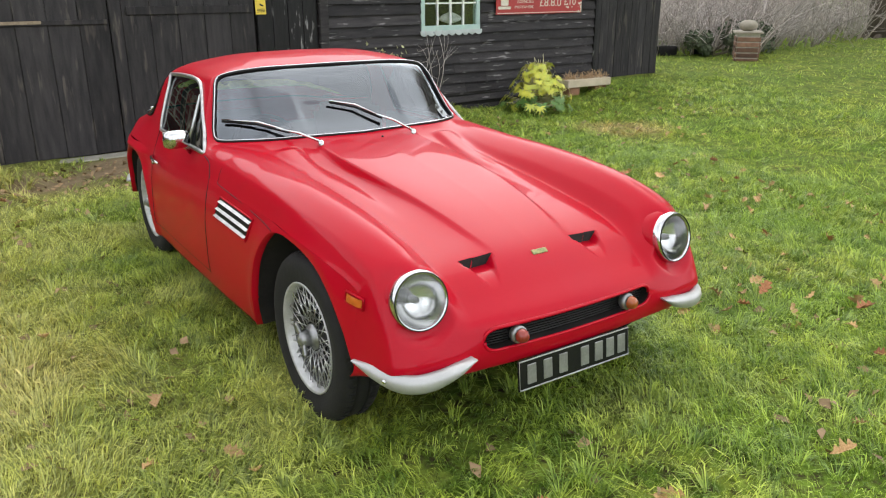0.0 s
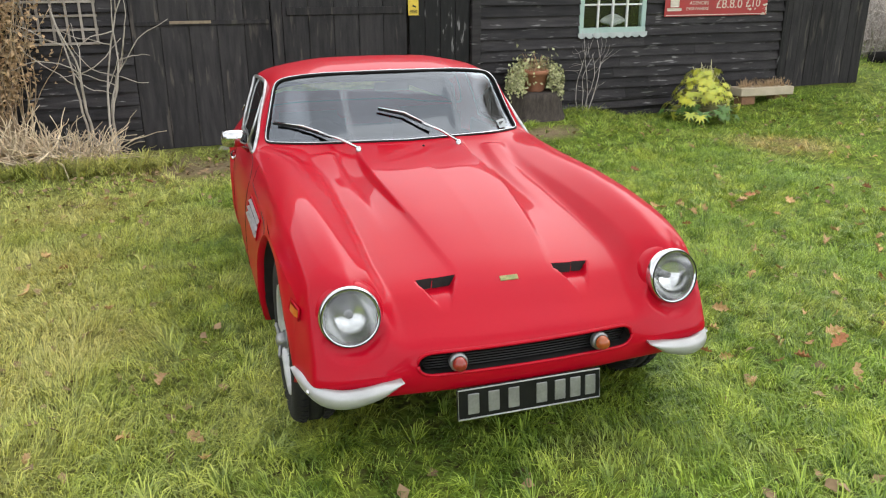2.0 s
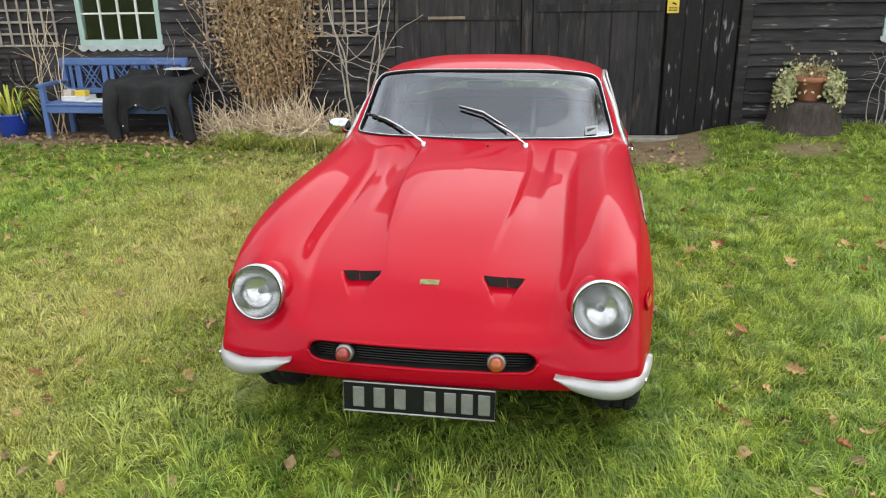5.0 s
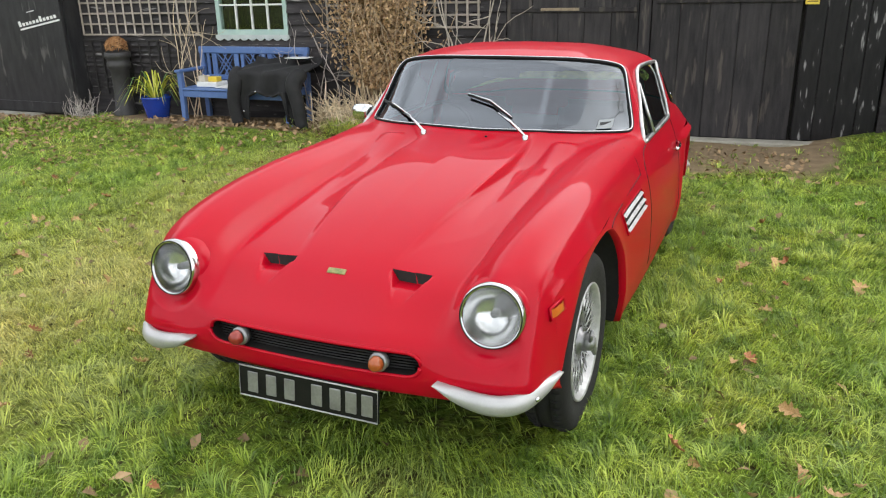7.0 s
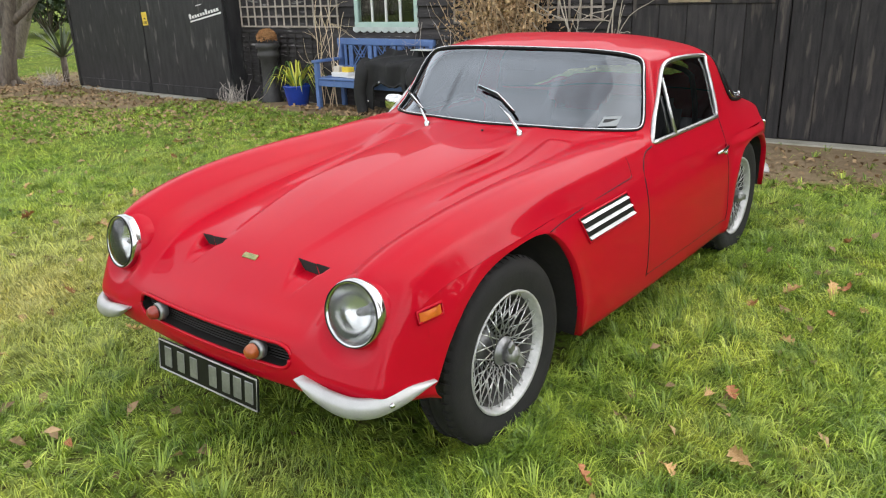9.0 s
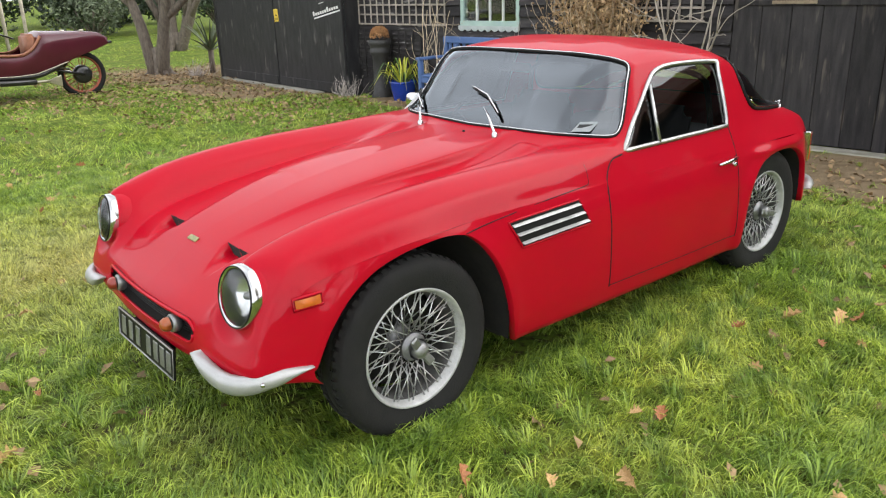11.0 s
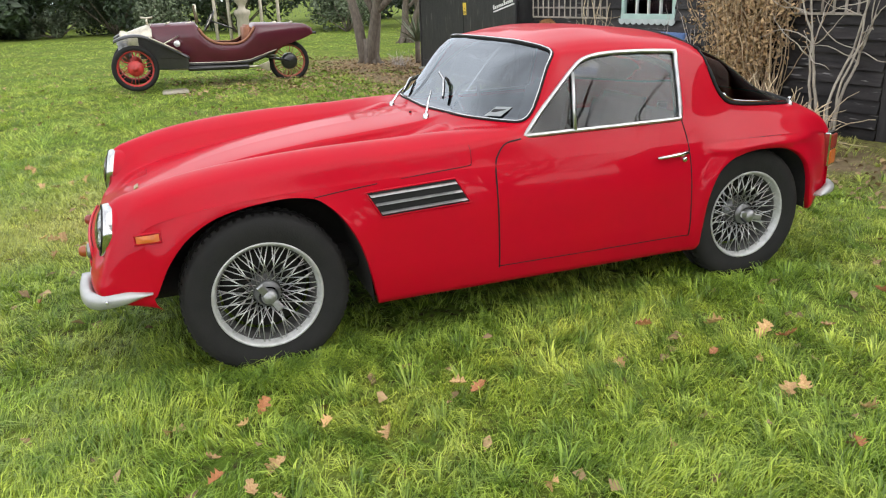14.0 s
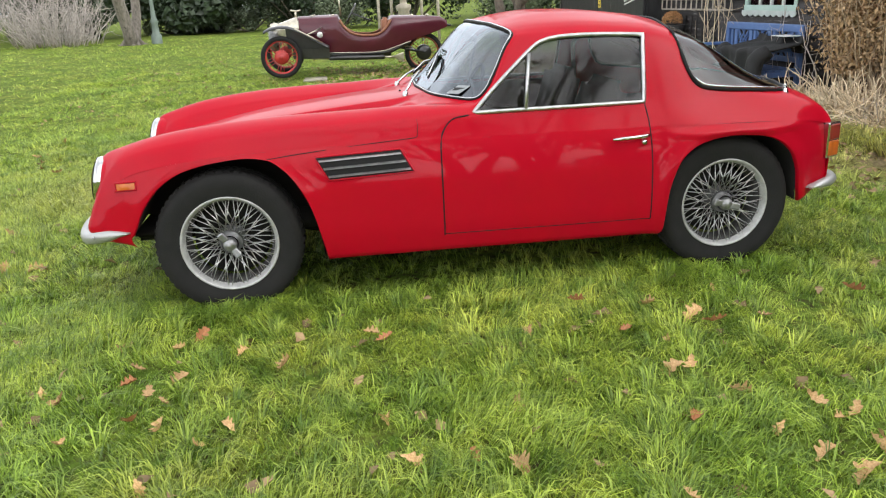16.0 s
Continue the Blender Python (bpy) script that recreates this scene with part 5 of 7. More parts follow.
# signs on the doors
def notice(m, label):
    ob = box("yellow_notice", -.055, .055, -.006, 0, -.10, .10, M["yellow"], None, label, .002, m)
    tagged(ob, label, "sign")
    box("pictogram", -.012, .030, -.008, -.0065, -.005, .012, M["black"], ob, "", .001, m @ pose(0, 0, 0, 0, 25, 0))
    for k in range(3):
        box("printed_line", -.04, .04, -.008, -.0065, -.075 + .014 * k, -.068 + .014 * k, M["black"], ob, "", .0005, m)
    return ob


notice(BARN_R @ Matrix.Translation((3.10, -.012, 1.345)), "yellow warning notice on the black barn door")
notice(GAR @ Matrix.Translation((-1.62, -.003, 1.21)) @ pose(0, 0, 0, 0, -4, 0), "yellow warning notice on the black garage door")
swm_ = GAR @ Matrix.Translation((-.36, -.004, 1.25)) @ pose(0, 0, 0, 0, -12, 0)
script = tagged(box("painted_sign", -.30, .32, -.004, 0, -.030, -.008, M["white"], None, "", .001, swm_), "white painted swash lettering on the black garage door", "lettering")
for k in range(11):
    box("painted_stroke", -.30 + .055 * k, -.262 + .055 * k, -.004, 0, .015, .055 + (.03 if k in (0, 6) else 0), M["white"], script, "", .001, swm_)
box("painted_stroke", -.12, .0, -.004, 0, .165, .175, M["white"], script, "", .001, swm_)


def letters(txt, size, m, mt, parent):
    c = bpy.data.curves.new("lettering", "FONT")
    c.body, c.size, c.extrude = txt, size, .001
    tmp = bpy.data.objects.new("lettering", c)
    me = bpy.data.meshes.new_from_object(tmp)
    bpy.data.objects.remove(tmp)
    me.materials.clear()
    me.materials.append(mt)
    ob = new("lettering", me)
    ob.matrix_basis = m
    ob.parent = parent
    return ob


# red enamel price sign
sg_m = BARN_R @ Matrix.Translation((6.13, -.045, 1.165))
es = tagged(box("enamel_sign", 0, 1.50, -.008, 0, 0, .55, M["enamel"], None, "", .003, sg_m), "old red enamel price sign with cream lettering, rusty corner", "sign")
box("cream_border", .02, 1.48, -.0095, -.0085, .012, .022, M["cream"], es, "", .0004, sg_m)
face_up = sg_m @ Matrix.Translation((0, -.0095, 0)) @ pose(0, 0, 0, 90, 0, 0)
for txt, x, z, h in (("AGENCIES", .34, .150, .060), ("EVERYWHERE", .30, .080, .052), ("\u00a38.8.0", .72, .10, .16), ("\u00a310", 1.16, .11, .15)):
    letters(txt, h, face_up @ Matrix.Translation((x, z, 0)), M["cream"], es)
box("crest", .07, .19, -.0098, -.0085, .12, .30, M["cream"], es, "cream crest", .01, sg_m)
box("ribbon", .03, .23, -.0098, -.0085, .07, .11, M["cream"], es, "", .008, sg_m)

rs = random.Random(19)
flakes_v, flakes_f = [], []
for k in range(26):
    t = rs.random()
    cx, cz, r = 1.50 - rs.random() ** 2 * .30, rs.random() ** 2 * .30, rs.uniform(.008, .030)
    b = len(flakes_v)
    n_ = 7
    for j in range(n_):
        a = 2 * math.pi * j / n_
        q = r * rs.uniform(.5, 1.2)
        flakes_v.append(sg_m @ Vector((min(1.498, max(.01, cx + q * math.cos(a))), -.0102 - .0001 * k, min(.54, max(.002, cz + q * .7 * math.sin(a))))))
    flakes_f.append(tuple(range(b, b + n_)))
tagged(mesh_object("chipped_enamel", flakes_v, flakes_f, M["cream"], es, "pale chips at the worn corner", smooth=False), kind="stuff")

# white ornament on the inside sill of the right window
bm = bmesh.new()
bmesh.ops.create_uvsphere(bm, u_segments=18, v_segments=10, radius=1)
for v in bm.verts:
    v.co = BARN_R @ Vector((5.52 + v.co.x * .17, .085 + v.co.y * .045, 1.125 + v.co.z * (.095 if v.co.z > 0 else .06) * (1 - .4 * abs(v.co.x))))
tagged(part("ornament", bm, M["white"], None, "", True), "white rounded ornament on the window sill", "ornament")


def trellis(name, u0, u1, z0, z1, nu, nz, mt, label, w=-.035):
    root = empty(name, BARN_L @ Matrix.Translation((u0, w, z0)), label, "trellis")
    for i in range(nu):
        u = (u1 - u0) * i / (nu - 1)
        box("upright_lath", u - .012, u + .012, -.012, -.001, 0, z1 - z0, mt, root, "", .002)
    for j in range(nz):
        z = (z1 - z0) * j / (nz - 1)
        box("cross_lath", -.02, u1 - u0 + .02, .0, .011, z - .012, z + .012, mt, root, "", .002)
    return root


trellis("trellis", -5.15, -3.42, .955, 1.75, 14, 7, M["grey_wood"], "weathered grey square wooden trellis on the boards")
trellis("trellis", -5.2, -3.75, .18, .88, 11, 6, M["dark_lath"], "black-stained square wooden trellis on the boards")
trellis("trellis", -1.67, -.95, 1.01, 1.70, 6, 6, M["grey_wood"], "weathered grey square wooden trellis behind the climber")
trellis("trellis", -.62, .12, 1.04, 1.70, 7, 6, M["grey_wood"], "weathered grey square wooden trellis behind bare stems")


# garden bench
def bench(m):
    b = empty("garden_bench", m, "blue-painted wooden garden bench with pierced diamond back panels", "bench")
    L = 1.56
    for x in (0.03, L - .03):
        box("leg", x - .03, x + .03, -.03, .03, 0, .60, M["blue"], b, "", .006)
        box("leg", x - .03, x + .03, .44, .50, 0, .86, M["blue"], b, "", .006)
        box("armrest", x - .04, x + .04, -.06, .46, .60, .635, M["blue"], b, "", .008)
        box("side_rail", x - .02, x + .02, .03, .44, .33, .39, M["blue"], b, "", .005)
    box("front_rail", .06, L - .06, -.025, .015, .31, .385, M["blue"], b, "", .005)
    for k in range(5):
        box("seat_slat", .0, L, -.03 + .098 * k, .055 + .098 * k, .392, .414, M["blue"], b, "", .005)
    box("top_rail", -.02, L + .02, .445, .50, .79, .875, M["blue"], b, "", .012)
    box("lower_rail", .06, L - .06, .455, .49, .47, .53, M["blue"], b, "", .006)
    for k, u in enumerate((.11, .19, .545, .62, .94, 1.015, 1.37, 1.45)):
        box("back_slat", u - .022, u + .022, .462, .482, .53, .79, M["blue"], b, "", .004)
    for c in (.37, .78, 1.19):
        for s_ in (1, -1):
            for o in (-.09, 0, .09):
                bm = bmesh.new()
                bm_box(bm, -.012, .012, .463, .478 + .002 * s_, -.18, .18, .002, Matrix.Translation((c + o, 0, .66)) @ pose(0, 0, 0, 0, 40 * s_, 0))
                for v in bm.verts:
                    v.co.z = min(.79, max(.53, v.co.z))
                    v.co.x = min(c + .14, max(c - .14, v.co.x))
                part("lattice_bar", bm, M["blue"], b)
        for e in (-.145, .145):
            box("back_slat", c + e - .014, c + e + .014, .460, .484, .53, .79, M["blue"], b, "", .004)
    return b


bench(Matrix.Translation((-3.50, 7.68, gz(-3.1, 7.85) - .005)) @ pose(0, 0, 0, 0, 0, 1.9))
bz = gz(-3.1, 7.85)
# black coat hung over the end of the bench
def draped_coat():
    rs = random.Random(5)
    nx, ny = 36, 34
    vs, fs_ = [], []
    for i in range(nx + 1):
        for j in range(ny + 1):
            a, t = i / nx, j / ny * 1.60
            x = -2.27 + .86 * a + .02 * math.sin(9 * t)
            # over the back, across the seat, down the front
            if t < .30:
                y, z = 7.67 - .12 * t, .60 + .16 * math.sin(math.pi * t / .30 * .5)
            elif t < .82:
                y, z = 7.63 - (t - .30) * .92, .70 - .10 * (t - .30)
            else:
                y, z = 7.145 - .05 * (t - .82), .645 - (t - .82) * .80
            hang = 1.0 if t > .82 else 0.0
            if hang:
                z = max(z, .40 - .30 * (a < .22) - .32 * (a > .80) + .02 * math.sin(20 * a))
            y += .020 * math.sin(17 * a + 3 * t) + .012 * math.sin(31 * a - 5 * t)
            z += .012 * math.sin(13 * a + 7 * t)
            vs.append((x, y, z + bz))
    for i in range(nx):
        for j in range(ny):
            k = i * (ny + 1) + j
            fs_.append((k, k + 1, k + ny + 2, k + ny + 1))
    ob = mesh_object("black_coat", vs, fs_, M["black"])
    mod = ob.modifiers.new("cloth", "SOLIDIFY")
    mod.thickness = .018
    return tagged(ob, "black coat draped over the end of the blue bench", "coat")


coat = draped_coat()
coat.matrix_basis = Matrix.Translation((-.19, .43, 0)) @ Matrix.Translation((-1.84, 0, 0)) @ Matrix.Diagonal((1.10, 1, 1, 1)) @ Matrix.Translation((1.74, 0, 0))
for cx, s_ in ((-2.25, 1), (-1.45, -1)):
    pts = smooth_path([(cx, 7.25, .64 + bz), (cx + .04 * s_, 7.12, .52 + bz), (cx + .02, 7.08, .30 + bz), (cx + .05, 7.07, .10 + bz), (cx + .08, 7.05, .03 + bz)], 16).tolist()
    mesh_object("sleeve", *tube_data(pts, [.07, .085, .09, .088, .085, .08, .078, .076, .074, .072, .07, .07, .068, .066, .064, .06], 12), M["black"], coat)
for x, z in ((-1.93, .43), (-2.10, .20), (-2.22, .15)):
    lathe("button", [(0, .006), (.010, .005), (.012, 0)], M["chrome"], coat, "", 10, "y", Matrix.Translation((x, 7.06, z + bz)))
tagged(box("paper_sheet", -2.09, -1.81, 7.91, 8.09, .765 + bz, .772 + bz, M["white"], None, "", .001), "white printed sheet lying on the black coat", "paper")
for nm, x0, x1, y0, y1, z0, z1, mt, lb, cat in (
        ("white_box", -3.00, -2.70, 7.36, 7.58, .415, .475, M["white"], "white cardboard box on the bench seat", "box"),
        ("white_tub", -2.98, -2.88, 7.38, 7.48, .476, .545, M["cream"], "cream tub standing on the white box", "tub"),
        ("yellow_packet", -2.85, -2.72, 7.40, 7.50, .476, .535, M["yellow"], "yellow packet standing on the white box", "packet"),
        ("white_tray", -2.69, -2.36, 7.32, 7.55, .414, .432, M["white"], "flat white tray on the bench seat", "tray")):
    tagged(box(nm, x0 - .33, x1 - .33, y0 + .43, y1 + .43, z0 + bz, z1 + bz, mt, None, "", .004), lb, cat)


# blue pot with a spider plant
def spider_plant(x, y):
    z = gz(x, y) - .01
    pot = lathe("plant_pot", [(0, .0), (.125, .0), (.14, .02), (.175, .20), (.185, .255), (.195, .27), (.195, .29), (.178, .29), (.165, .25), (0, .245)], M["blueglaze"], None, "", 32, "z")
    pot.matrix_basis = pose(x, y, z)
    tagged(pot, "bright blue glazed pot with a strap-leaved green plant", "plant pot")
    rs = random.Random(11)
    for k in range(46):
        a, reach, h = rs.uniform(0, 6.28), rs.uniform(.20, .48), rs.uniform(.14, .34)
        pts, w = [], rs.uniform(.010, .016)
        n_ = 8
        vs, fs_ = [], []
        for i in range(n_ + 1):
            t = i / n_
            r = .05 + reach * t
            zz = .25 + h * math.sin(min(1, t * 1.25) * math.pi * .62) * 1.05 - (.30 * max(0, t - .6) ** 1.2 * 2)
            ww = w * (1 - t) ** .6
            vs += [(r * math.cos(a) - ww * math.sin(a), r * math.sin(a) + ww * math.cos(a), zz + .004), (r * math.cos(a), r * math.sin(a), zz),
                   (r * math.cos(a) + ww * math.sin(a), r * math.sin(a) - ww * math.cos(a), zz + .004)]
        for i in range(n_):
            for j in range(2):
                fs_.append((i * 3 + j, i * 3 + j + 1, i * 3 + j + 4, i * 3 + j + 3))
        mesh_object("strap_leaf", vs, fs_, M["lime"] if k % 3 else M["midgreen"], pot)
    return pot


spider_plant(-4.02, 7.80)

# tall chimney pot with a straw-coloured ball of dried plant
cp = lathe("chimney_pot", [(.19, 0), (.19, .05), (.155, .09), (.14, .35), (.145, .60), (.185, .63), (.19, .68), (.175, .70), (.175, .74), (.205, .76), (.205, .82), (.165, .83), (.15, .78), (0, .76)],
           material("sooty_grey_clay", (0.050, 0.048, 0.047), (0.028, 0.027, 0.026), rough=.6, scale=6, grain=60, bump=.2, patches=((0.14, 0.135, 0.13), .3, 6)), None, "", 28, "z")
cp.matrix_basis = pose(-4.66, 7.90, gz(-4.66, 7.90) - .01) @ Matrix.Diagonal((.80, .80, 1.0, 1))
tagged(cp, "tall black chimney pot used as a planter", "chimney pot")
rs = random.Random(21)
cs, ns = [], []
for k in range(900):
    d = Vector((rs.gauss(0, 1), rs.gauss(0, 1), rs.gauss(0, 1))).normalized()
    d.z = abs(d.z) if d.z < -.2 else d.z
    cs.append(Vector((0, 0, .88)) + Vector((d.x * .17, d.y * .17, d.z * .13)))
    ns.append(d + Vector((rs.gauss(0, .5), rs.gauss(0, .5), rs.gauss(0, .5))))
tagged(mesh_object("dried_plant", *flat_leaves(rs, cs, ns, .06, .012), material("orange_dry_foliage", (0.46, 0.24, 0.10), (0.34, 0.17, 0.07), rough=.9, random_hue=.3, island=True), cp, "rounded orange-brown dried plant"), kind="stuff")


# climber on the left wall
def climber():
    rs = random.Random(8)
    root = empty("climber", BARN_L @ Matrix.Translation((-.95, -.14, -.08)), "dry brown climbing plant with dead leaves on the trellis", "climber")
    stems = []
    for k in range(85):
        stems.append((wander(rs, (rs.uniform(-.35, .35), rs.uniform(-.14, .06), .05), (rs.uniform(-.25, .25), 0, 1), rs.uniform(1.2, 2.0), 10, .26, .10), rs.uniform(.004, .011), .003))
    stems = [([Vector((p.x, max(-.28, min(.08, p.y)), p.z)) for p in s], a, b) for s, a, b in stems]
    tagged(mesh_object("stem_tangle", *join_tubes(stems), M["brown_stem"], root, "tangled dry stems"), kind="stuff")
    cs, ns = [], []
    for k in range(7600):
        z = .45 + 1.35 * rs.random() ** .8
        spread = .20 + .26 * min(1, (z - .40) / .5)
        cs.append((rs.gauss(-.02, spread * .55), rs.uniform(-.30, .05), z))
        ns.append((rs.gauss(0, 1), rs.gauss(-.6, 1), rs.gauss(0, 1)))
    tagged(mesh_object("dead_leaves", *flat_leaves(rs, cs, ns, .056, .026), M["dead_leaf"], root, "shrivelled brown leaves"), kind="stuff")
    return root


climber()


def dry_heap():
    rs = random.Random(9)
    root = empty("dry_stem_heap", Matrix.Translation((-.80, 8.02, -.08)), "heap of pale dry stems at the foot of the wall", "dry stems")
    items = []
    for k in range(1150):
        x = rs.uniform(-.85, 1.0)
        clump = math.sin(x * 7.3) * .5 + math.sin(x * 17.1 + 1) * .3
        env = .46 * (1 - (abs(x) / 1.2) ** 2) * (.75 + .3 * clump)
        st = (x, rs.gauss(-.02, .15), rs.uniform(.0, max(.04, env * .55)))
        up = rs.random() < .35 + .25 * clump
        hd = (rs.gauss(0, .35), rs.gauss(-.15, .25), 1) if up else (rs.gauss(0, .8), rs.gauss(-.35, .45), rs.gauss(.15, .5))
        pts = wander(rs, st, hd, rs.uniform(.12, .42) if up else rs.uniform(.2, .6), 5, .30, -.10)
        pts = [Vector((p.x, min(.28, p.y), max(.01, min(.62, p.z)))) for p in pts]
        items.append((pts, rs.uniform(.004, .011), .003))
    for lo in np.arange(-.9, 1.0, .24):
        clump = [q for q in items if lo <= q[0][0].x < lo + .24]
        tagged(mesh_object("stem_clump", *join_tubes(clump, 4), M["straw"], root, "pale straw-coloured stems"), kind="stuff")
    return root


dry_heap()


def bare_stems(name, base, n, height, mt, label, seed, spread=.25, r=.014, lean=(0, 0), flat_y=None):
    rs = random.Random(seed)
    root = empty(name, Matrix.Translation(base), label, "shrub")
    for k in range(n):
        pts = wander(rs, (rs.uniform(-spread, spread), rs.uniform(-.06, .06), -.02), (rs.uniform(-.3, .3) + lean[0], lean[1], 1), height * rs.uniform(.7, 1.15), 12, .20, .06)
        if flat_y is not None:
            pts = [Vector((p.x, max(-flat_y, min(flat_y, p.y)), p.z)) for p in pts]
        items = [(pts, r * rs.uniform(.6, 1.2), r * .35)]
        for q in range(4):
            i = rs.randint(3, 10)
            sub = wander(rs, pts[i], (rs.gauss(0, .8), rs.gauss(-.1, .2), rs.gauss(.5, .5)), height * rs.uniform(.2, .45), 7, .3, .0)
            if flat_y is not None:
                sub = [Vector((p.x, max(-flat_y, min(flat_y, p.y)), p.z)) for p in sub]
            items.append((sub, r * .4, r * .18))
        mesh_object("stem", *join_tubes(items, 6), mt, root)
    return root


bare_stems("bare_climber", (.10, 8.25, -.08), 5, 2.0, M["pale_stem"], "bare pale stems of a leafless climber", 4, .22, .016, flat_y=.16)
bare_stems("bare_climber", (-3.58, 7.98, -.08), 6, 1.6, M["straw"], "thin bare brown stems against the trellis", 6, .15, .008, flat_y=.10)
bare_stems("bare_climber", (-1.82, 8.10, -.08), 5, 1.3, M["twig"], "thin bare grey stems against the boards", 16, .25, .007, flat_y=.12)
bare_stems("bare_shrub", (5.73, 8.80, .05), 5, 1.0, M["twig"], "thin bare twigs growing under the window", 12, .12, .006, flat_y=.08)


# stump with a terracotta pot of trailing plant
def stump(x, y):
    z = gz(x, y) - .03
    rs = random.Random(2)
    n_ = 40
    vs, fs_ = [], []
    rows = [(0, .43), (.05, .38), (.15, .35), (.28, .335), (.33, .33), (.345, .29)]
    for h, r in rows:
        for k in range(n_):
            a = 2 * math.pi * k / n_
            rr = r * (1 + .05 * math.sin(5 * a) + .035 * math.sin(11 * a + 1) + .02 * math.sin(23 * a + h * 9))
            vs.append((rr * math.cos(a), rr * math.sin(a), h))
    for i in range(len(rows) - 1):
        for k in range(n_):
            fs_.append((i * n_ + k, i * n_ + (k + 1) % n_, (i + 1) * n_ + (k + 1) % n_, (i + 1) * n_ + k))
    fs_.append(tuple((len(rows) - 1) * n_ + k for k in range(n_)))
    st = mesh_object("tree_stump", vs, fs_, M["stump"])
    st.matrix_basis = pose(x, y, z)
    tagged(st, "wide rough-barked tree stump by the barn wall", "stump")
    pot = lathe("flower_pot", [(0, 0), (.10, 0), (.115, .02), (.15, .20), (.165, .20), (.168, .25), (.145, .25), (.135, .20), (0, .19)], M["terracotta"], None, "", 28, "z")
    pot.matrix_basis = pose(x, y - .02, z + .345)
    tagged(pot, "terracotta pot on the stump with cream-edged trailing leaves", "flower pot")
    cs, ns = [], []
    for k in range(2300):
        a = rs.uniform(0, 6.28)
        r = .15 + .20 * rs.random() ** .7
        if -2.35 < a - 2 * math.pi < -1.0 and rs.random() < .95:
            continue
        h = .27 - (r - .14) * 1.0 + rs.gauss(0, .09)
        cs.append((r * math.cos(a), r * math.sin(a), h))
        ns.append((math.cos(a) + rs.gauss(0, .6), math.sin(a) + rs.gauss(0, .6), .6 + rs.gauss(0, .5)))
    tagged(mesh_object("foliage", *flat_leaves(rs, cs, ns, .05, .035), M["variegated"], pot, "small cream-edged leaves"), kind="stuff")
    tw = [(wander(rs, (rs.uniform(-.08, .08), rs.uniform(-.08, .08), .2), (rs.gauss(0, .5), rs.gauss(0, .5), 1), rs.uniform(.15, .30), 6, .35), .004, .002) for k in range(40)]
    tagged(mesh_object("dry_stalks", *join_tubes(tw, 4), M["dead_leaf"], pot, "dry brown stalks"), kind="stuff")


stump(4.9, 8.52)


# yellow-green big-leaved shrub
def palmate_shrub(x, y):
    rs = random.Random(31)
    root = empty("evergreen_shrub", pose(x, y, gz(x, y) - .02), "yellow-green shrub with big lobed leaves and pale flower stalks", "shrub")
    stalks = []
    for k in range(190):
        a, t = rs.uniform(0, 6.28), rs.random()
        hz_ = .10 + .62 * t
        r = (.52 * (1 - .74 * t) + .05) * rs.uniform(.5, 1.05)
        c = Vector((r * math.cos(a), r * math.sin(a), hz_ * .92))
        nrm = Vector((math.cos(a) * .8, math.sin(a) * .8, .65 + rs.gauss(0, .25))).normalized()
        out = Vector((math.cos(a), math.sin(a), -.25)).normalized()
        side = nrm.cross(out).normalized()
        out = side.cross(nrm).normalized()
        size = rs.uniform(.10, .155) * (1 - .35 * t)
        vs, fs_ = [c], []
        lob = 7
        for i in range(lob * 2 + 1):
            ang = -2.2 + 4.4 * i / (lob * 2)
            rad = size * (1.0 if i % 2 else .42) * (1 - .25 * abs(ang) / 2.2)
            vs.append(c + out * math.cos(ang) * rad + side * math.sin(ang) * rad - nrm * rad * rad * 1.6)
        for i in range(lob * 2):
            fs_.append((0, i + 1, i + 2))
        low = t < .34 and k % 3
        mesh_object("lobed_leaf", vs, fs_, M["midgreen"] if low else M["lime"], root)
        stalks.append(([Vector((0, 0, .05 + .5 * t)), c * .55 + Vector((0, 0, .05)), c], .006, .003))
    for k in range(16):
        pts = wander(rs, (rs.uniform(-.06, .06), rs.uniform(-.06, .06), .5), (rs.gauss(0, .35), rs.gauss(0, .35), 1), rs.uniform(.18, .30), 5, .25)
        stalks.append((pts, .005, .003))
    mesh_object("flower_stalk", *join_tubes(stalks, 5), material("pale_yellow_stalks", (0.66, 0.62, 0.36), (0.5, 0.46, 0.24), rough=.6, island=True, random_hue=.2), root, "pale stalks")


palmate_shrub(7.20, 8.38)

# cream trough on bricks
tz = gz(8.45, 8.75)
tr = tagged(box("trough", 7.98, 8.84, 8.62, 8.88, tz + .09, tz + .20, material("cream_painted_wood", (0.55, 0.47, 0.34), (0.45, 0.38, 0.27), rough=.7, scale=6, grain=60, bump=.2), None, "", .008),
            "cream wooden planting trough raised on bricks", "trough")
rs = random.Random(41)
tagged(mesh_object("withered_growth", *join_tubes([(wander(rs, (rs.uniform(8.02, 8.81), rs.uniform(8.66, 8.84), tz + .20), (rs.gauss(0, .7), rs.gauss(0, .5), .8), rs.uniform(.06, .14), 4, .4), .004, .002) for k in range(150)], 4),
                   M["dead_leaf"], tr, "withered brown plants"), kind="stuff")
for x in (8.15, 8.68):
    tagged(box("brick", x - .11, x + .11, 8.67, 8.83, tz - .03, tz + .088, M["brick"], None, "", .006), "worn red-brown brick under the trough", "brick", "bricks under the trough")


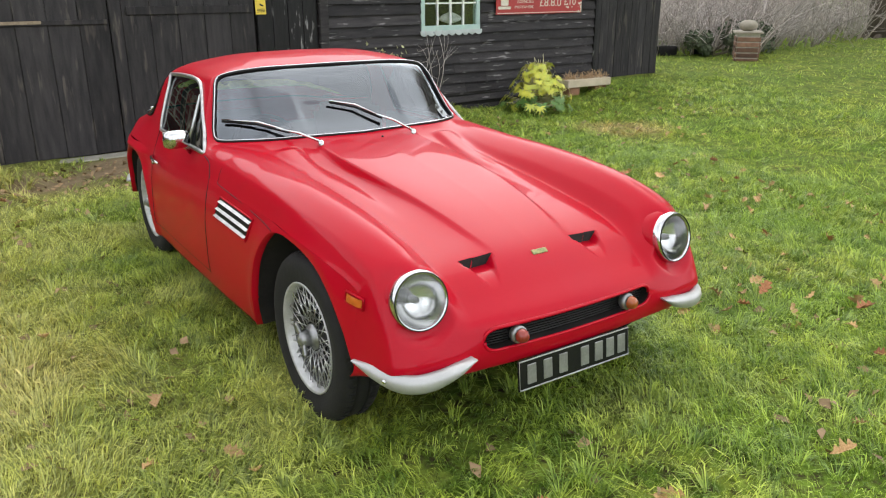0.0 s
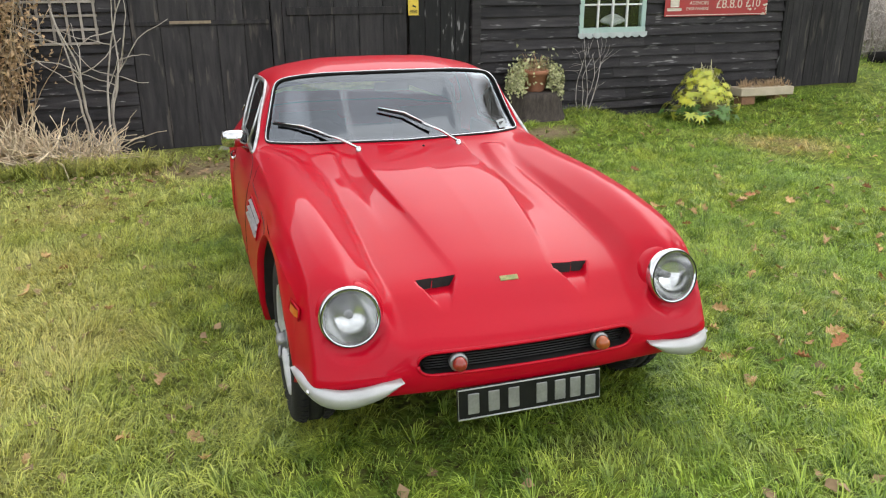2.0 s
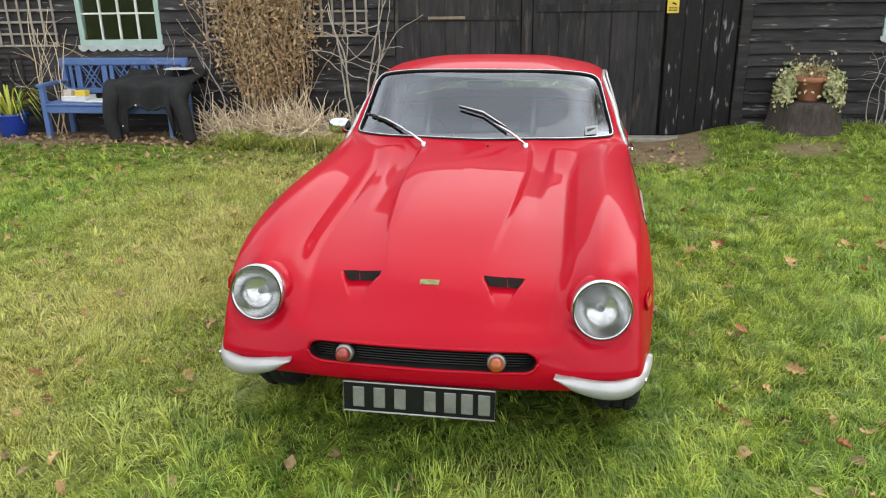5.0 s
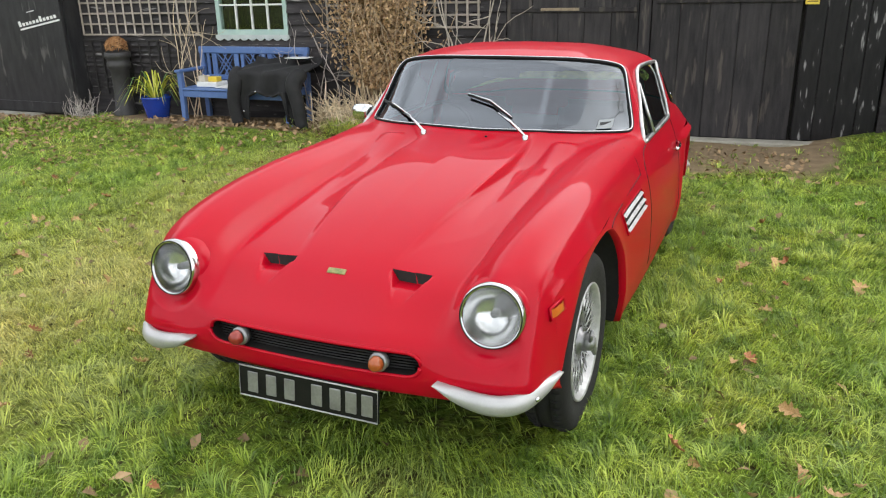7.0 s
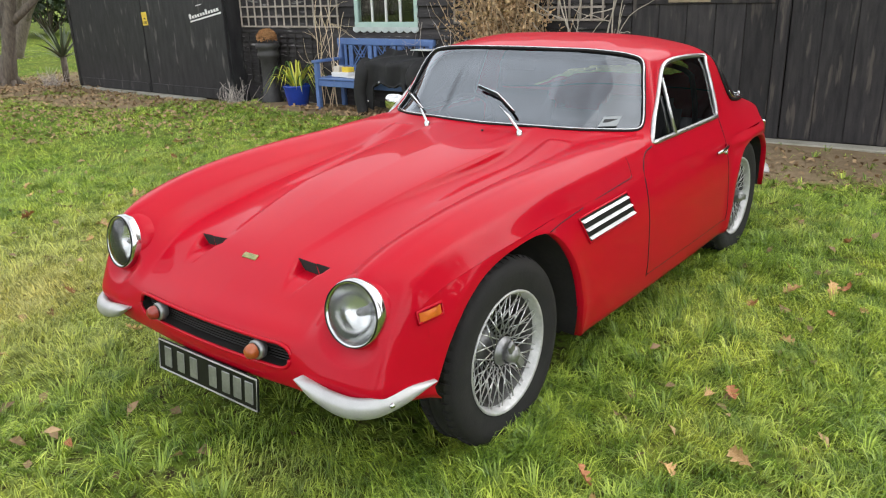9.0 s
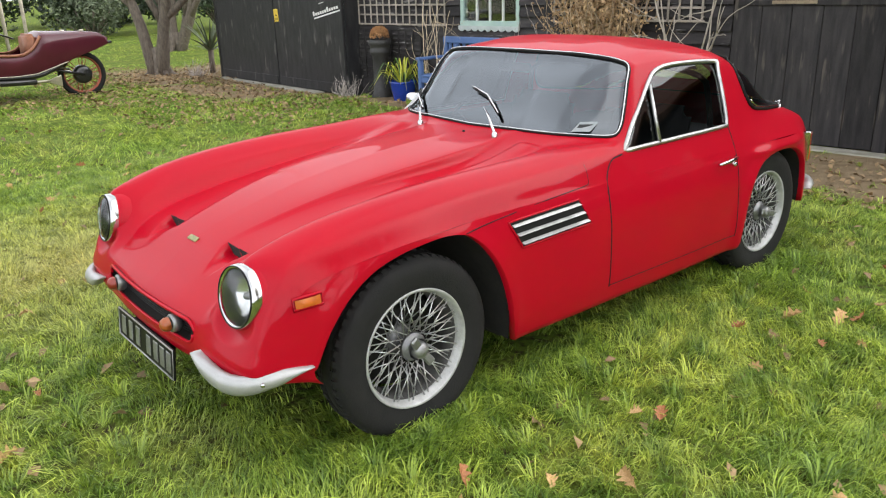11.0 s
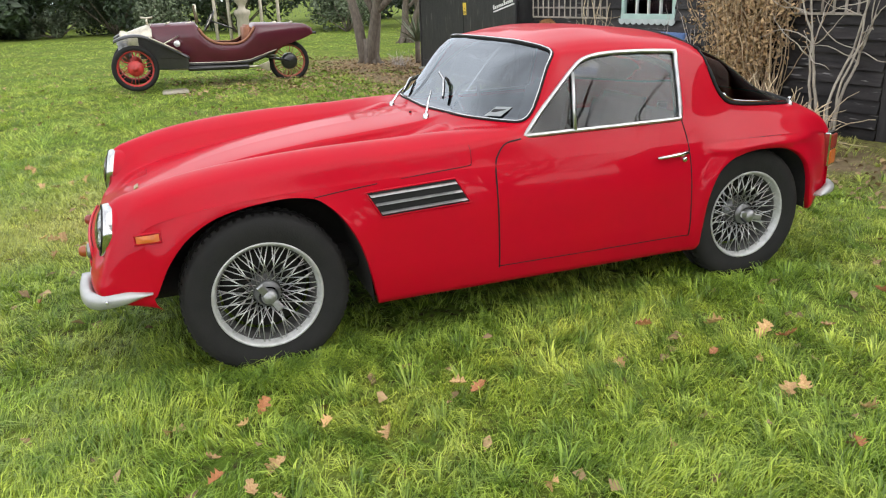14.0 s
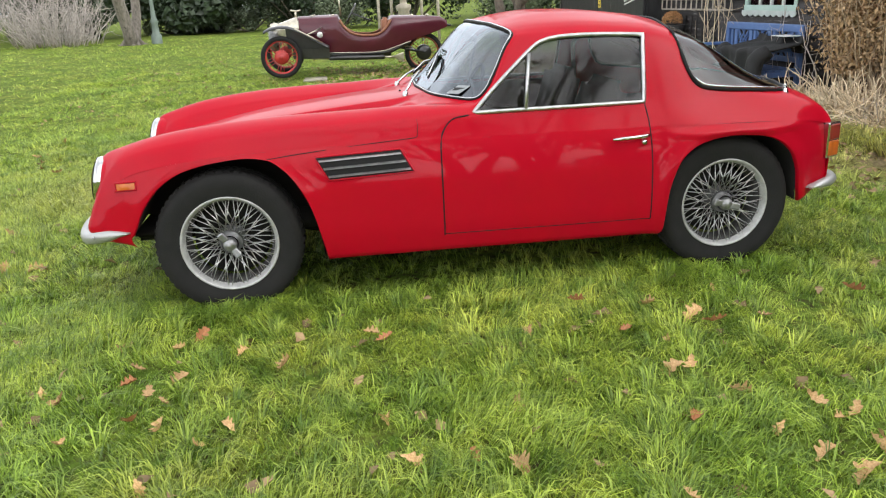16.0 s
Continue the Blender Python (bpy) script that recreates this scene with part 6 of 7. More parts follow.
# ---- the old three-wheeler ----
M["maroon"] = material("maroon_paint", (0.085, 0.012, 0.022), (0.068, 0.009, 0.017), rough=.4, scale=4, grain=300, coat=.6, spec=.2)
M["redwheel"] = material("scarlet_wheel_paint", (0.44, 0.035, 0.03), (0.34, 0.028, 0.024), rough=.4)
M["blackpaint"] = material("black_enamel", (0.012, 0.012, 0.013), (0.02, 0.02, 0.02), rough=.3, coat=.5)
M["brass"] = material("dull_nickel", (0.62, 0.57, 0.46), (0.45, 0.41, 0.33), rough=.3, metal=.9)
M["leather"] = material("tan_leather", (0.30, 0.12, 0.06), (0.22, 0.085, 0.045), rough=.6)


def loft_body(st, hw, top, bot, y0, y1, rows, dip=None, round_=.06, n_=22, open_cols=4):
    """A body lofted along Y from half widths, top and bottom lines; dip cuts an open cockpit."""
    yy = np.linspace(y0, y1, rows)
    W, T, B = (pchip(st, np.array(q, float), yy) for q in (hw, top, bot))
    D = dip(yy) if dip else 0 * yy
    vs, fs_ = [], []
    for y, w, t, b, dp in zip(yy, W, T, B, D):
        for k in range(n_ + 1):
            a = -1 + 2 * k / n_
            flat = min(1, abs(a) * 1.35)
            over = max(0, abs(a) * 1.35 - 1) / .35
            z = (t - dp - round_ * flat ** 3) * (1 - over) + b * over
            x = w * math.copysign(flat, a) * (1 + .05 * math.sin(math.pi * over) - .12 * over * over)
            vs.append((x, y, z))
    for i in range(rows - 1):
        for k in range(n_):
            if D[i] > .02 and D[i + 1] > .02 and open_cols <= k < n_ - open_cols:
                continue
            fs_.append((i * (n_ + 1) + k, (i + 1) * (n_ + 1) + k, (i + 1) * (n_ + 1) + k + 1, i * (n_ + 1) + k + 1))
    for r in (0, rows - 1):
        fs_.append(tuple(r * (n_ + 1) + k for k in range(n_ + 1)))
    return vs, fs_, yy, W, T, D


def three_wheeler(m):
    c = empty("cyclecar", m, "maroon vintage three-wheeled open cyclecar with scarlet wheels", "vintage car")
    # body: Y runs back from the front axle
    dip = lambda y: .285 * np.clip(1 - (np.abs(y - 1.42) / .45) ** 3.2, 0, 1)
    vs, fs_, yy, W, T, D = loft_body([.28, .64, .99, 1.42, 1.85, 2.30, 2.72, 2.88], [.22, .29, .36, .40, .38, .27, .12, .05],
                                     [.985, 1.0, 1.015, 1.005, .99, .98, .955, .88], [.43, .385, .37, .37, .43, .59, .72, .78], .28, 2.88, 70, dip)
    mesh_object("body", vs, fs_, M["maroon"], c, "maroon boat-tailed body")
    vs, fs_, *_ = loft_body([.28, .9, 1.7, 2.2], [.21, .33, .36, .26], [.44, .39, .41, .58], [.34, .325, .335, .50], .28, 2.2, 24, None, .02)
    mesh_object("belly", vs, fs_, M["blackpaint"], c, "black underbody")
    for s_ in (1, -1):
        tube("body_moulding", [(s_ * (.33 + .06 * math.sin((y - .8) * 1.9)), y, float(np.interp(y, [.80, 1.5, 1.75, 2.2, 2.8], [.385, .385, .41, .56, .75]))) for y in np.linspace(.80, 2.2, 20)],
             .008, M["brass"], c, "thin bright moulding", 6)
        ln = [(s_ * W[i] * .985, yy[i], T[i] - D[i] - .05) for i in range(len(yy)) if D[i] > .003]
        tube("cockpit_rim", ln, .020, M["leather"], c, "tan leather cockpit edging", 8)
        vs, fs_ = [], []
        for k, y in enumerate(np.linspace(.34, .80, 12)):
            z = .86 - .02 * math.sin(math.pi * k / 11)
            vs += [(s_ * (.245 + .12 * (y - .34)), y, z), (s_ * (.265 + .12 * (y - .34)), y, z - .05), (s_ * (.27 + .12 * (y - .34)), y, z - .14)]
        fs_ = [(3 * k + j, 3 * k + 3 + j, 3 * k + 4 + j, 3 * k + 1 + j) for k in range(11) for j in range(2)]
        mesh_object("bonnet_side", vs, fs_, M["maroon"], c, "raised maroon bonnet side")
    rounded("seat", -.30, .30, 1.05, 1.72, .44, .56, M["leather"], c, "tan leather seat", .03)
    rounded("seat_back", -.30, .30, 1.72, 1.84, .55, .95, M["leather"], c, "tan leather seat back", .04)
    # nickel cowl, radiator and engine
    vs, fs_, *_ = loft_body([-.14, -.04, .10, .30], [.09, .15, .20, .225], [.815, .875, .925, .99], [.70, .60, .52, .46], -.14, .30, 16, None, .07)
    mesh_object("radiator_cowl", vs, fs_, M["brass"], c, "pale nickel radiator cowl")
    tube("filler_cap", [(0, .25, .97), (0, .25, 1.06)], .018, M["brass"], c, "", 10)
    tube("cap_wings", [(0, .16, 1.085), (0, .25, 1.07), (0, .34, 1.085)], .014, M["brass"], c, "", 8)
    rounded("engine", -.20, .20, -.22, -.06, .42, .70, M["dull_metal"], c, "exposed twin-cylinder engine", .03)
    for s_ in (1, -1):
        for k in range(4):
            lathe("cooling_fin", [(.085, 0), (.085, .012), (.05, .012)], M["dull_metal"], c, "", 16, "z", Matrix.Translation((s_ * .13, -.15, .68 + .025 * k)))
        lathe("headlamp", [(0, .075), (.05, .07), (.062, .05), (.05, -.01), (.02, -.04), (0, -.045)], M["brass"], c, "small nickel headlamp", 18, "y", Matrix.Translation((s_ * .30, -.10, .82)))
    tube("exhaust_pipe", [(.33, .34, .315), (.36, .55, .305), (.37, .80, .30)], .022, M["brass"], c, "bright exhaust pipe", 8)
    tube("silencer", [(.37, .78, .30), (.37, .80, .30), (.37, 1.72, .30), (.37, 1.74, .30)], [.02, .042, .042, .02], M["blackpaint"], c, "long black silencer", 10)
    tube("tail_pipe", [(.37, 1.72, .30), (.37, 1.92, .30)], .020, M["brass"], c, "", 8)
    bm = bmesh.new()
    bm_box(bm, .355, .385, 1.90, 2.07, .28, .32, .004)
    for v in bm.verts:
        if v.co.y > 2.0:
            v.co.z = .295 + (v.co.z - .30) * 4.2
    part("fish_tail", bm, M["brass"], c, "flared fish-tail exhaust end")
    tube("exhaust_pipe", [(-.33, .34, .315), (-.37, .80, .30), (-.37, 1.9, .30)], .03, M["blackpaint"], c, "", 8)
    tube("front_axle", [(-.58, 0, .34), (.58, 0, .34)], .022, M["blackpaint"], c, "", 8)
    tube("front_axle", [(-.52, -.05, .52), (.52, -.05, .52)], .018, M["blackpaint"], c, "", 8)
    # windscreen and steering
    tube("windscreen_frame", [(-.30, 1.02, .98), (-.30, 1.00, 1.24), (-.28, 1.0, 1.27), (.08, 1.0, 1.27), (.10, 1.0, 1.24), (.10, 1.02, 1.0)], .014, M["brass"], c, "small aero screen frame", 6)
    sm = Matrix.Translation((.14, 1.20, 1.03)) @ pose(0, 0, 0, 62, 0, 0)
    s_w = tube("steering_wheel", [sm @ Vector((.17 * math.cos(t), .17 * math.sin(t), 0)) for t in np.linspace(0, 6.283, 24, endpoint=False)], .013, M["blackpaint"], c, "black steering wheel", 6, True)
    for t in (.3, 2.4, 4.5):
        tube("spoke", [sm @ Vector((0, 0, 0)), sm @ Vector((.17 * math.cos(t), .17 * math.sin(t), 0))], .008, M["brass"], s_w, "", 6)
    tube("column", [sm @ Vector((0, 0, 0)), sm @ Vector((0, .05, -.40))], .012, M["blackpaint"], s_w, "", 8)

    def wheel(mm, red=True):
        R = .345
        rim = lathe("wheel", [(.262, -.025), (.275, -.036), (.275, .036), (.258, .030), (.244, 0), (.258, -.030)], M["redwheel"] if red else M["rusty_rim"], c,
                    "scarlet wire wheel" if red else "faded orange-red rear wheel", 36, "x")
        rim.matrix_basis = mm
        pf_ = [(.270, -.037), (.285, -.050), (.312, -.054), (.337, -.038), (R, 0)]
        lathe("tyre", pf_ + [(r, -x) for r, x in reversed(pf_[:-1])], M["rubber"], rim, "narrow black tyre", 36, "x")
        lathe("hub", [(0, .085), (.028, .085), (.035, .06), (.055, .05), (.115, .035), (.12, .0), (.10, -.03), (.03, -.05)] if red else [(0, .10), (.09, .10), (.13, .08), (.14, .0), (.10, -.08), (.03, -.10)],
              M["redwheel"] if red else M["blackpaint"], rim, "" if red else "black brake drum", 24, "x")
        for k in range(24):
            a = 2 * math.pi * k / 24
            tube("spoke", [(.03 * (1 if k % 2 else -1), .09 * math.cos(a), .09 * math.sin(a)), (0, .25 * math.cos(a + .16 * (-1) ** (k // 2)), .25 * math.sin(a + .16 * (-1) ** (k // 2)))], .0055,
                 M["redwheel"] if red else M["rusty_rim"], rim, "", 5)
        return rim
    wheel(pose(.60, 0, .345))
    wheel(pose(-.60, 0, .345, 0, 0, 180))
    wheel(pose(0, 2.46, .345), False)
    for s_ in (1, -1):
        vs, fs_ = [], []
        pts = smooth_path([(-.27, .755), (-.20, .795), (-.08, .828), (.08, .838), (.24, .795), (.45, .690), (.69, .560), (.80, .50)], 26)
        for y, z in pts:
            for x, dz in ((.40, -.010), (.48, .006), (.58, .014), (.67, 0), (.69, -.030)):
                vs.append((s_ * x, y, z + dz))
        for i in range(len(pts) - 1):
            for k in range(4):
                fs_.append((i * 5 + k, i * 5 + k + 1, (i + 1) * 5 + k + 1, (i + 1) * 5 + k))
        wing = mesh_object("mudguard", vs, fs_, M["blackpaint"], c, "long black mudguard")
        mod = wing.modifiers.new("thick", "SOLIDIFY")
        mod.thickness = .012
        box("valance", s_ * .395 - .006, s_ * .395 + .006, .18, .80, .30, .47, M["blackpaint"], wing, "", .003)
        bm = bmesh.new()
        ring_ = [bm.verts.new((s_ * .40, y, z)) for y, z in ((.10, .47), (.80, .47), (.80, .51), (.69, .565), (.45, .69), (.24, .79), (.08, .80))]
        bm.faces.new(ring_)
        ext = bmesh.ops.extrude_face_region(bm, geom=bm.faces[:])
        for v in ext["geom"]:
            if isinstance(v, bmesh.types.BMVert):
                v.co.x -= s_ * .012
        part("valance", bm, M["blackpaint"], wing)
        tube("edge_strip", [(s_ * .69, .24, .802), (s_ * .69, .45, .70), (s_ * .69, .69, .572)], .011, M["brass"], wing, "bright edge strip", 6)
        tube("stay", [(s_ * .62, .44, .70), (s_ * .36, .68, .80)], .012, M["brass"], c, "", 6)
        lathe("side_lamp", [(0, .045), (.045, .04), (.05, .015), (.035, -.03), (0, -.035)], M["white"], c, "round pale side lamp", 18, "x", Matrix.Translation((s_ * .40, .65, .69)) @ Matrix.Scale(s_, 4, (1, 0, 0)))
        tube("fork", [(s_ * .14, 1.85, .48), (s_ * .13, 2.46, .345)], .020, M["blackpaint"], c, "", 6)
        tube("spring", [(s_ * .17, 1.85, .52), (s_ * .16, 2.25, .44)], .016, M["dull_metal"], c, "", 6)
    tube("tail_lamp", [(.0, 2.86, .80), (.0, 2.95, .80)], .022, M["blackpaint"], c, "", 10)
    for y in (.50, .82):
        tube("bonnet_catch", [(.20, y, .985), (.20, y + .09, 1.01)], .012, M["brass"], c, "", 6)
    for y in (2.25, 2.52):
        lathe("filler_cap", [(.03, 0), (.03, .02), (0, .025)], M["brass"], c, "", 12, "z", Matrix.Translation((.05, y, .975)))
    return c


M["rusty_rim"] = material("faded_orange_red_paint", (0.36, 0.09, 0.045), (0.26, 0.06, 0.03), rough=.6)
three_wheeler(Matrix.Translation((-7.98, 2.26, .085)) @ pose(0, 0, 0, -1.9, 0, 0))
tagged(rounded("flat_stone", -7.60, -7.10, 2.60, 3.00, gz(-7.35, 2.8) - .02, gz(-7.35, 2.8) + .03, M["stone"], None, "", .015), "flat grey stone lying in the lawn", "stone")


# ---- trees and garden beyond ----
def bare_tree(name, x, y, height, r, mt, label, seed, forks=3, first=.22, depth=4, lean=(0, 0)):
    rs = random.Random(seed)
    root = empty(name, pose(x, y, gz(x, y) - .05), label, "tree")
    trunk, twigs = [], []

    def grow(p, d, length, rad, lvl):
        pts = wander(rs, p, d, length, 6, .12 if lvl == 0 else .22, .05)
        (trunk if lvl < 2 else twigs).append((pts, rad, rad * (.62 if lvl < depth else .3)))
        if lvl >= depth:
            return
        for k in range(forks if lvl else forks + 1):
            i = rs.randint(3, 6)
            nd = (pts[-1] - pts[-2]).normalized() + Vector((rs.gauss(0, .55), rs.gauss(0, .55), rs.gauss(.1, .3)))
            grow(pts[i], nd, length * rs.uniform(.55, .8), rad * rs.uniform(.42, .6), lvl + 1)
    for k in range(forks):
        a = 2 * math.pi * k / forks + rs.uniform(-.4, .4)
        off = Vector((math.cos(a), math.sin(a), 0)) * r * .45
        grow(off + Vector((0, 0, -.05)), (math.cos(a) * .20 + rs.gauss(0, .10) + lean[0], math.sin(a) * .20 + rs.gauss(0, .10) + lean[1], 1), height * first * rs.uniform(1.0, 1.3), r * rs.uniform(.58, .80), 0)
    for k in range(7):
        a = 2 * math.pi * k / 7 + rs.uniform(-.3, .3)
        d = Vector((math.cos(a), math.sin(a), 0))
        trunk.append(([d * r * .25 + Vector((0, 0, .55)), d * r * .62 + Vector((0, 0, .22)), d * r * 1.15 + Vector((0, 0, .06)), d * r * 2.1 + Vector((0, 0, -.04))], r * .45, r * .16))
    mesh_object("trunk", *join_tubes(trunk, 9), mt, root, "gnarled trunk and limbs")
    mesh_object("crown", *join_tubes(twigs, 4), M["twig"], root, "leafless twigs")
    return root


bare_tree("tree", -10.7, 6.95, 6.8, .20, M["bark"], "leafless multi-stemmed tree with scarred grey bark", 51, 3, .28, 3)
bare_tree("tree", -17.8, 10.2, 7.0, .22, M["bark"], "leafless forked garden tree", 52, 3, .28, 3)
bare_tree("tree", -24.5, -4.2, 10.5, .32, M["birch"], "tall leafless tree with pale trunk", 53, 2, .30, 3)
bare_tree("tree", 24.0, 1.6, 12.0, .30, M["bark"], "tall leafless oak across the lawn", 54, 3, .26, 4)
bare_tree("tree", 14.3, 5.2, 17.0, .30, M["bark"], "tall leafless oak across the lawn", 55, 3, .26, 4)
bare_tree("tree", 24.5, 12.9, 25.0, .42, M["bark"], "tall spreading leafless oak behind the hedge", 58, 4, .24, 4)
bare_tree("tree", 20.5, 8.5, 22.0, .40, M["bark"], "tall spreading leafless oak across the lawn", 59, 4, .24, 4)
bare_tree("tree", 23.5, -6.0, 12.0, .28, M["bark"], "tall leafless oak across the lawn", 56, 3, .26, 4)
bare_tree("tree", 4.5, -14.0, 11.0, .30, M["bark"], "tall leafless oak across the lawn", 57, 3, .26, 4)


def twig_shrub(x, y, w, h, n, label, seed, mt=None):
    rs = random.Random(seed)
    root = empty("bare_bush", pose(x, y, gz(x, y) - .05), label, "bush")
    items = []
    for k in range(n):
        a, q = rs.uniform(0, 6.28), rs.random() ** .5
        st = (w * .45 * q * math.cos(a), w * .45 * q * math.sin(a), 0)
        pts = wander(rs, st, (math.cos(a) * q * .6, math.sin(a) * q * .6, 1), h * rs.uniform(.6, 1.1), 7, .30, .02)
        items.append((pts, .018 * h / 2, .006))
        for e in range(4):
            i = rs.randint(1, 6)
            items.append((wander(rs, pts[i], (rs.gauss(0, 1), rs.gauss(0, 1), rs.gauss(.35, .7)), h * rs.uniform(.2, .45), 5, .4), .009, .004))
    tagged(mesh_object("twig_mass", *join_tubes(items, 3), mt or M["twig"], root, "dense tangled twigs"), kind="stuff")
    return root


def leafy_shrub(x, y, w, h, n, label, seed, mt, leaf=.16):
    rs = random.Random(seed)
    root = empty("evergreen_bush", pose(x, y, gz(x, y) - .05), label, "bush")
    lumps = [(Vector((rs.uniform(-.38, .38) * w, rs.uniform(-.38, .38) * w, h * rs.uniform(.25, .8))), rs.uniform(.22, .36) * min(w, h)) for k in range(14)]
    cs, ns = [], []
    for k in range(n):
        c, r = rs.choice(lumps)
        d = Vector((rs.gauss(0, 1), rs.gauss(0, 1), rs.gauss(0, 1))).normalized()
        p = c + d * r * rs.uniform(.7, 1.08)
        p.z = max(.02, p.z)
        cs.append(p)
        ns.append(d + Vector((rs.gauss(0, .5), rs.gauss(0, .5), rs.gauss(.2, .5))))
    tagged(mesh_object("foliage", *flat_leaves(rs, cs, ns, leaf, leaf * .55), mt, root, "dense small leaves"), kind="stuff")
    tagged(mesh_object("branchwork", *join_tubes([([Vector((0, 0, 0)), c * .5, c], .04, .015) for c, r in lumps], 5), M["bark"], root), kind="stuff")
    return root


# far side of the lawn behind the cyclecar
for k, (x, y, w, h) in enumerate([(-27, 2.0, 4.5, 3.0), (-26, 6.2, 4.5, 3.2), (-25.5, 10.5, 4.5, 3.4), (-24, 14.5, 4.5, 3.4), (-21.5, 18, 4.5, 3.6), (-30, -2.5, 4.5, 2.8), (-17.5, 20.5, 4.5, 3.4), (-13, 21.5, 4.5, 3.4)]):
    leafy_shrub(x * 1.2, y * 1.2 - .7, w * 1.2, h * 1.2, 6000, "dark evergreen bush at the lawn's far edge", 60 + k, M["evergreen"], .24)
for k, (x, y, w, h) in enumerate([(-27.5, .0, 2.2, .9), (-24.5, 3.5, 1.8, 1.3), (-22.8, 9.6, 2.4, 1.6), (-29.5, -3.4, 2.5, 1.0)]):
    leafy_shrub(x * 1.2, y * 1.2 - .7, w * 1.2, h * 1.2, 2200, "low grey-green garden shrub", 80 + k, M["shrub"], .15)
for k, (x, y, w, h) in enumerate([(-22.2, -5.6, 2.8, 2.2), (-20.8, -8.6, 2.6, 2.1), (-23, -10.5, 3, 2.4), (-26, -7.0, 3, 2.4), (-18.5, -9.9, 2.2, 1.7), (-27, -12, 4, 2.6), (-22, -14, 4, 2.6), (-16.5, -13, 3, 2.2)]):
    twig_shrub(x * 1.2, y * 1.2 - .7, w * 1.2, h * 1.2, 110, "leafless grey-brown bush at the edge of the lawn", 90 + k)
for k, (x, y, w, h) in enumerate([(-36, -10, 9, 5), (-38, 2, 9, 5), (-36, 14, 9, 5), (-28, 24, 9, 5), (-30, -18, 9, 5), (-18, 28, 9, 5), (-27.5, -6.3, 5, 3.4), (-28.5, -2.8, 5, 3.4)]):
    leafy_shrub(x * 1.2, y * 1.2 - .7, w * 1.2, h * 1.2, 6000, "tall dark hedge far behind the garden", 110 + k, M["evergreen"], .45)

# garden lamp standard and stone urn
lp = tagged(lathe("lamp_standard", [(.16, 0), (.16, .25), (.11, .32), (.10, .60), (.13, .65), (.08, .75), (.06, 1.0), (.05, 2.2), (.09, 2.25), (.05, 2.35), (.14, 2.5), (.20, 2.85), (.05, 3.0), (0, 3.1)],
                  material("grey_green_iron", (0.16, 0.20, 0.17), (0.10, 0.13, 0.11), rough=.6, scale=5, grain=50), None, "", 20), "grey-green cast iron garden lamp post", "lamp post")
lp.matrix_basis = pose(-24.4, -3.3, gz(-24.4, -3.3)) @ Matrix.Scale(1.2, 4)
urn = tagged(lathe("stone_urn", [(.34, 0), (.34, .12), (.25, .18), (.24, .85), (.32, .92), (.32, 1.02), (.16, 1.06), (.13, 1.15), (.24, 1.25), (.34, 1.40), (.38, 1.58), (.44, 1.62), (.42, 1.68), (0, 1.64)], M["stone"], None, "", 24),
             "weathered cream stone urn on a pedestal", "urn")
urn.matrix_basis = pose(-17.4, 5.25, gz(-17.4, 5.25)) @ Matrix.Diagonal((.70, .70, .98, 1))
for x, y in ((-17.6, 4.53), (-17.7, 4.92), (-17.6, 5.80), (-17.8, 6.32)):
    tagged(tube("garden_post", [(x, y, 0), (x + .02, y, 1.4), (x, y + .01, 2.8)], .045, M["pale_stem"], None, "slim weathered timber post in the garden", 8), category="post", group="slim garden posts")

# spiky plant and weeds beside the garage
def spiky(x, y, n, L, seed, mt, label):
    rs = random.Random(seed)
    root = empty("spiky_plant", pose(x, y, gz(x, y) - .02), label, "plant")
    for k in range(n):
        a, e = rs.uniform(0, 6.28), rs.uniform(.2, 1.3)
        vs, fs_ = [], []
        for i in range(6):
            t = i / 5
            r, z = L * t * math.cos(e), .45 * L + L * t * math.sin(e) - .25 * L * t * t
            w = .028 * (1 - t) + .002
            vs += [(r * math.cos(a) - w * math.sin(a), r * math.sin(a) + w * math.cos(a), z), (r * math.cos(a) + w * math.sin(a), r * math.sin(a) - w * math.cos(a), z)]
        for i in range(5):
            fs_.append((i * 2, i * 2 + 1, i * 2 + 3, i * 2 + 2))
        mesh_object("blade", vs, fs_, mt, root)
    tube("stem", [(0, 0, 0), (.02, 0, .5 * L)], .06, M["bark"], root, "", 8)
    return root


spiky(-10.75, 8.05, 40, 1.0, 140, M["shrub"], "spiky sword-leaved plant by the garage corner")
for k, (x, y) in enumerate(((-5.0, 7.5), (-.2, 7.9), (-9.8, 7.3))):
    rs = random.Random(150 + k)
    its = [(wander(rs, (rs.gauss(0, .12), rs.gauss(0, .08), 0), (rs.gauss(0, .5), rs.gauss(0, .4), 1), rs.uniform(.15, .4), 6, .3), .004, .002) for q in range(60)]
    w_ = empty("weeds", pose(x, y, gz(x, y)), "straggly brown weeds at the foot of the wall", "weeds", "weeds along the walls")
    tagged(mesh_object("stalks", *join_tubes(its, 4), M["twig"], w_), kind="stuff")


# brick pillar with a stone on top, and the hedge behind it
M["mortar"] = material("pale_lime_mortar", (0.50, 0.46, 0.39), (0.36, 0.33, 0.28), rough=.95, scale=8, grain=60, bump=.3)
M["old_brick"] = material("weathered_dark_brick", (0.23, 0.125, 0.08), (0.13, 0.075, 0.05), rough=.95, scale=9, grain=60, bump=.4, random_hue=.45)


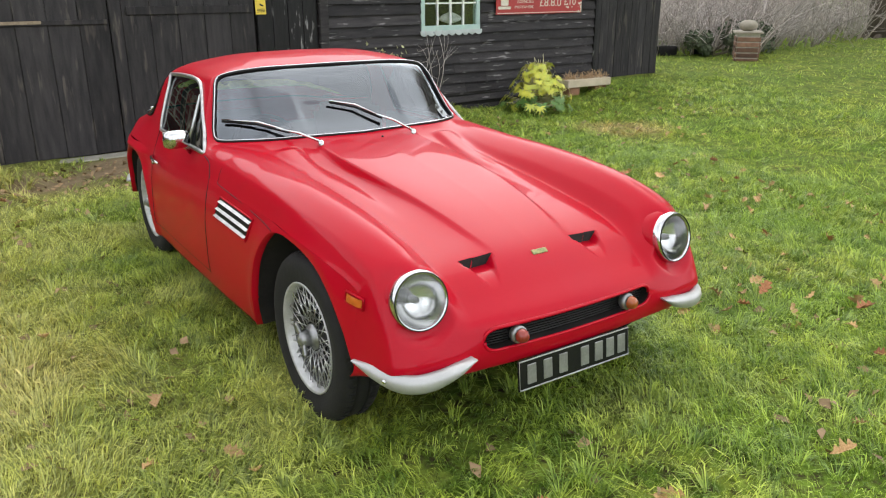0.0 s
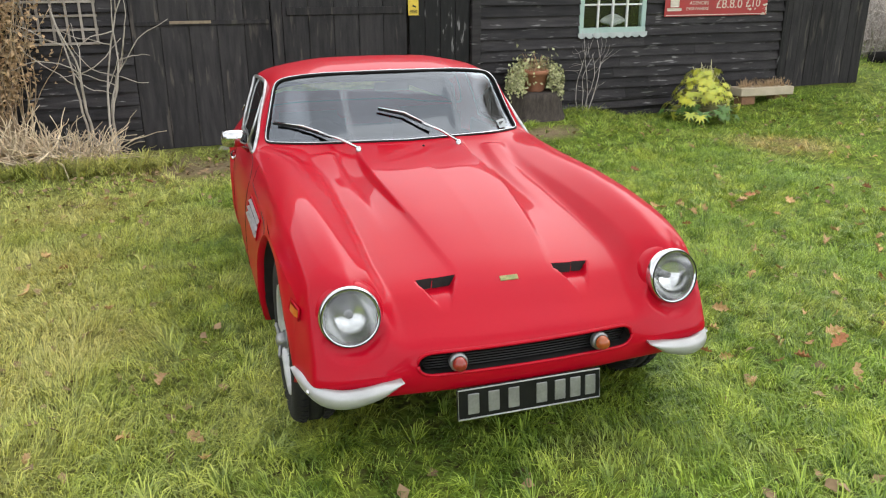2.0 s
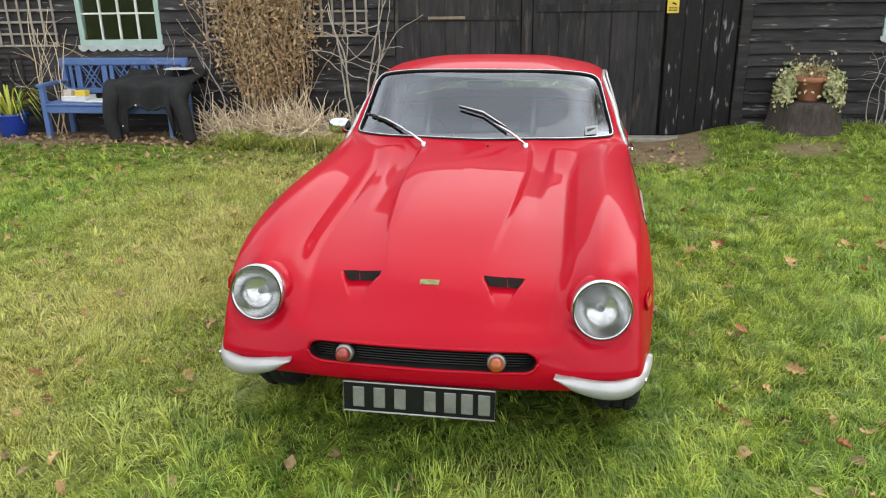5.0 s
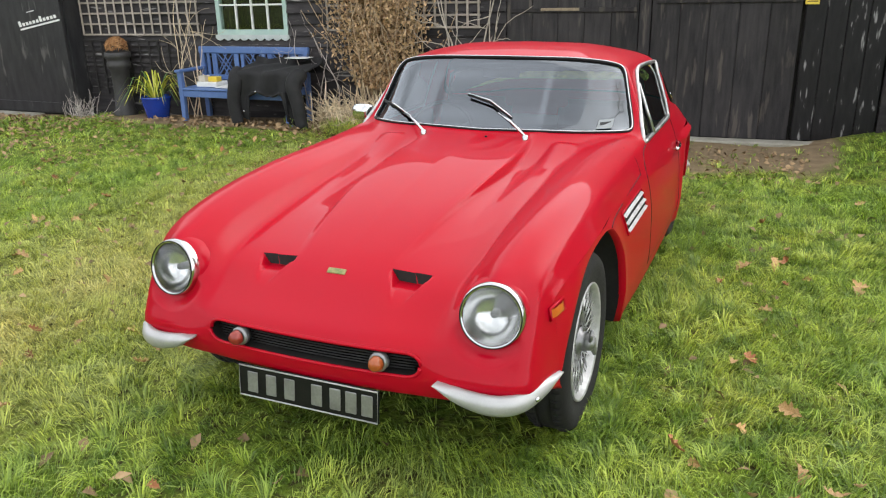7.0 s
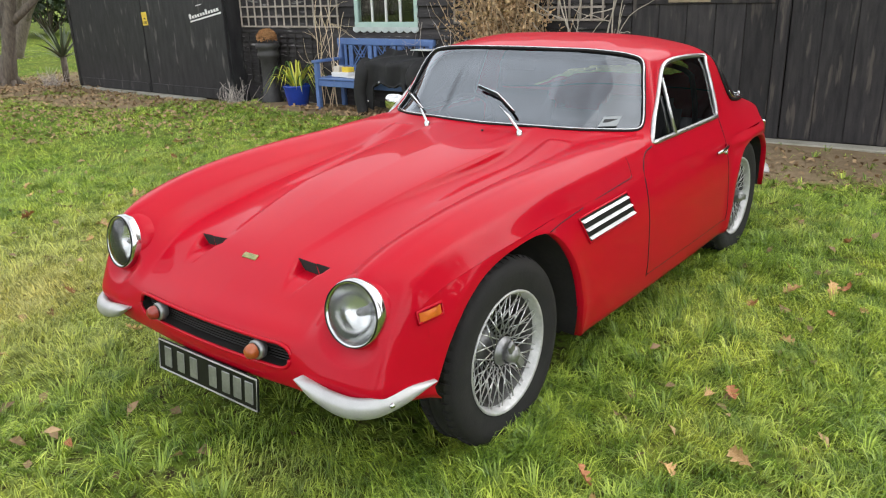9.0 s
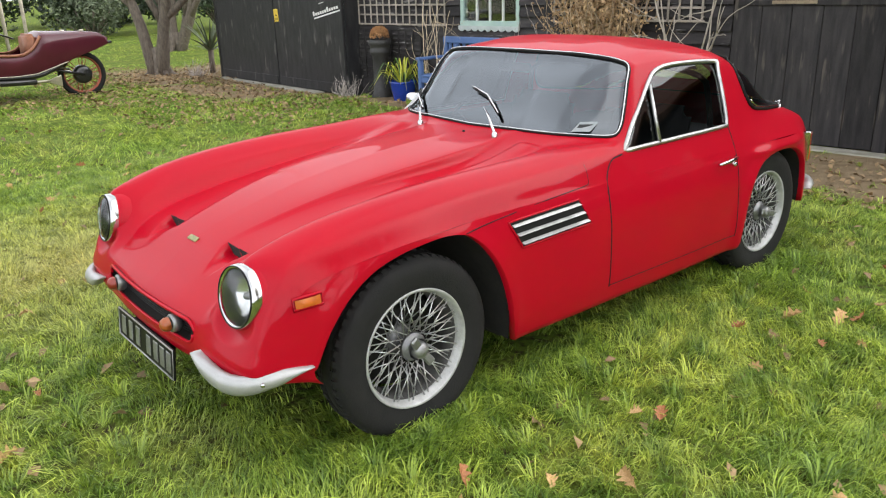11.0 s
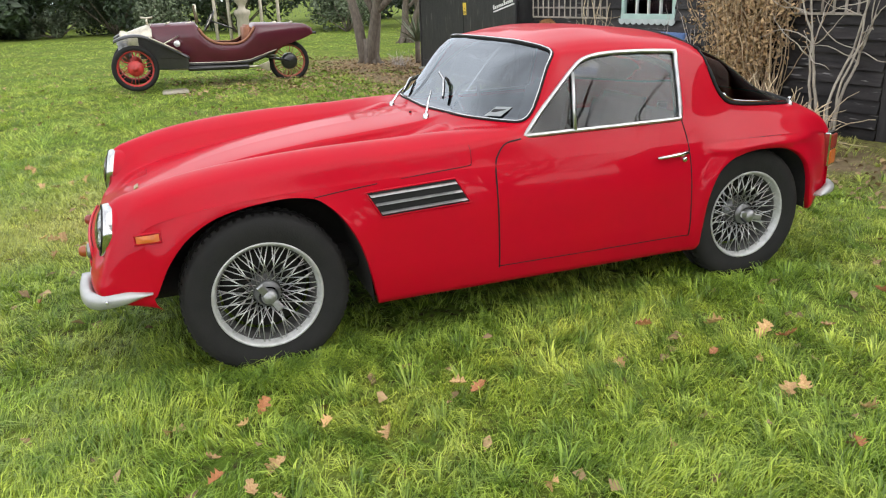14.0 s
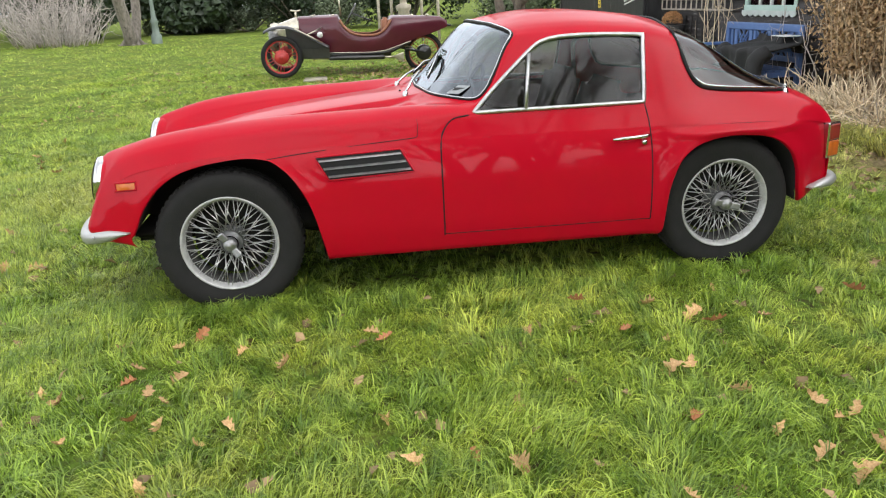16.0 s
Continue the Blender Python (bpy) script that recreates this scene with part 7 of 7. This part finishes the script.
def brick_pillar(x, y, rz):
    z = gz(x, y) - .05
    p = box("brick_pillar", -.27, .27, -.18, .18, 0, .52, M["mortar"], None, "", .004)
    p.matrix_basis = pose(x, y, z, 0, 0, rz) @ Matrix.Diagonal((1.2, 1.2, 1.12, 1))
    tagged(p, "weathered brick gate pillar with a rounded stone on top", "pillar")
    rs = random.Random(7)
    for c in range(5):
        zz = .012 + c * .094
        off = .14 if c % 2 else 0
        for face in (-1, 1):
            u = -.285 - off
            while u < .285:
                a, b = max(-.285, u + .010), min(.285, u + .270)
                if b - a > .05:
                    box("brick", a, b, face * .186 - .012, face * .186 + .012 + rs.uniform(-.004, .004), zz, zz + .072, M["old_brick"], p, "", .004)
                u += .28
            a = face * .276
            box("brick", a - .012, a + .012, -.17, .17, zz, zz + .072, M["old_brick"], p, "", .004)
    box("coping", -.32, .32, -.23, .23, .52, .56, M["stone"], p, "stone coping slab", .01)
    return p


brick_pillar(14.5, 10.4, 40)
bm = bmesh.new()
bmesh.ops.create_icosphere(bm, subdivisions=3, radius=1)
for v in bm.verts:
    v.co = Vector((14.45 + v.co.x * .20, 10.37 + v.co.y * .17, gz(14.5, 10.4) + .685 + v.co.z * .115))
tagged(part("boulder", bm, M["stone"], None, "", True), "rounded grey stone set on the brick pillar", "stone")
low = box("garden_wall", -.6, .6, -.12, .12, 0, .42, M["brick"], None, "", .006)
low.matrix_basis = pose(15.3, 10.85, gz(15.3, 10.85) - .05, 0, 0, 40)
tagged(low, "low weathered brick garden wall", "wall")
for k, (x, y, w, h) in enumerate([(14.6, 11.6, 2.6, 1.7), (16.0, 12.2, 3.0, 2.0), (17.8, 12.6, 3.2, 2.1), (13.4, 12.6, 2.4, 1.6), (20.5, 13.2, 4, 2.2), (23.5, 14.5, 4.5, 2.5), (27, 14.5, 5, 2.5), (19, 16.5, 4, 2.6),
                                  (15.6, 15.5, 3.5, 2.4), (24, 18.5, 5, 3), (29, 11.5, 5, 2.5), (31, 7.5, 5, 2.6)]):
    twig_shrub(x * 1.07, y * 1.06, w * 1.06, h * 1.06, 105, "leafless grey-brown hedge beyond the lawn", 170 + k)
for k, (x, y, w, h) in enumerate([(15.5, 11.0, 1.6, .7), (13.9, 11.0, 1.4, .5), (33, 16, 8, 4), (26, 24, 9, 4.5), (16, 24, 8, 4)]):
    leafy_shrub(x * 1.07, y * 1.06, w * 1.06, h * 1.06, 1800, "low dark green bush beyond the lawn", 190 + k, M["shrub"] if w < 3 else M["evergreen"], .12 if w < 3 else .4)
bk = lathe("bucket", [(0, 0), (.13, 0), (.17, .30), (.185, .30), (.185, .325), (.16, .32), (.12, .02), (0, .02)], material("dark_blue_plastic", (0.02, 0.03, 0.06), (0.03, 0.04, 0.07), rough=.4), None, "", 20)
bk.matrix_basis = pose(14.8, 11.9, gz(14.8, 11.9))
tagged(bk, "dark blue plastic bucket beside the hedge", "bucket")
tagged(rounded("planting_tub", 13.8, 14.3, 12.0, 12.3, gz(14.0, 12.1), gz(14.0, 12.1) + .2, M["dark"], None, "", .02), "dark low planting tub on the grass", "tub")

# ---- grass and fallen leaves ----
def blades(n, x0, x1, y0, y1, height, width, seed, keep=None, segments=2):
    """Arrays of grass blades on a stretch of lawn."""
    r = np.random.RandomState(seed)
    x, y = r.uniform(x0, x1, n), r.uniform(y0, y1, n)
    tuft = field(x, y, .16, 2) * .6 + field(x, y, .5, 3) * .6
    ok = r.rand(n) < .35 + .8 * tuft
    if keep is not None:
        ok &= keep(x, y)
    x, y, tuft = x[ok], y[ok], tuft[ok]
    n = len(x)
    z = ground_z(x, y) - .006
    dry = step(-3.0, -8.0, x) * .3 + step(4.0, 7.5, y) * step(5.0, 1.0, x) * .45
    h = height * (.25 + 1.25 * tuft ** 1.5) * r.uniform(.55, 1.25, n) * (1 - .55 * np.clip(dry, 0, 1)) * (1 - .45 * wear(x, y))
    comb = 2 * np.pi * (field(x, y, .45, 4) * 1.6 + field(x, y, 1.3, 5))
    a = comb + r.normal(0, .8, n)
    lean = r.uniform(.35, 1.6, n)
    dx, dy = np.cos(a) * lean, np.sin(a) * lean
    tw = r.uniform(0, np.pi, n)
    wx, wy = np.cos(tw) * width * .5, np.sin(tw) * width * .5
    w = r.uniform(.6, 1.3, n)
    wx, wy = wx * w, wy * w
    if segments == 2:
        v = np.empty((n, 5, 3))
        v[:, 0] = np.stack([x - wx, y - wy, z], 1)
        v[:, 1] = np.stack([x + wx, y + wy, z], 1)
        mx_, my_, mz = x + dx * h * .35, y + dy * h * .35, z + h * .62
        v[:, 2] = np.stack([mx_ + wx * .8, my_ + wy * .8, mz], 1)
        v[:, 3] = np.stack([mx_ - wx * .8, my_ - wy * .8, mz], 1)
        v[:, 4] = np.stack([x + dx * h, y + dy * h, z + h * (1.0 - .38 * lean)], 1)
        loops = np.array([0, 1, 2, 3, 3, 2, 4])
        sizes = np.array([4, 3])
    else:
        v = np.empty((n, 3, 3))
        v[:, 0] = np.stack([x - wx, y - wy, z], 1)
        v[:, 1] = np.stack([x + wx, y + wy, z], 1)
        v[:, 2] = np.stack([x + dx * h, y + dy * h, z + h * (1.0 - .30 * lean)], 1)
        loops = np.array([0, 1, 2])
        sizes = np.array([3])
    return v, loops, sizes


def tufts(n, per, x0, x1, y0, y1, height, width, seed, keep):
    """Coarse tufts: blades that spread and arch from one root."""
    r = np.random.RandomState(seed)
    cx, cy = r.uniform(x0, x1, n), r.uniform(y0, y1, n)
    ok = r.rand(n) < .25 + 1.1 * field(cx, cy, .7, 4)
    cx, cy = np.repeat(cx[ok], per), np.repeat(cy[ok], per)
    size = np.repeat(r.uniform(.55, 1.2, int(ok.sum())), per)
    drift = np.repeat(r.uniform(0, 2 * np.pi, int(ok.sum())), per)
    m = len(cx)
    a = drift + r.normal(0, .85, m)
    x, y = cx + np.cos(a) * r.uniform(0, .03, m), cy + np.sin(a) * r.uniform(0, .03, m)
    k = keep(x, y)
    x, y, a, size = x[k], y[k], a[k], size[k]
    m = len(x)
    z = ground_z(x, y) - .006
    h = height * size * r.uniform(.5, 1.15, m)
    lean = r.uniform(.45, 1.45, m)
    dx, dy = np.cos(a) * lean, np.sin(a) * lean
    w = width * r.uniform(.6, 1.2, m) * .5
    wx, wy = -np.sin(a) * w, np.cos(a) * w
    v = np.empty((m, 5, 3))
    v[:, 0] = np.stack([x - wx, y - wy, z], 1)
    v[:, 1] = np.stack([x + wx, y + wy, z], 1)
    mx_, my_, mz = x + dx * h * .4, y + dy * h * .4, z + h * .55
    v[:, 2] = np.stack([mx_ + wx, my_ + wy, mz], 1)
    v[:, 3] = np.stack([mx_ - wx, my_ - wy, mz], 1)
    v[:, 4] = np.stack([x + dx * h, y + dy * h, z + h * (.95 - .5 * lean)], 1)
    return v, np.array([0, 1, 2, 3, 3, 2, 4]), np.array([4, 3])


def grass_object(name, label, *sets):
    verts, loops, sizes, base = [], [], [], 0
    for v, lp_, sz in sets:
        n, k = v.shape[:2]
        verts.append(v.reshape(-1, 3))
        loops.append((base + np.arange(n)[:, None] * k + lp_[None]).ravel())
        sizes.append(np.tile(sz, n))
        base += n * k
    verts, loops, sizes = np.concatenate(verts), np.concatenate(loops), np.concatenate(sizes)
    me = bpy.data.meshes.new(name)
    me.vertices.add(len(verts))
    me.vertices.foreach_set("co", verts.ravel())
    me.loops.add(len(loops))
    me.loops.foreach_set("vertex_index", loops.astype(np.int32))
    me.polygons.add(len(sizes))
    me.polygons.foreach_set("loop_start", np.concatenate([[0], np.cumsum(sizes)[:-1]]).astype(np.int32))
    me.polygons.foreach_set("loop_total", sizes.astype(np.int32))
    me.update(calc_edges=True)
    me.materials.append(M["grass"])
    return tagged(new(name, me), label, "grass", kind="stuff")


def open_lawn(x, y):
    """Not inside the tyres, the barn, the garage or on the sills."""
    ok = ~((y > 8.28 + .083 * x) & (x > .3) & (x < 4.25)) & ~(y > 8.49 + .083 * x) & ~((x > -9.7) & (x < -5.3) & (y > 7.56))
    for wx_ in (CAR[0] - .69, CAR[0] + .69):
        for wy_ in (CAR[1], CAR[1] + 2.286):
            ok &= ~((np.abs(x - wx_) < .07) & (np.abs(y - wy_) < .10))
    under = (np.abs(x - CAR[0]) < .62) & (y > 2.3) & (y < 5.2)
    bare = (y > 6.7) & (x > -3.8) & (x < -1.7)
    ok &= ~(under & (field(x, y, .03, 1) < .6))
    ok &= ~(bare & (field(x, y, .05, 1) < .7))
    ok &= field(x, y, .045, 3) > -.05 + .85 * wear(x, y)
    return ok


def outside_near(x, y):
    return open_lawn(x, y) & ~((x > -2.6) & (x < 6.3) & (y > .2) & (y < 6.4))


grass_object("grass", "lush uneven green lawn grass in tufts",
             blades(420000, -2.6, 6.3, .2, 6.4, .070, .0042, 1, open_lawn),
             tufts(7600, 21, -2.6, 6.3, -.2, 6.6, .105, .0040, 11, open_lawn),
             *[tufts(260, 22, CAR[0] + wx_ - .22, CAR[0] + wx_ + .22, CAR[1] + wy_ - .34, CAR[1] + wy_ + .34, .105, .0046, 20 + q, open_lawn)
               for q, (wx_, wy_) in enumerate(((-.69, 0), (.69, 0), (-.69, 2.286), (.69, 2.286)))],
             tufts(2200, 14, -9.5, 10.5, 6.0, 8.6, .10, .007, 12, open_lawn),
             tufts(300, 26, -1.9, .9, 7.40, 7.78, .24, .009, 13, open_lawn),
             blades(235000, -10.5, 11.0, -1.5, 9.2, .085, .0095, 2, outside_near, 1),
             blades(170000, -28, 23, -12, 15, .08, .018, 3, lambda x, y: ~((x > -10.5) & (x < 11.0) & (y > -1.5) & (y < 9.2)) & ~((x > -10) & (x < 10.8) & (y > 6.5)), 1))

M["leaf_tan"] = material("tan_fallen_leaf", (0.62, 0.41, 0.19), (0.38, 0.22, 0.09), rough=.7, scale=14, grain=70, bump=.3, random_hue=.3)
M["leaf_rust"] = material("rust_fallen_leaf", (0.40, 0.17, 0.065), (0.25, 0.105, 0.045), rough=.7, scale=14, grain=70, bump=.3, random_hue=.3)
leaf_meshes = []
for kind_ in range(8):
    # lobed oak leaf: a folded, curling blade along x
    rs = random.Random(300 + kind_)
    mt = M["leaf_rust"] if kind_ % 3 == 2 else M["leaf_tan"]
    n_ = 15
    fold, roll_, bow, twist = rs.uniform(.3, 1.1), rs.uniform(-.5, 1.2), rs.uniform(-.9, 1.3), rs.uniform(-.7, .7)
    vs, fs_ = [], []
    for i in range(n_ + 1):
        t = i / n_
        x = -.62 + 1.24 * t
        w = .40 * math.sin(math.pi * min(1, t * .93 + .03)) ** .7 * (.78 + .30 * math.cos(2 * math.pi * 3.6 * t + kind_)) * (.75 + .4 * t)
        for side_ in (-1, -.5, 0, .5, 1):
            y = side_ * w * rs.uniform(.9, 1.08)
            z = fold * abs(y) * .85 + 1.6 * roll_ * y * y + bow * x * x * .9 + 1.4 * twist * x * y + rs.uniform(-.022, .022)
            vs.append((x + abs(side_) * .06, y, z + .02))
    for i in range(n_):
        for j in range(4):
            fs_.append((i * 5 + j, (i + 1) * 5 + j, (i + 1) * 5 + j + 1, i * 5 + j + 1))
    # stalk
    b = len(vs)
    vs += [(-.60, -.014, vs[2][2]), (-.60, .014, vs[2][2]), (-.92, .05, vs[2][2] + .06)]
    fs_.append((b, b + 1, b + 2))
    me = bpy.data.meshes.new("fallen_leaf")
    me.from_pydata(vs, [], fs_)
    me.materials.append(mt)
    leaf_meshes.append(me)
rs = random.Random(77)
spots = [(-2.5, 3.2, .3, 2.6, 60), (3.0, 5.9, 1.0, 4.8, 150), (-3.5, 1.0, 2.4, 6.8, 48), (2.8, 8.5, 3.5, 7.2, 18), (.8, 3.4, .2, 1.8, 14)]
for x0, x1, y0, y1, cnt in spots:
    for k in range(cnt):
        x, y = rs.uniform(x0, x1), rs.uniform(y0, y1)
        if abs(x - CAR[0]) < .85 and 1.9 < y < 5.6:
            continue
        if abs(x - CAR[0]) < 1.0 and y > 1.9 and rs.random() < .5:
            continue
        i = rs.randrange(8)
        ob = new("fallen_leaf", leaf_meshes[i])
        size = rs.uniform(.040, .082)
        ob.matrix_basis = pose(x, y, gz(x, y) + rs.uniform(.030, .048), rs.gauss(0, 28), rs.gauss(0, 28), rs.uniform(0, 360)) @ Matrix.Diagonal((size, size, size, 1))
        tagged(ob, "curled rust-brown fallen leaf lying on the grass" if i % 3 == 2 else "dry tan fallen leaf lying on the grass", "leaf", "fallen leaves")
# small leaf litter towards the barn and under the trees
cs, ns = [], []
for x0, x1, y0, y1, cnt in ((-4.2, .6, 5.2, 8.0, 800), (-10, -4.2, 4.4, 7.5, 2400), (-13, -9, 5.5, 9, 900), (-9, -6, 2.8, 5, 500), (-3.8, -1.3, 7.3, 7.9, 420), (.2, 3.6, 6.4, 8.1, 420), (-11.5, -8.6, 5.2, 8.3, 600), (-12, -4, -1, 4.2, 350), (-3.2, 1.0, 2.4, 5.2, 350), (.6, 3.8, 5.8, 8.1, 160), (2.9, 6.3, .3, 5.8, 260), (-1.5, 4.5, .2, 2.2, 120), (4.3, 9.3, 5.8, 8.5, 120)):
    for k in range(cnt):
        x, y = rs.uniform(x0, x1), rs.uniform(y0, y1)
        cs.append((x, y, gz(x, y) + rs.uniform(.012, .04)))
        ns.append((rs.gauss(0, .45), rs.gauss(0, .45), 1))
tagged(mesh_object("leaf_litter", *flat_leaves(rs, cs, ns, .062, .042, .15), M["litter"]), "scattered small brown leaf litter on the lawn", "leaf litter", kind="stuff")
